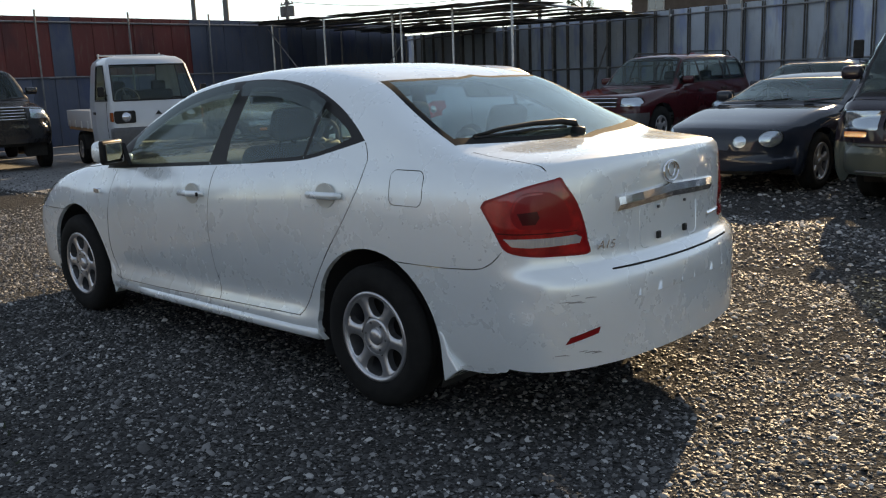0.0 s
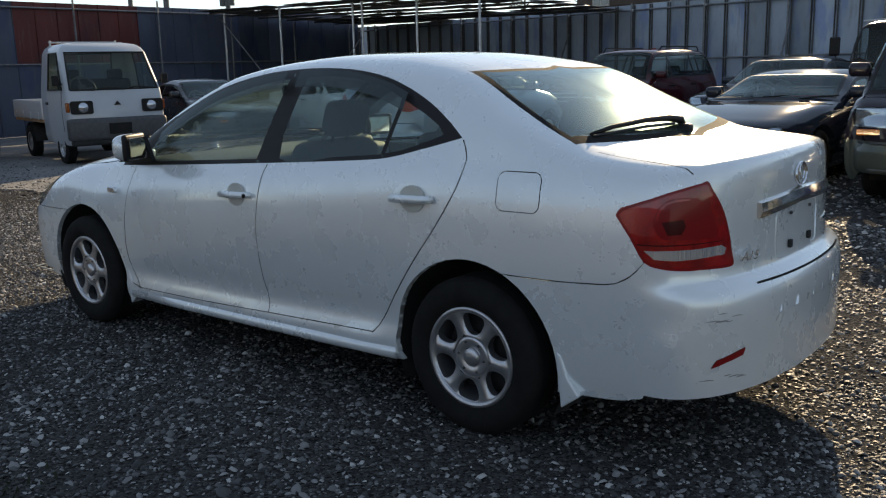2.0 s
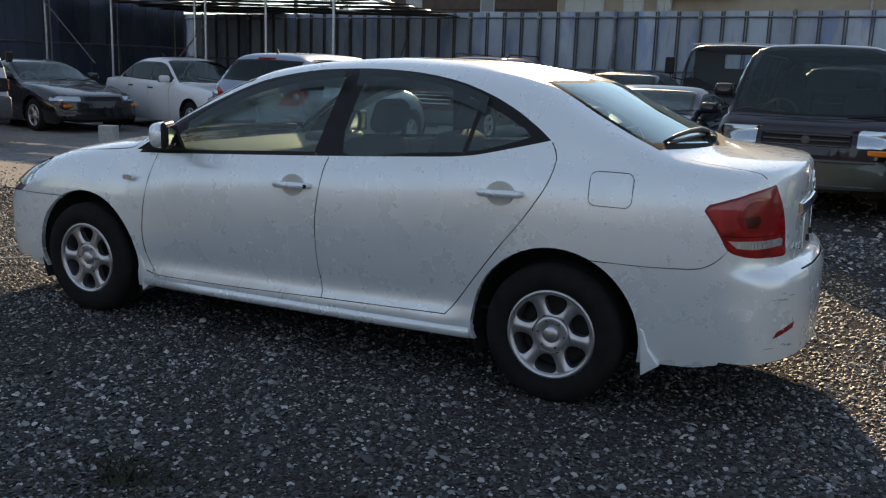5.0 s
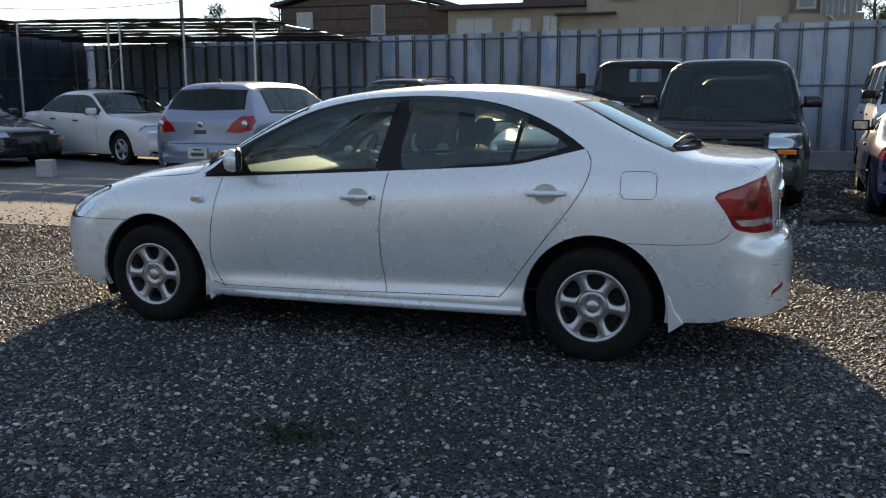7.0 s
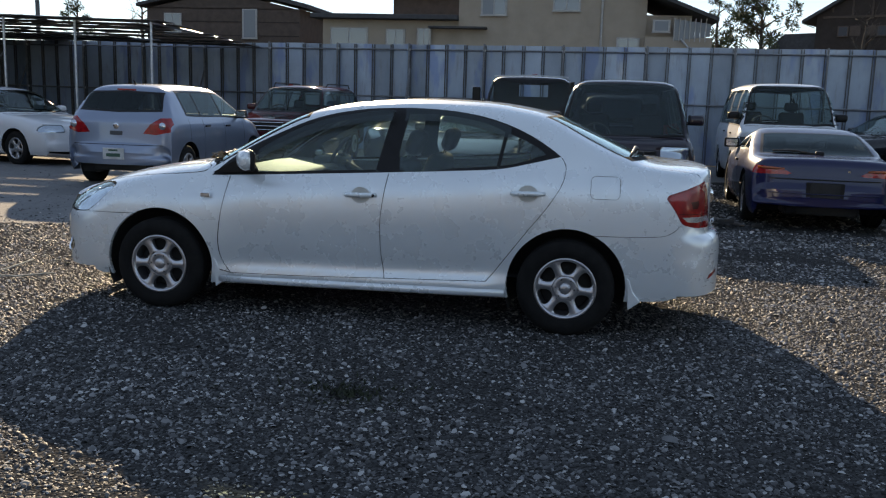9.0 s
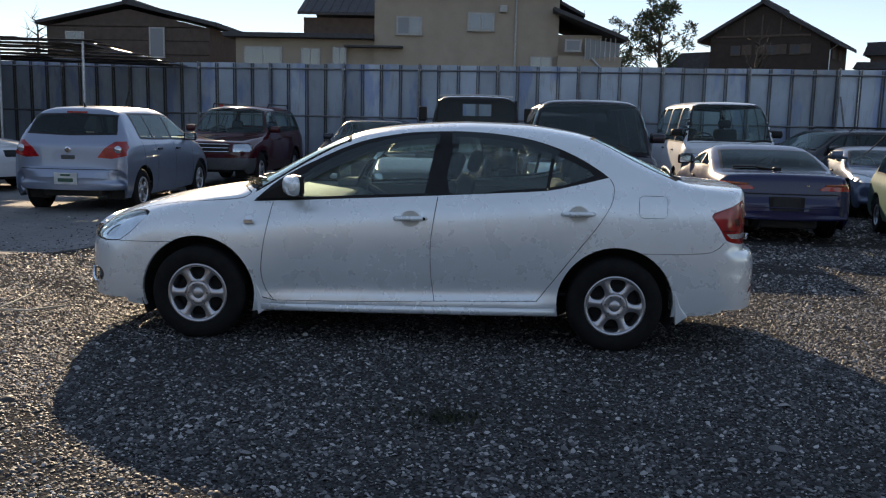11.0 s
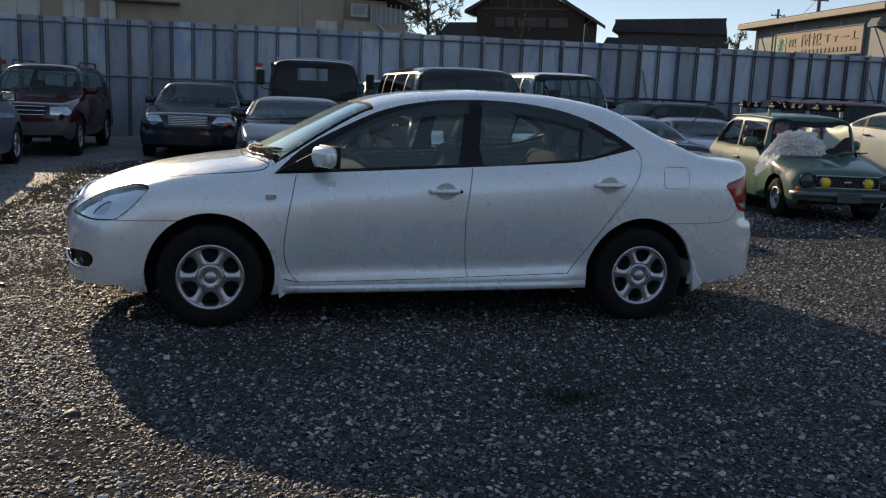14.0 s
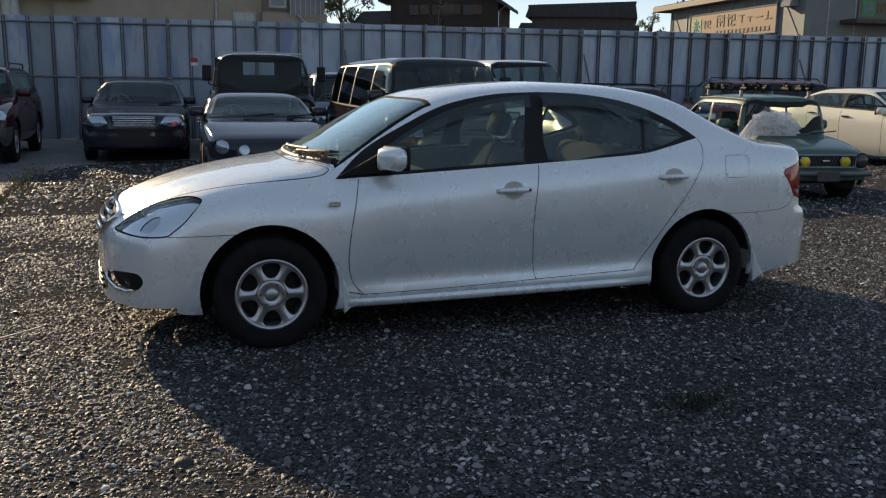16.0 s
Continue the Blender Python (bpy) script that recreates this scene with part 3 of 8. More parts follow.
def mirror_pair(car, x, y, z, mat, size=(0.13, 0.20, 0.13), sweep=0):
    """Two door mirrors with a stalk and a mirror glass."""
    lx, ly, lz = size
    for s in (1, -1):
        m = Matrix.Translation((x, s * y, z)) @ Matrix.Rotation(radians(-s * sweep), 4, "Z") @ Matrix.Translation((-x, -s * y, -z))
        bm = box(x, s * (y + ly / 2), z, lx, ly, lz, 0.045, m, seg=3)
        box(x + 0.02, s * (y - 0.03), z - lz * 0.35, 0.06, 0.10, 0.045, 0.015, bm=bm)
        ob = part("mirror", bm, mat, car, smooth=True)
        part("mirror_bezel", box(x + lx * 0.36, s * (y + ly / 2), z, lx * 0.30, ly + 0.006, lz + 0.006, 0.014 if sweep else 0.03, m, seg=3), BLACK_TRIM, ob, smooth=True)
        part("mirror_glass", box(x + lx / 2 + 0.006, s * (y + ly / 2), z, 0.006, ly * 0.80, lz * 0.74, 0.002, m), CHROME, ob)


def seat(car, x, y, width=0.50, mat=SEAT, head=True, z=0.30, bench=0):
    bm = box(x - 0.02, y, z + 0.08, 0.50, width, 0.17, 0.06, seg=3)
    tilt = Matrix.Translation((x + 0.22, y, z + 0.10)) @ Matrix.Rotation(radians(20), 4, "Y")
    box(0, 0, 0.29, 0.15, width, 0.60, 0.06, tilt, bm, 3)
    ob = part("seat", bm, mat, car, smooth=True)
    if head:
        for dy in ((0,) if not bench else (-bench, bench)):
            hb = box(0.01, dy, 0.71, 0.10, 0.25, 0.17, 0.045, tilt, seg=3)
            for d in (-0.05, 0.05):
                tube([tilt @ Vector((0, dy + d, 0.55)), tilt @ Vector((0, dy + d, 0.66))], 0.006, 6, hb)
            part("headrest", hb, mat, ob, smooth=True)


def steering(car, x, y, z):
    m = Matrix.Translation((x, y, z)) @ Matrix.Rotation(radians(-62), 4, "Y")
    ring = [m @ Vector((0.185 * math.cos(a), 0.185 * math.sin(a), 0)) for a in np.linspace(0, 2 * math.pi, 33)]
    bm = tube(ring, 0.015, 8, cap=False)
    for a in (0.2, math.pi - 0.2, 1.5 * math.pi):
        tube([m @ Vector((0, 0, -0.02)), m @ Vector((0.18 * math.cos(a), 0.18 * math.sin(a), 0))], 0.014, 6, bm)
    box(0, 0, -0.015, 0.13, 0.12, 0.05, 0.02, m, bm)
    tube([m @ Vector((0, 0, -0.02)), m @ Vector((0, 0, -0.35))], 0.03, 8, bm)
    part("steering_wheel", bm, DASH, car, smooth=True)


def heading(x, y, deg, z=0.0):
    """The pose of a car whose front points deg degrees round from +x."""
    return pose(x, y, z, 0, 0, deg - 180)


# ---- other people's cars: one builder, one set of measures each ----
def car(name, m, label, colour, xf, xr, w, H, cowl, rooff, roofr, deck, deckz, belt, hood=(0.65, 0.9), axles=(-1.3, 1.3), R=0.31, sill=0.2,
        tailz=0.6, pillars=(), lean=0.45, bowf=0.16, bowr=-0.12, head=None, tail=None, grille=None, rearglass=False, mirrorz=None, see=PRIVACY,
        front_see=SCREEN, spokes=5, wheel_style="alloy", rim=0.19, hl_round=False, rails=False, wiper=True, category="car", lower=None, plate=None, bumper=None,
        seats=True, doors=True, handle=True, bars=None, n=58, group="parked cars", sidewin=True, rearwin=True, rear_wiper=False, high_lamp=False, rear_hole=None, glass_end=None, mirror_mat=None):
    c = thing(name, m, label, category, group)
    b0, b1 = belt
    nz, hz = hood
    mid = (rooff + roofr) / 2
    hatch = deck - roofr < 0.75 and deckz < b1 + 0.02
    rows = [(xf, nz - 0.20, nz - 0.28, sill + 0.08, w * 0.88), (xf + 0.02, nz - 0.06, nz - 0.16, sill + 0.03, w * 0.92), (xf + 0.09, nz + 0.02, nz - 0.08, sill, w * 0.95),
            (xf + 0.30 * (cowl - xf), nz + 0.45 * (hz - nz), nz - 0.09 + 0.45 * (b0 - nz + 0.05), sill, w * 0.985),
            (xf + 0.7 * (cowl - xf), nz + 0.82 * (hz - nz), b0 - 0.055, sill, w), (cowl - 0.02, hz, b0 - 0.02, sill, w), (cowl + 0.03, hz + 0.03, b0 - 0.015, sill, w),
            (cowl + 0.5 * (rooff - cowl), hz + 0.53 * (H - 0.05 - hz), b0, sill, w), (rooff, H - 0.05, b0 + 0.2 * (b1 - b0), sill, w), (rooff + 0.2, H - 0.02, b0 + 0.35 * (b1 - b0), sill, w),
            (mid, H, (b0 + b1) / 2, sill, w), (roofr - 0.15, H - 0.02, b1 - 0.01, sill, w), (roofr, H - 0.05, b1, sill, w * 0.995)]
    if hatch:
        rows += [(roofr + 0.5 * (deck - roofr), (H - 0.05 + deckz) / 2 + 0.02, min(b1, deckz + 0.1), sill, w * 0.985), (deck, deckz, min(b1, deckz) - 0.02, sill, w * 0.97),
                 (deck + 0.02, tailz + 0.06, tailz, sill + 0.02, w * 0.965), (max(xr - 0.03, deck + 0.03), tailz + 0.02, tailz - 0.04, sill + 0.05, w * 0.95), (max(xr, deck + 0.06), tailz - 0.08, tailz - 0.14, sill + 0.12, w * 0.92)]
    else:
        rows += [((roofr + deck) / 2, (H - 0.05 + deckz) / 2 + 0.02, b1, sill, w * 0.99), (deck, deckz, b1 - 0.03, sill, w * 0.98), (xr - 0.12, deckz - 0.02, b1 - 0.08, sill, w * 0.95),
                 (xr - 0.07, deckz - 0.06, b1 - 0.13, sill + 0.02, w * 0.94), (xr - 0.04, tailz + 0.05, tailz, sill + 0.05, w * 0.93), (xr - 0.01, tailz, tailz - 0.08, sill + 0.08, w * 0.92), (xr, tailz - 0.1, tailz - 0.17, sill + 0.14, w * 0.9)]
    s = Shell(rows, [(xf, bowf * 1.5), (cowl - 0.1, 0.12), (mid, 0.0), (deck, -0.09), (max(xr, deck + 0.1), bowr * 1.4)], lean, n, 9, 14)
    ys = w * 0.93
    top = lambda x, d=0.085: min(s.top(x), H) - d
    # side glass
    xs = np.linspace(cowl + 0.05, deck, 60)
    ok = [x for x in xs if top(x) > s.belt(x) + 0.05]
    if sidewin and ok:
        a, b = ok[0] + 0.08, ok[-1] - (0.10 if not hatch else 0.12)
        b = min(b, glass_end or b)
        up = [(x, min(top(x), H - 0.10)) for x in np.linspace(a, b, 22)]
        dlo = [(b, s.belt(b) + 0.03)] + [(x, s.belt(x) + 0.02) for x in np.linspace(b - 0.05, a, 8)] + up
        s.cut("window_trim", dlo, 1, side_on)
        cuts = [a - 1] + sorted(pillars) + [b + 1]
        for i, (p, q) in enumerate(zip(cuts, cuts[1:])):
            p2, q2 = max(p + 0.03, a + 0.05), min(q - 0.03, b - 0.04)
            if q2 - p2 > 0.08:
                pane = [(x, s.belt(x) + 0.045) for x in np.linspace(q2, p2, 6)] + [(x, max(min(top(x), H - 0.10) - 0.028, s.belt(x) + 0.055)) for x in np.linspace(p2, q2, 14)]
                s.cut("side_window_%d" % i, pane, 1, side_on)
    # screens
    A = lambda x: s.wide(x) * 0.93 - lean * max(s.top(x) - s.belt(x), 0)
    wy0, wy1 = ys - 0.06, A(rooff) - 0.04
    s.cut("screen_trim", [(cowl + 0.01, 0.02), (cowl + 0.03, -wy0 * 0.5), (cowl + 0.10, -wy0), (rooff + 0.03, -wy1), (rooff - 0.02, -wy1 * 0.5), (rooff - 0.03, 0.02)], 2, lambda v: v.z > 0.12 or v.x < -0.4)
    s.cut("windscreen", [(cowl + 0.035, 0.02), (cowl + 0.06, -wy0 * 0.5), (cowl + 0.13, -wy0 + 0.035), (rooff + 0.0, -wy1 + 0.03), (rooff - 0.045, -wy1 * 0.5), (rooff - 0.055, 0.02)], 2, lambda v: v.z > 0.12 or v.x < -0.4, ["screen_trim"])
    if rearwin:
        if hatch:
            gz0, gz1 = max(b1, deckz) + 0.05, H - 0.13
            gy = ys - 0.13
            s.cut("rear_trim", [(0.02, gz0), (-gy, gz0 + 0.02), (-(gy - 0.45 * (gz1 - gz0) * lean), gz1), (0.02, gz1 + 0.02)], 0, rear_on)
            s.cut("rear_window", [(0.02, gz0 + 0.03), (-gy + 0.03, gz0 + 0.05), (-(gy - 0.45 * (gz1 - gz0) * lean) + 0.03, gz1 - 0.03), (0.02, gz1 - 0.01)], 0, rear_on, ["rear_trim"])
        else:
            ry0, ry1 = A(roofr) - 0.05, ys - 0.12
            s.cut("rear_trim", [(roofr + 0.05, 0.02), (roofr + 0.03, -ry0 * 0.6), (roofr + 0.0, -ry0), (deck - 0.10, -ry1), (deck - 0.01, -ry1 * 0.6), (deck, 0.02)], 2, top_on)
            s.cut("rear_window", [(roofr + 0.08, 0.02), (roofr + 0.06, -ry0 * 0.6), (roofr + 0.04, -ry0 + 0.03), (deck - 0.13, -ry1 + 0.04), (deck - 0.04, -ry1 * 0.6), (deck - 0.03, 0.02)], 2, top_on, ["rear_trim"])
    # arches, lamps, grille
    for x in axles:
        s.cut("arch", circle(x, R, R + 0.055, 28), 1, lambda v: v.y < -0.2 or v.z < -0.3)
    if head:
        for i, p in enumerate(head):
            s.cut("headlamp_%d" % i, p, 0, front_on, None, (xf - 0.1, xf + 0.75))
    if grille:
        s.cut("grille", grille, 0, front_on, ["body"], (xf - 0.1, xf + 0.6))
    if tail:
        for p in tail:
            s.cut("tail_lamp", p, 0, rear_on, ["body"], (deck - 0.25 if hatch else xr - 0.45, xr + 0.2))
    if rear_hole:
        s.cut("rear_hole", rear_hole, 0, rear_on)
    if lower:
        s.cut("lower_body", [(xf - 1, 0), (xr + 1, 0), (xr + 1, lower[0]), (xf - 1, lower[0])], 1, lambda v: True, ["body"])
    if bumper:
        for x0, x1, z0, z1 in bumper:
            s.cut("bumper", [(x0, z0), (x1, z0), (x1, z1), (x0, z1)], 1, lambda v: True, ["body"])
    if doors and pillars:
        for i, x in enumerate([ok[0] + 0.12] + list(pillars)):
            s.cut("shut_line_%d" % i, stroke([(x, s.belt(x) - 0.01), (x - 0.02, sill + 0.35 * (s.belt(x) - sill)), (x + 0.0, sill + 0.06)], 0.008), 1, side_on, ["body", "lower_body"])
    s.cut("shut_line", stroke([(cowl - 0.02, -0.02), (cowl, -ys * 0.6), (cowl + 0.05, -ys * 0.9)], 0.010), 2, top_on, ["body"])
    s.bm.normal_update()
    s.emit("body", colour, c)
    s.emit("lower_body", lower[1] if lower else colour, c)
    s.emit("bumper", PLASTIC, c)
    s.emit("shut_line", GAP, c, alone="panel_gap", sink=0.006)
    for i in range(6):
        s.emit("shut_line_%d" % i, GAP, c, alone="panel_gap", both=False, sink=0.006)
    s.emit("window_trim", BLACK_TRIM, c, both=False)
    s.emit("screen_trim", BLACK_TRIM, c)
    s.emit("rear_trim", BLACK_TRIM, c)
    s.emit("windscreen", front_see, c, alone="windscreen")
    s.emit("rear_window", see, c)
    for i in range(8):
        s.emit("side_window_%d" % i, front_see if i == 0 else see, c, alone="side_window", both=False)
    s.emit("grille", BLACK_TRIM, c, sink=0.015)
    for i in range(len(head or ())):
        s.emit("headlamp_%d" % i, GLINT, c, alone="headlamp", both=False, sink=0.014)
        s.emit("headlamp_%d" % i, LENS, c, alone="lamp_lens", both=False)
    s.emit("tail_lamp", RED_LENS, c, both=False)
    s.lining(SEAT, c, ["window_trim", "screen_trim", "rear_trim", "windscreen", "rear_window", "arch", "headlamp_0", "headlamp_1", "grille", "tail_lamp", "rear_hole"] + ["side_window_%d" % i for i in range(8)], 0.035, b0 - 0.25, cowl, deck)
    s.freeze()
    s.bm.free()
    # floor, wheels
    bm = box((xf + xr) / 2, 0, sill + 0.10, xr - xf - 0.35, w * 1.0, 0.16, 0.03)
    box((axles[0] + axles[1]) / 2, 0, sill + 0.09, axles[1] - axles[0] - 2 * R - 0.14, w * 1.78, 0.14, 0.02, bm=bm)
    part("underbody", bm, UNDER, c)
    for x in axles:
        part("wheel_well", lathe([(R + 0.06, -w * 0.86), (R + 0.06, -w * 0.5), (R - 0.1, -w * 0.48)], 24, m=Matrix.Translation((x, 0, R)), arc=(-20, 200)), UNDER, c, smooth=True)
        part("wheel_well", lathe([(R + 0.06, w * 0.86), (R + 0.06, w * 0.5), (R - 0.1, w * 0.48)], 24, m=Matrix.Translation((x, 0, R)), arc=(-20, 200)), UNDER, c, smooth=True)
    add_wheels(c, axles, w - 0.115, R, rim, 0.18, spokes, wheel_style, STEEL if wheel_style == "steel" else ALLOY)
    if mirrorz:
        mirror_pair(c, cowl + 0.42, ys - 0.02, mirrorz, mirror_mat or colour)
    if handle and pillars:
        for x in list(pillars)[:2]:
            for q in (1, -1):
                p = s.on("side", x - 0.13, s.belt(x) - 0.12)
                part("door_handle", box(p.x, q * (p.y - 0.012), p.z, 0.17, 0.03, 0.03, 0.012), BLACK_TRIM, c)
    if bars:
        zs2, half, mt = bars
        s.bars("front", "grille_bar", zs2, half, 0.009, mt, c)
    if seats:
        for q in (1, -1):
            seat(c, mid - 0.25, q * 0.36 * w / 0.8, 0.46, z=max(H - 1.18, 0.22))
        bm = box(cowl + 0.30, 0, hz - 0.06, 0.42, w * 1.66, 0.16, 0.05)
        part("dashboard", bm, DASH, c)
        steering(c, cowl + 0.55, 0.36, hz + 0.0)
    if wiper:
        for y in (-0.35, 0.25):
            part("wiper", tube([(cowl + 0.02, y, hz + 0.02), (cowl + 0.06, y - 0.3, hz + 0.045), (cowl + 0.09, y - 0.42, hz + 0.055)], 0.008, 5), BLACK_TRIM, c)
    if rails:
        for q in (1, -1):
            bm = tube([(rooff + 0.25, q * (A(mid) - 0.03), H - 0.05), (rooff + 0.35, q * (A(mid) - 0.02), H + 0.03), (roofr - 0.3, q * (A(mid) - 0.02), H + 0.03), (roofr - 0.2, q * (A(mid) - 0.03), H - 0.05)], 0.014, 6)
            part("roof_rail", bm, BLACK_TRIM, c)
    if plate:
        x, z = plate
        x = s.on("rear" if x > 0 else "front", 0, z).x + (0.008 if x > 0 else -0.008)
        part("number_plate", box(x, 0, z, 0.012, 0.33, 0.165, 0.003), PLATE, c)
        part("plate_bar", box(x + (0.008 if x > 0 else -0.008), 0, z - 0.02, 0.004, 0.22, 0.05), INK, c)
        part("plate_bar", box(x + (0.008 if x > 0 else -0.008), 0, z + 0.05, 0.004, 0.14, 0.025), INK, c)
    return c, s


# ---- the white sedan ----
def white_sedan():
    c = thing("sedan", pose(0, 0.01, 0), "pearl white four-door sedan with scuffed rear bumper, standing on gravel", "car")
    rows = [(-2.238, 0.52, 0.42, 0.25, 0.806), (-2.230, 0.60, 0.49, 0.225, 0.807), (-2.185, 0.69, 0.57, 0.212, 0.808), (-2.10, 0.75, 0.62, 0.205, 0.809), (-1.95, 0.815, 0.69, 0.203, 0.812),
            (-1.70, 0.89, 0.775, 0.203, 0.818), (-1.40, 0.945, 0.835, 0.203, 0.826), (-1.16, 0.98, 0.872, 0.185, 0.83), (-1.10, 1.005, 0.88, 0.19, 0.83),
            (-0.75, 1.185, 0.905, 0.195, 0.832), (-0.43, 1.338, 0.93, 0.20, 0.834), (-0.30, 1.378, 0.94, 0.20, 0.834), (0.05, 1.425, 0.962, 0.20, 0.835), (0.40, 1.443, 0.982, 0.205, 0.835),
            (0.75, 1.435, 1.012, 0.21, 0.835), (1.05, 1.398, 1.045, 0.215, 0.834), (1.20, 1.366, 1.058, 0.22, 0.832), (1.47, 1.255, 1.066, 0.225, 0.83), (1.74, 1.135, 1.055, 0.23, 0.824), (1.86, 1.085, 1.045, 0.235, 0.818),
            (1.95, 1.074, 1.032, 0.24, 0.814), (2.13, 1.063, 1.005, 0.245, 0.804), (2.232, 1.052, 0.985, 0.25, 0.798), (2.250, 1.036, 0.96, 0.255, 0.797), (2.258, 1.0, 0.94, 0.255, 0.796), (2.264, 0.90, 0.86, 0.26, 0.795),
            (2.272, 0.665, 0.655, 0.265, 0.795), (2.298, 0.656, 0.645, 0.267, 0.794), (2.322, 0.642, 0.63, 0.27, 0.793), (2.338, 0.615, 0.602, 0.275, 0.792), (2.347, 0.575, 0.56, 0.28, 0.791), (2.35, 0.52, 0.50, 0.285, 0.790)]
    side = pchip([0, 0.05, 0.11, 0.165, 0.21, 0.33, 0.48, 0.64, 0.79, 0.90, 0.96, 1.0], [0.945, 0.984, 0.984, 0.960, 0.956, 0.976, 0.992, 1.0, 0.993, 0.974, 0.952, 0.925])
    s = Shell(rows, [(-2.238, 0.40), (-1.9, 0.27), (-1.2, 0.15), (-0.4, 0.07), (0.3, 0.0), (1.2, -0.05), (1.86, -0.13), (2.13, -0.225), (2.232, -0.278), (2.25, -0.280), (2.264, -0.277), (2.272, -0.272), (2.298, -0.283), (2.322, -0.297), (2.35, -0.315)], 0.46, 140, 26, 42, 2.25, side, pchip([0, 0.12, 0.3, 0.5, 0.72, 0.88, 1.0], [0.95, 0.978, 0.993, 1.0, 0.993, 0.972, 0.925]))
    # side glass and its black surround
    low = [(-0.99, 0.905), (-0.6, 0.925), (0.2, 0.972), (0.6, 0.998), (0.9, 1.022), (1.08, 1.06), (1.285, 1.112)]
    up = [(1.21, 1.165), (1.10, 1.228), (0.97, 1.285), (0.80, 1.335), (0.60, 1.366), (0.40, 1.378), (0.20, 1.376), (-0.04, 1.358), (-0.32, 1.298), (-0.58, 1.185), (-0.82, 1.055)]
    s.cut("window_surround", smooth_poly(low, 4, False)[:-1] + smooth_poly([low[-1]] + up + [low[0]], 4, False)[:-1], 1, side_on)
    win = ["window_surround"]
    pane_a = smooth_poly([(-0.745, 0.938), (-0.3, 0.962), (0.115, 0.985), (0.118, 0.987), (0.185, 1.332), (0.184, 1.333), (0.0, 1.312), (-0.30, 1.242), (-0.52, 1.145), (-0.70, 1.045), (-0.748, 0.99)], 3)
    pane_b = smooth_poly([(0.275, 0.994), (0.6, 1.014), (0.888, 1.038), (0.89, 1.04), (0.925, 1.250), (0.922, 1.252), (0.80, 1.298), (0.62, 1.330), (0.45, 1.342), (0.305, 1.341), (0.30, 1.33)], 3)
    pane_c = [(0.912, 1.042), (0.99, 1.055), (1.08, 1.082), (1.175, 1.115), (1.19, 1.122), (1.16, 1.15), (1.07, 1.195), (0.95, 1.243)]
    s.cut("front_window", pane_a, 1, side_on, win)
    s.cut("rear_side_window", pane_b, 1, side_on, win)
    s.cut("quarter_window", pane_c, 1, side_on, win)
    # windscreen, rear window
    s.cut("screen_trim", smooth_poly([(-1.145, 0.12), (-1.145, -0.12), (-1.09, -0.45), (-0.985, -0.70), (-0.96, -0.715), (-0.46, -0.575), (-0.385, -0.545), (-0.42, -0.3), (-0.435, 0.0), (-0.435, 0.12)], 4), 2, top_on)
    s.cut("windscreen", smooth_poly([(-1.10, 0.12), (-1.10, -0.12), (-1.05, -0.45), (-0.95, -0.675), (-0.93, -0.68), (-0.47, -0.55), (-0.415, -0.525), (-0.45, -0.3), (-0.465, 0.0), (-0.465, 0.12)], 4), 2, top_on, ["screen_trim"])
    s.cut("rear_trim", smooth_poly([(1.235, 0.12), (1.235, -0.12), (1.205, -0.42), (1.175, -0.53), (1.19, -0.55), (1.66, -0.665), (1.73, -0.65), (1.80, -0.45), (1.845, -0.15), (1.85, 0.12)], 4), 2, top_on)
    s.cut("rear_window", smooth_poly([(1.26, 0.12), (1.26, -0.12), (1.235, -0.40), (1.21, -0.50), (1.23, -0.525), (1.63, -0.63), (1.69, -0.615), (1.76, -0.43), (1.81, -0.15), (1.815, 0.12)], 4), 2, top_on, ["rear_trim"])
    for x in (-1.35, 1.35):
        s.cut("arch", circle(x, 0.305, 0.372, 48), 1, lambda v: v.y < -0.15 or v.z < -0.3)
    # lamps
    s.cut_turned("tail_side", smooth_poly([(0.976, 0.884), (0.986, 0.904), (1.016, 0.92), (1.128, 0.961), (1.239, 0.984), (1.267, 0.988), (1.284, 0.961), (1.323, 0.9), (1.351, 0.824), (1.367, 0.749), (1.376, 0.71), (1.355, 0.698), (1.254, 0.704), (1.181, 0.708), (1.111, 0.717), (1.064, 0.731), (1.043, 0.753), (1.017, 0.806), (0.99, 0.855)], 3), -40, ["body"], (0.9, 1.9))
    s.cut_turned("tail_edge", smooth_poly([(0.984, 0.884), (0.994, 0.899), (1.02, 0.912), (1.128, 0.952), (1.239, 0.976), (1.262, 0.979), (1.276, 0.955), (1.314, 0.895), (1.342, 0.82), (1.358, 0.747), (1.366, 0.716), (1.352, 0.707), (1.254, 0.713), (1.181, 0.716), (1.113, 0.726), (1.07, 0.738), (1.051, 0.758), (1.025, 0.81), (0.998, 0.855)], 3), -40, ["tail_side"], (0.9, 1.9))
    bowl = smooth_poly([(1.08, 0.859), (1.089, 0.898), (1.113, 0.928), (1.153, 0.942), (1.225, 0.938), (1.275, 0.903), (1.30, 0.839), (1.295, 0.803), (1.235, 0.806), (1.153, 0.810), (1.104, 0.818)], 3)
    s.cut_turned("tail_inner", bowl, -40, ["tail_edge"], (0.9, 1.9))
    s.cut_turned("tail_ring", stroke([(1.089, 0.872), (1.098, 0.902), (1.118, 0.925), (1.153, 0.935), (1.20, 0.936)], 0.007), -40, ["tail_inner"], (0.9, 1.9))
    s.cut_turned("tail_block", [(1.105, 0.868), (1.178, 0.874), (1.186, 0.850), (1.170, 0.826), (1.124, 0.826)], -40, ["tail_inner"], (0.9, 1.9))
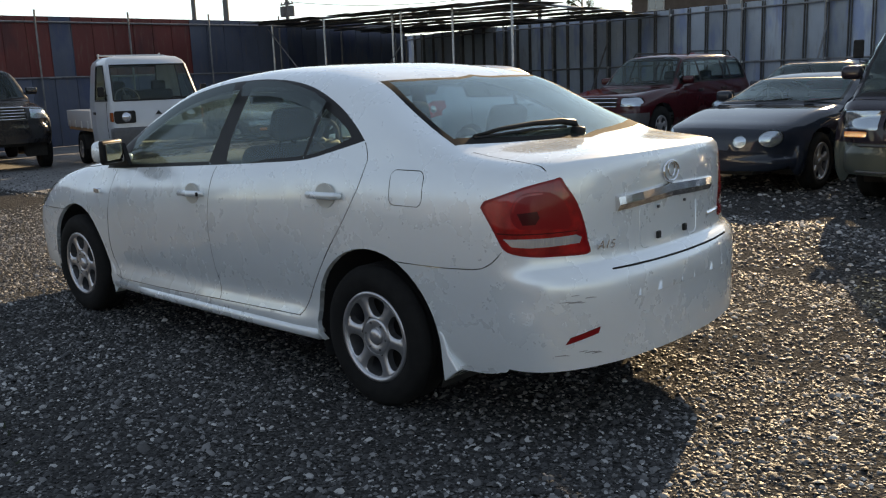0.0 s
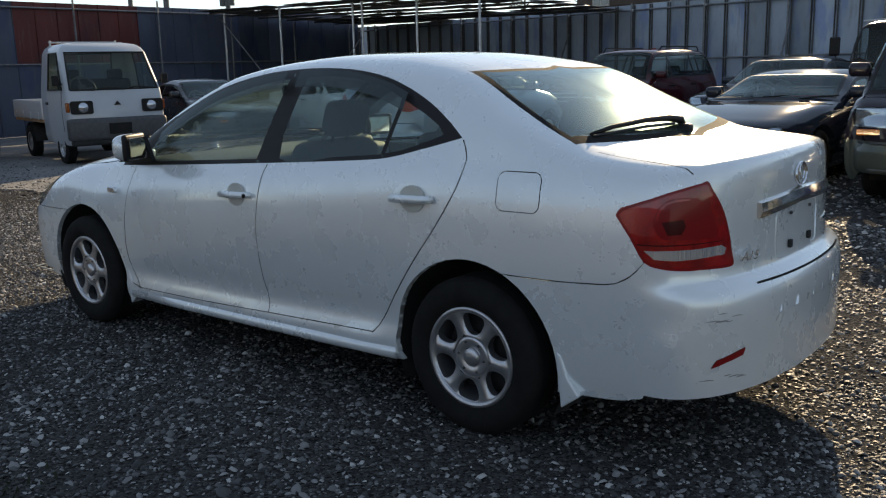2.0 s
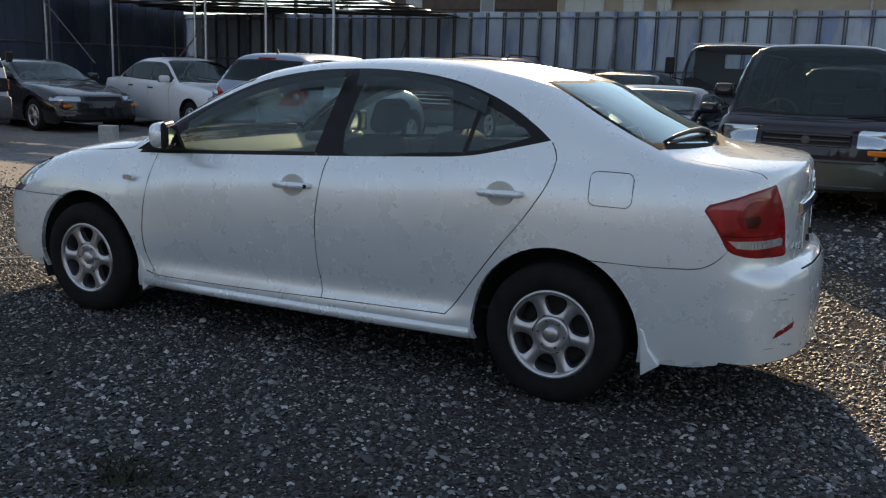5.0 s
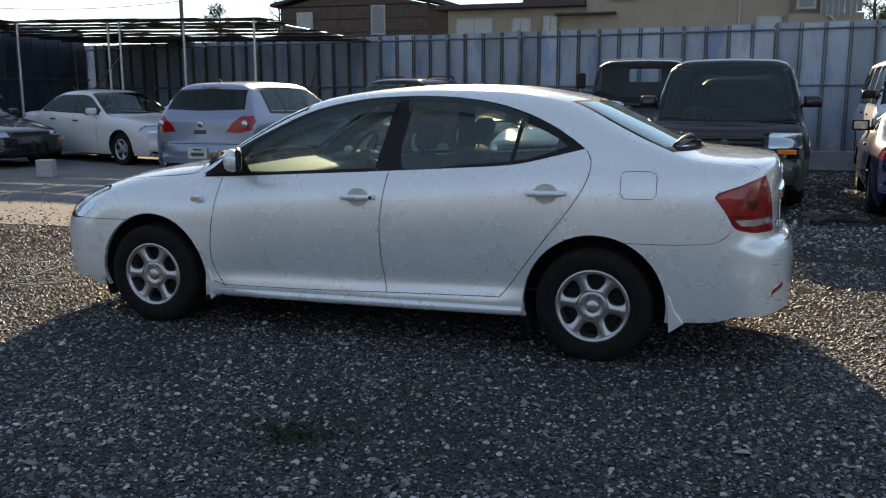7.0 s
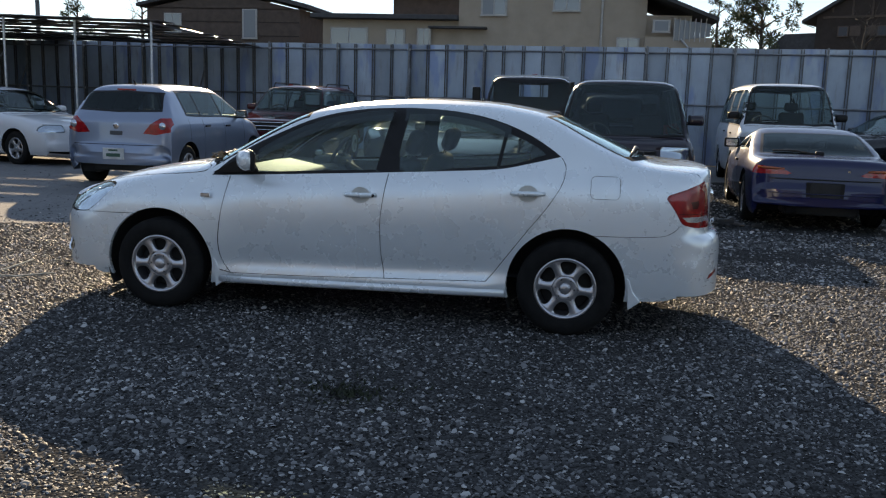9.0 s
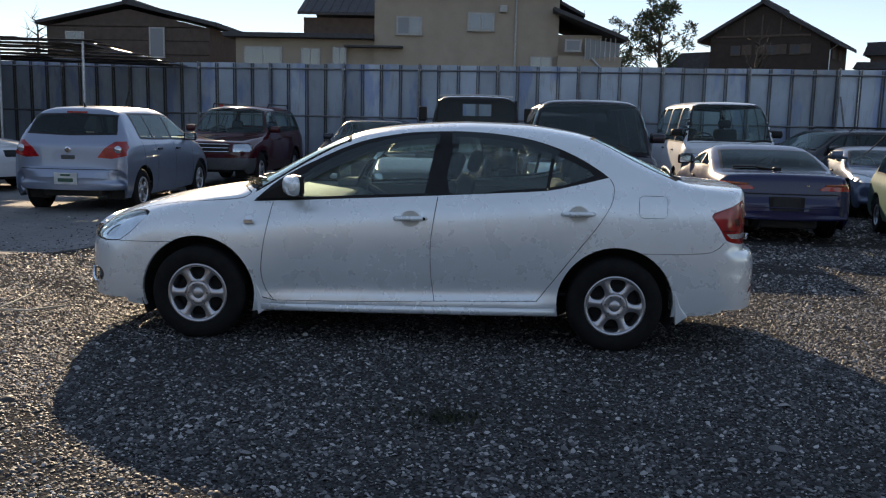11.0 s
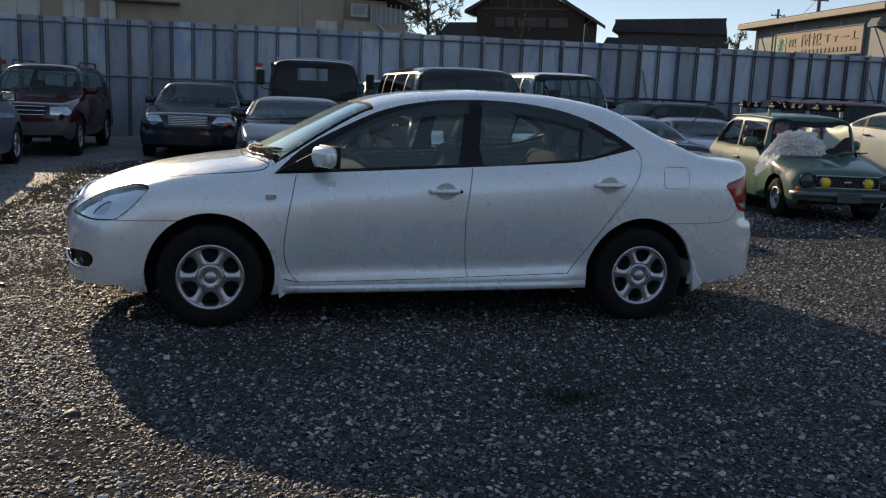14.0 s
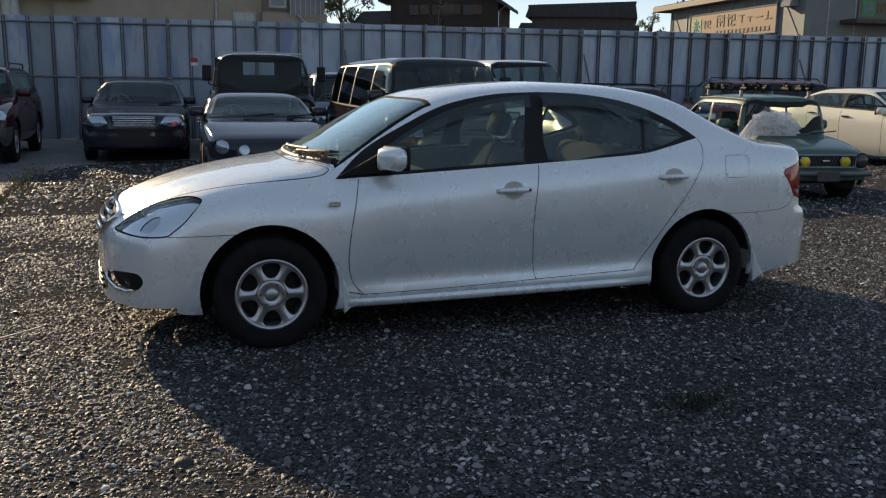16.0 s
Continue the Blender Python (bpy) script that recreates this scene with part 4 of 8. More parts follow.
    s.cut_turned("tail_block", [(1.030, 0.797), (1.321, 0.792), (1.325, 0.789), (1.032, 0.792)], -40, ["tail_edge"], (0.9, 1.9))
    s.cut_turned("tail_clear", [(1.053, 0.776), (1.113, 0.777), (1.213, 0.775), (1.321, 0.776), (1.342, 0.764), (1.335, 0.744), (1.234, 0.743), (1.151, 0.743), (1.083, 0.749)], -40, ["tail_edge"], (0.9, 1.9))
    lamp = smooth_poly([(-1.13, 0.645), (-1.092, 0.667), (-1.05, 0.708), (-0.969, 0.765), (-0.871, 0.802), (-0.776, 0.818), (-0.693, 0.812), (-0.671, 0.79), (-0.695, 0.714), (-0.743, 0.653), (-0.774, 0.631), (-0.881, 0.626), (-1.002, 0.633)], 3)
    s.cut_turned("headlamp", lamp, 45, ["body"], (-2.5, -0.4))
    s.cut_turned("lamp_core", smooth_poly([(-0.935, 0.668), (-0.885, 0.655), (-0.845, 0.668), (-0.832, 0.705), (-0.855, 0.735), (-0.905, 0.725)], 3), 45, ["headlamp"], (-2.5, -0.4))
    s.cut_turned("panel_gap", stroke(lamp + lamp[:2], 0.009), 45, ["body", "headlamp"], (-2.5, -0.4))
    # grille and lower intake
    s.cut("grille", smooth_poly([(0.1, 0.725), (-0.1, 0.725), (-0.34, 0.72), (-0.46, 0.70), (-0.43, 0.66), (-0.33, 0.60), (-0.1, 0.59), (0.1, 0.59)], 4), 0, lambda v: v.x < -0.15, ["body"], (-2.3, -1.9))
    s.cut("intake", smooth_poly([(0.1, 0.40), (-0.1, 0.40), (-0.40, 0.395), (-0.46, 0.37), (-0.42, 0.29), (-0.1, 0.27), (0.1, 0.27)], 4), 0, lambda v: v.x < -0.2, ["body"], (-2.3, -1.9))
    s.cut_turned("fog_recess", smooth_poly([(-1.20, 0.40), (-1.16, 0.419), (-1.012, 0.435), (-0.911, 0.432), (-0.881, 0.395), (-0.905, 0.357), (-0.958, 0.336), (-1.08, 0.335), (-1.17, 0.36)], 3), 45, ["body"], (-2.5, -0.4))
    # shut lines
    g = ["body"]

    def line(pts, w=0.005, axis=1, facing=side_on, x=None):
        s.cut("panel_gap", stroke(smooth_poly(pts, 5, False), w), axis, facing, g, x)
    line([(-0.86, 0.905), (-0.885, 0.78), (-0.915, 0.62), (-0.93, 0.46), (-0.905, 0.34), (-0.845, 0.268)])
    line([(0.205, 0.965), (0.18, 0.80), (0.165, 0.65), (0.172, 0.45), (0.195, 0.295)])
    line([(1.29, 1.105), (1.315, 1.06), (1.315, 1.005), (1.29, 0.925), (1.207, 0.79), (1.10, 0.65), (0.99, 0.50), (0.892, 0.365), (0.85, 0.315)])
    line([(-0.845, 0.268), (-0.3, 0.278), (0.195, 0.295), (0.845, 0.315)], 0.004)
    line([(-0.95, 0.29), (-0.845, 0.268)], 0.006)
    line([(1.49, 0.642), (1.70, 0.643), (1.82, 0.648), (1.92, 0.656), (1.975, 0.678), (2.01, 0.708), (2.035, 0.742)], 0.004)
    line([(-1.49, 0.632), (-1.70, 0.628), (-1.80, 0.628), (-1.87, 0.627)], 0.004)
    s.cut("panel_gap", stroke(round_rect(1.475, 1.652, 0.868, 1.005, 0.03, 4) + [(1.652, 0.975)], 0.0035), 1, side_on, g)
    s.cut("fuel_flap", round_rect(1.477, 1.650, 0.870, 1.003, 0.03, 4), 1, side_on, g)
    line([(-1.17, 0.0), (-1.16, -0.3), (-1.06, -0.62), (-1.02, -0.72), (-1.15, -0.73), (-1.45, -0.69), (-1.80, -0.60), (-2.00, -0.50), (-2.12, -0.40), (-2.17, -0.2), (-2.18, 0.0)], 0.007, 2, lambda v: v.z > 0.3)
    line([(1.80, -0.665), (1.95, -0.67), (2.10, -0.662), (2.185, -0.645)], 0.0045, 2, lambda v: v.z > 0.35, (1.7, 2.175))
    line([(-0.455, 0.638), (-0.3, 0.636), (0.0, 0.634)], 0.007, 0, lambda v: v.x > 0.15, (2.17, 2.4))
    s.cut_turned("rear_reflector", [(1.27, 0.385), (1.395, 0.412), (1.403, 0.436), (1.29, 0.410)], -40, ["body"], (0.9, 1.9))
    # split the skin into its panels
    s.cut("front_door", [(-0.92, 0.27), (0.17, 0.29), (0.205, 1.4), (-1.0, 1.4)], 1, side_on, ["body"], (-0.93, 0.2))
    s.cut("rear_door", [(0.195, 0.29), (0.845, 0.31), (1.01, 0.53), (1.207, 0.79), (1.31, 1.0), (1.31, 1.06), (1.28, 1.106), (1.2, 1.08), (0.9, 1.01), (0.2, 0.96), (0.165, 0.65)], 1, side_on, ["body"], (0.15, 1.32))
    s.cut("rear_bumper", [(1.5, 0.1), (2.5, 0.1), (2.5, 0.70), (2.06, 0.72), (2.02, 0.69), (1.93, 0.655), (1.715, 0.645), (1.69, 0.40)], 1, lambda v: v.y < -0.3 or v.x < 2, ["body"], (1.62, 2.26))
    s.cut("rear_bumper", [(-0.95, 0.1), (0.02, 0.1), (0.02, 0.635), (-0.45, 0.638), (-0.478, 0.645), (-0.518, 0.705), (-0.95, 0.705)], 0, lambda v: v.x > -0.9, ["body"], (2.10, 2.5))
    s.cut("front_bumper", [(-2.4, 0.1), (-1.68, 0.1), (-1.70, 0.628), (-1.9, 0.63), (-2.4, 0.60)], 1, lambda v: v.z < 0.8, ["body"], (-2.4, -1.68))
    s.cut("bonnet", [(-2.17, 0.02), (-2.12, -0.40), (-2.0, -0.50), (-1.8, -0.60), (-1.45, -0.69), (-1.15, -0.73), (-1.02, -0.72), (-1.16, -0.3), (-1.17, 0.02)], 2, lambda v: v.z > 0.3, ["body"], (-2.2, -1.0))
    s.cut("boot_lid", [(1.87, 0.02), (1.87, -0.65), (2.0, -0.66), (2.16, -0.645), (2.5, -0.60), (2.5, 0.02)], 2, lambda v: v.z > 0.3, ["body"], (1.86, 2.5))
    s.cut("boot_lid", [(0.02, 0.64), (-0.478, 0.645), (-0.518, 0.71), (-0.640, 1.014), (-0.655, 1.1), (0.02, 1.1)], 0, lambda v: v.x > 0.1, ["body"], (2.1, 2.5))
    s.bm.normal_update()
    s.soften(0.045)
    for nm in ("body", "bonnet", "boot_lid", "front_bumper", "rear_bumper"):
        s.emit(nm, WHITE, c)
    doors = {nm: s.emit(nm, WHITE, c, both=False) for nm in ("front_door", "rear_door")}
    s.emit("fuel_flap", WHITE, c, both=False)
    s.emit("panel_gap", GAP, c, sink=0.007)
    s.emit("window_surround", BLACK_TRIM, c, both=False, label="black window surround and pillar")
    s.emit("screen_trim", RUBBER, c)
    s.emit("rear_trim", RUBBER, c)
    s.emit("windscreen", DUSTY_FRONT, c)
    s.emit("rear_window", DUSTY, c)
    for nm in ("front_window", "rear_side_window", "quarter_window"):
        s.emit(nm, CLEAR, c, both=False)
    for nm, out, mt in (("tail_side", "lamp_gasket", DARK_RED_LENS), ("tail_edge", "tail_lamp", RED_LENS), ("tail_inner", "lamp_bowl", DARK_RED_LENS), ("tail_ring", "bowl_ring", RED_LENS), ("tail_block", "lamp_divider", BLACK_RED), ("tail_clear", "reversing_lamp", RIBBED_LENS)):
        s.emit(nm, mt, c, alone=out, both=False)
    s.emit("headlamp", REFLECTOR, c, both=False, sink=0.022)
    s.emit("lamp_core", GLINT, c, alone="lamp_bowl", both=False, sink=0.027)
    s.emit("headlamp", LENS, c, alone="headlamp_lens", both=False)
    s.emit("lamp_core", LENS, c, alone="headlamp_lens", both=False)
    s.emit("grille", GAP, c, sink=0.03)
    for q in (1, -1):
        for (x, y, z), r, turn in (((-1.985, 0.585, 0.698), 0.046, 28), ((-2.075, 0.485, 0.688), 0.032, 22)):
            part("lamp_bowl", lathe([(r, -0.012), (r * 0.96, -0.006), (r * 0.80, 0.012), (r * 0.45, 0.026), (0.001, 0.030)], 24, m=Matrix.Translation((x, -q * y, z)) @ Matrix.Rotation(-math.pi / 2 + q * radians(turn), 4, "Z")), GLINT, c, smooth=True)
    s.emit("intake", GAP, c, sink=0.02)
    s.emit("fog_recess", BLACK_TRIM, c, both=False, sink=0.03)
    s.emit("rear_reflector", DARK_RED_LENS, c, both=False, sink=-0.003)
    for x in (-1.35, 1.35):
        s.lip(x, 0.305, 0.372, 0.022, WHITE, c)
    s.lining(LINING, c, ["window_surround", "screen_trim", "rear_trim", "windscreen", "rear_window", "front_window", "rear_side_window", "quarter_window", "arch", "tail_side", "tail_edge", "tail_inner", "tail_ring", "tail_block", "tail_clear", "panel_gap", "fuel_flap",
                         "headlamp", "lamp_core", "grille", "intake", "fog_recess", "bonnet", "front_bumper", "rear_bumper", "boot_lid", "rear_reflector"], 0.03, 0.70, -0.98, 1.9)
    s.freeze()
    # door handles on their pads
    for q in (1, -1):
        for x, z, d in ((0.035, 0.826, doors["front_door"]), (1.095, 0.882, doors["rear_door"])):
            yy = 0.832
            ob = d[0 if q > 0 else 1]
            part("handle_cup", prism([(x + 0.062 * math.cos(a), z + 0.052 * math.sin(a)) for a in np.linspace(0, 2 * math.pi, 24, endpoint=False)], -q * (yy - 0.0005), -q * (yy - 0.012)), CUP, ob)
            bm = tube([(x - 0.10, -q * (yy - 0.01), z - 0.002), (x - 0.085, -q * (yy + 0.018), z), (x, -q * (yy + 0.026), z + 0.003), (x + 0.07, -q * (yy + 0.018), z + 0.004), (x + 0.10, -q * (yy - 0.01), z + 0.003)], [0.013, 0.016, 0.0165, 0.016, 0.013], 10)
            part("door_handle", bm, WHITE, ob, smooth=True)
        part("key_lock", lathe([(0.010, 0), (0.010, -0.006), (0.001, -0.007)], 12, m=Matrix.Translation((0.122, -q * 0.853, 0.829)) @ Matrix.Rotation(0 if q > 0 else math.pi, 4, "Z")), BLACK_TRIM, doors["front_door"][0 if q > 0 else 1])
        # side repeater
        rp = part("side_repeater", prism(round_rect(-1.04, -0.975, 0.765, 0.795, 0.009, 3), -q * 0.818, -q * 0.838, bevel=0.003), REFLECTOR, c)
        # rocker strip, mud flaps
        part("rocker", tube([(-0.93, -q * 0.79, 0.225), (-0.5, -q * 0.802, 0.228), (0.5, -q * 0.805, 0.238), (0.97, -q * 0.80, 0.246)], 0.030, 10), WHITE, c, smooth=True)
        for x0, zz in ((-0.975, 0.0), (1.72, 0.02)):
            part("mud_flap", prism([(x0, 0.37 + zz), (x0 + 0.018, 0.36 + zz), (x0 + 0.045, 0.285 + zz), (x0 + 0.095, 0.222 + zz), (x0 + 0.02, 0.165 + zz)], -q * 0.60, -q * 0.812, bevel=0.006), WHITE, c)
        # rain visors over the side glass
        for pts in ([(-0.68, 1.065), (-0.52, 1.16), (-0.30, 1.258), (0.0, 1.328), (0.20, 1.346)], [(0.28, 1.352), (0.45, 1.354), (0.62, 1.342), (0.82, 1.306), (0.97, 1.258)]):
            vs, fs = [], []
            for x, z in smooth_poly(pts, 4, False):
                h = max(z - s.belt(x), 0.05)
                y0 = 0.772 - 0.42 * h
                vs += [(x, -q * (y0 + 0.006), z + 0.018), (x, -q * (y0 + 0.030), z - 0.02), (x, -q * (y0 + 0.042), z - 0.052)]
            for j in range(len(vs) // 3 - 1):
                fs += [[3 * j, 3 * j + 1, 3 * j + 4, 3 * j + 3], [3 * j + 1, 3 * j + 2, 3 * j + 5, 3 * j + 4]]
            link_mesh("rain_visor", vs, fs, VISOR, c)
        part("fog_lamp", lathe([(0.045, 0.0), (0.043, -0.012), (0.02, -0.02), (0.001, -0.022)], 20, m=Matrix.Translation((-2.075, -q * 0.60, 0.345)) @ Matrix.Rotation(-math.pi / 2 + q * 0.4, 4, "Z")), LENS, c, smooth=True)
        rim_pts = []
        for u, z in ((-1.205, 0.40), (-1.195, 0.375), (-1.16, 0.355), (-1.08, 0.336), (-1.0, 0.334), (-0.94, 0.340)):
            hit3 = s.tree.ray_cast(Vector(((u - 5) * 0.7071, (-u - 5) * 0.7071, z)), Vector((0.7071, 0.7071, 0)))[0]
            if hit3:
                rim_pts.append((hit3.x - 0.004, q * (hit3.y - 0.004), z))
        if len(rim_pts) > 2:
            part("fog_trim", tube(rim_pts, [0.012] * (len(rim_pts) - 2) + [0.009, 0.005], 8), CHROME, c, smooth=True)
    # grille bars, badge
    s.bars("front", "grille_bar", (0.70, 0.660, 0.622), 0.37, 0.015, CHROME, c, 0.006)
    gp = [(-0.47, 0.705), (-0.34, 0.728), (-0.15, 0.735), (0.15, 0.735), (0.34, 0.728), (0.47, 0.705), (0.42, 0.65), (0.33, 0.598), (0.1, 0.586), (-0.1, 0.586), (-0.33, 0.598), (-0.42, 0.65)]
    part("grille_surround", tube([s.on("front", y, z) + Vector((-0.003, 0, 0)) for y, z in smooth_poly(gp + [gp[0]], 4, False)], 0.017, 8), CHROME, c, smooth=True)
    s.bars("front", "intake_bar", (0.30, 0.335, 0.37), 0.38, 0.007, BLACK_TRIM, c, 0.0)
    def skin(y, z, out=0.004):
        return s.on("rear", y, z) + Vector((out, 0, 0))
    bm = tube([skin(0.058 * math.cos(a), 0.955 + 0.040 * math.sin(a), 0.006) for a in np.linspace(0, 2 * math.pi, 29)], 0.006, 6, cap=False)
    tube([skin(0.026 * math.cos(a), 0.962 + 0.028 * math.sin(a), 0.007) for a in np.linspace(0, 2 * math.pi, 21)], 0.005, 6, bm, False)
    part("round_badge", bm, CHROME, c, smooth=True)
    # garnish bar, plate recess with its bolts, badges as bars
    vs, fs = [], []
    ysg = np.linspace(-0.37, 0.37, 21)
    for y in ysg:
        x, z = skin(y, 0.88).x, 0.882 - 0.014 * abs(y) / 0.35
        vs += [(x - 0.012, y, z + 0.030), (x + 0.012, y, z + 0.024), (x + 0.018, y, z - 0.004), (x + 0.006, y, z - 0.028), (x - 0.012, y, z - 0.030)]
    for j in range(len(ysg) - 1):
        for k in range(4):
            fs.append([5 * j + k, 5 * j + k + 1, 5 * j + k + 6, 5 * j + k + 5])
    fs += [[0, 1, 2, 3, 4], [len(vs) - 1 - i for i in range(5)]]
    link_mesh("boot_garnish", vs, fs, CHROME, c, "chrome garnish bar", smooth=False)
    x = skin(0.1, 0.76, 0.0).x
    rim = round_rect(-0.225, 0.225, 0.675, 0.842, 0.03)
    part("plate_recess", tube([skin(y, z, -0.001) for y, z in rim + rim[:1]], 0.004, 6), WHITE, c, smooth=True)
    for y in (-0.105, 0.105):
        part("plate_bolt", box(x + 0.008, y, 0.712, 0.014, 0.022, 0.030, 0.004), UNDER, c)
        part("plate_bolt", box(x + 0.006, y, 0.825, 0.010, 0.012, 0.012, 0.003), PLASTIC, c)
    p = skin(-0.44, 0.728, 0.002)
    part("badge_lettering", lettering("A15", 0.045, 0.004, Matrix.Translation((p.x, p.y - 0.045, 0.712)) @ Matrix.Rotation(radians(66), 4, "Z") @ Matrix.Rotation(radians(90), 4, "X")), CHROME, c, "chrome model lettering")
    part("badge_bar", tube([skin(y, 0.735, 0.001) for y in np.linspace(0.34, 0.50, 7)], 0.007, 5), CHROME, c)
    # scuffs on the bumper: thin scraped lines
    for y, z, l in ((0.69, 0.545, 5), (0.66, 0.540, 4), (0.60, 0.552, 3), (0.65, 0.566, 2), (0.70, 0.345, 3), (0.60, 0.345, 4), (0.57, 0.338, 3), (0.62, 0.352, 2)):
        pts = [skin(-y + 0.016 * i, z + 0.0012 * (i % 3) - 0.001 * i, 0.0005) for i in range(l + 1)]
        part("scuff", tube(pts, [0.0008] + [0.0018] * (l - 1) + [0.0007], 4), SCUFF, c)
    # rear wiper, front wipers, cowl
    bm = tube([(1.79, 0.045, 1.105), (1.775, 0.035, 1.140), (1.765, -0.05, 1.152), (1.75, -0.22, 1.153), (1.73, -0.42, 1.142), (1.71, -0.56, 1.122)], [0.017, 0.017, 0.014, 0.011, 0.009, 0.006], 8)
    box(1.80, 0.03, 1.105, 0.055, 0.055, 0.04, 0.012, bm=bm)
    part("rear_wiper", bm, BLACK_TRIM, c, smooth=True)
    part("wiper_blade", tube([(1.78, -0.03, 1.128), (1.765, -0.25, 1.130), (1.725, -0.57, 1.116)], 0.006, 6), BLACK_TRIM, c)
    for y0, y1 in ((0.32, -0.25), (-0.18, -0.62)):
        wp = [s.on("top", -1.10 + 0.04 * f + 0.16 * (abs(y0 + (y1 - y0) * f) / 0.7) ** 2.4, y0 + (y1 - y0) * f) + Vector((0, 0, 0.014)) for f in np.linspace(0, 1, 8)]
        part("wiper", tube(wp, [0.013] + [0.010] * 6 + [0.007], 6), BLACK_TRIM, c)
    cow = lambda y, out: s.on("top", -1.125 + 0.15 * (abs(y) / 0.7) ** 2.4, y) + Vector((0, 0, out))
    part("cowl", tube([cow(y, -0.006) for y in np.linspace(-0.66, 0.66, 15)], 0.018, 6), PLASTIC, c, smooth=True)
    lr, lb = random.Random(11), bmesh.new()
    for i in range(60):
        p = cow(-lr.uniform(0.25, 0.66), 0.012) + Vector((lr.uniform(-0.03, 0.05), 0, lr.uniform(0, 0.02)))
        d = Vector((lr.gauss(0, 1), lr.gauss(0, 1), lr.gauss(0, 0.5))).normalized() * lr.uniform(0.015, 0.04)
        e = d.cross(Vector((0.2, 0.1, 1))).normalized() * lr.uniform(0.006, 0.014)
        lb.faces.new([lb.verts.new(q2) for q2 in (p - d, p + e + Vector((0, 0, 0.006)), p + d, p - e)])
    litter = tagged(part("dry_leaves", lb, simple("dry_leaf", (0.16, 0.10, 0.05), 0.9, 0, 0.4, 30)), "brown dry leaves caught at the foot of the windscreen", "leaves", kind="stuff")
    litter.matrix_basis = pose(0, 0.01, 0)
    mirror_pair(c, -0.755, 0.815, 1.022, WHITE, (0.095, 0.19, 0.125), sweep=30)
    for q in (1, -1):
        part("mirror_sail", prism([(-0.97, 0.925), (-0.66, 0.94), (-0.72, 1.06)], -q * 0.772, -q * 0.795), BLACK_TRIM, c)
    add_wheels(c, (-1.35, 1.35), 0.735, 0.305, 0.190, 0.185, 6, turns=(0.0, 0.105))
    for x in (-1.35, 1.35):
        for q in (1, -1):
            part("wheel_well", lathe([(0.385, -0.79), (0.39, -0.5), (0.30, -0.46), (0.02, -0.45)], 32, m=Matrix.Translation((x, 0, 0.305)) @ Matrix.Rotation(0 if q > 0 else math.pi, 4, "Z"), arc=(-25, 205)), UNDER, c, smooth=True)
    bm = box(0.05, 0, 0.255, 4.0, 0.90, 0.14, 0.04)
    box(0, 0, 0.245, 1.85, 1.52, 0.11, 0.03, bm=bm)
    part("underbody", bm, UNDER, c)
    # cabin
    seat(c, -0.17, -0.37, 0.50, z=0.385)
    seat(c, -0.05, 0.37, 0.50, z=0.38)
    seat(c, 0.66, 0, 1.22, z=0.36, bench=0.36)
    part("rear_shelf", box(1.52, 0, 1.03, 0.50, 1.25, 0.03, 0.01), SEAT, c)
    bm = box(-0.70, 0, 0.86, 0.62, 1.42, 0.16, 0.06, seg=3)
    box(-0.50, 0.37, 0.95, 0.22, 0.36, 0.08, 0.03, bm=bm)
    box(-0.35, 0, 0.62, 0.5, 0.26, 0.30, 0.05, bm=bm)
    part("dashboard", bm, DASH, c, smooth=True)
    steering(c, -0.46, 0.37, 0.96)
    part("cabin_mirror", box(-0.42, 0, 1.27, 0.03, 0.24, 0.06, 0.015), DASH, c)
    part("floor_carpet", box(0.2, 0, 0.335, 2.2, 1.36, 0.02), SEAT, c)
    for q in (1, -1):
        part("door_trim", box(0.04, q * 0.735, 0.66, 1.76, 0.03, 0.54, 0.012), BEIGE_TRIM, c)
    return c


VISOR = glass("smoked_visor", (0.28, 0.28, 0.28))
white_sedan()


# ---- the ground ----
def ground_material():
    k = Mat("gravel", (0.2, 0.2, 0.2), 0.9, 0, Specular_IOR_Level=0.0)
    v = k.node("TexVoronoi", Scale=85.0)
    v.feature = "F1"
    k.link(k.where(), v.inputs["Vector"])
    v2 = k.node("TexVoronoi", Scale=40.0)
    k.link(k.where(), v2.inputs["Vector"])
    sep = k.t.nodes.new("ShaderNodeSeparateColor")
    k.link(v.outputs["Color"], sep.inputs[0])
    c = k.ramp(sep.outputs[0], [(0.0, (0.012, 0.0115, 0.011)), (0.45, (0.026, 0.0252, 0.0245)), (0.8, (0.060, 0.058, 0.056)), (1.0, (0.20, 0.195, 0.187))])
    c = k.mix(k.ramp(k.noise(0.7, 5), [(0.35, 0.0), (0.7, 1.0)]), c, (0.036, 0.0345, 0.033), "MIX")
    k.base(k.mix(0.55, c, k.ramp(sep.outputs[1], [(0.0, (0.015, 0.0147, 0.0144)), (1.0, (0.105, 0.103, 0.100))])))
    h = k.math("ADD", k.math("MULTIPLY", v.outputs["Distance"], -0.7), k.math("MULTIPLY", v2.outputs["Distance"], -0.5))
    k.bump(h, 0.012, 0.9)
    return k.m


GRAVEL = ground_material()
bm = bmesh.new()
xs = [-400, -120, -60, -30] + list(np.arange(-20, 24.1, 2.0)) + [40, 80, 150, 400]
ysl = [-300, -80, -30] + list(np.arange(-14, 18.1, 2.0)) + [30, 60, 120, 400]
grid = [[bm.verts.new((x, y, 0)) for y in ysl] for x in xs]
for a, b in zip(grid, grid[1:]):
    for j in range(len(a) - 1):
        bm.faces.new((a[j], b[j], b[j + 1], a[j + 1]))
tagged(part("ground", bm, GRAVEL), "grey crushed-stone ground of the car yard", "ground", kind="structure")

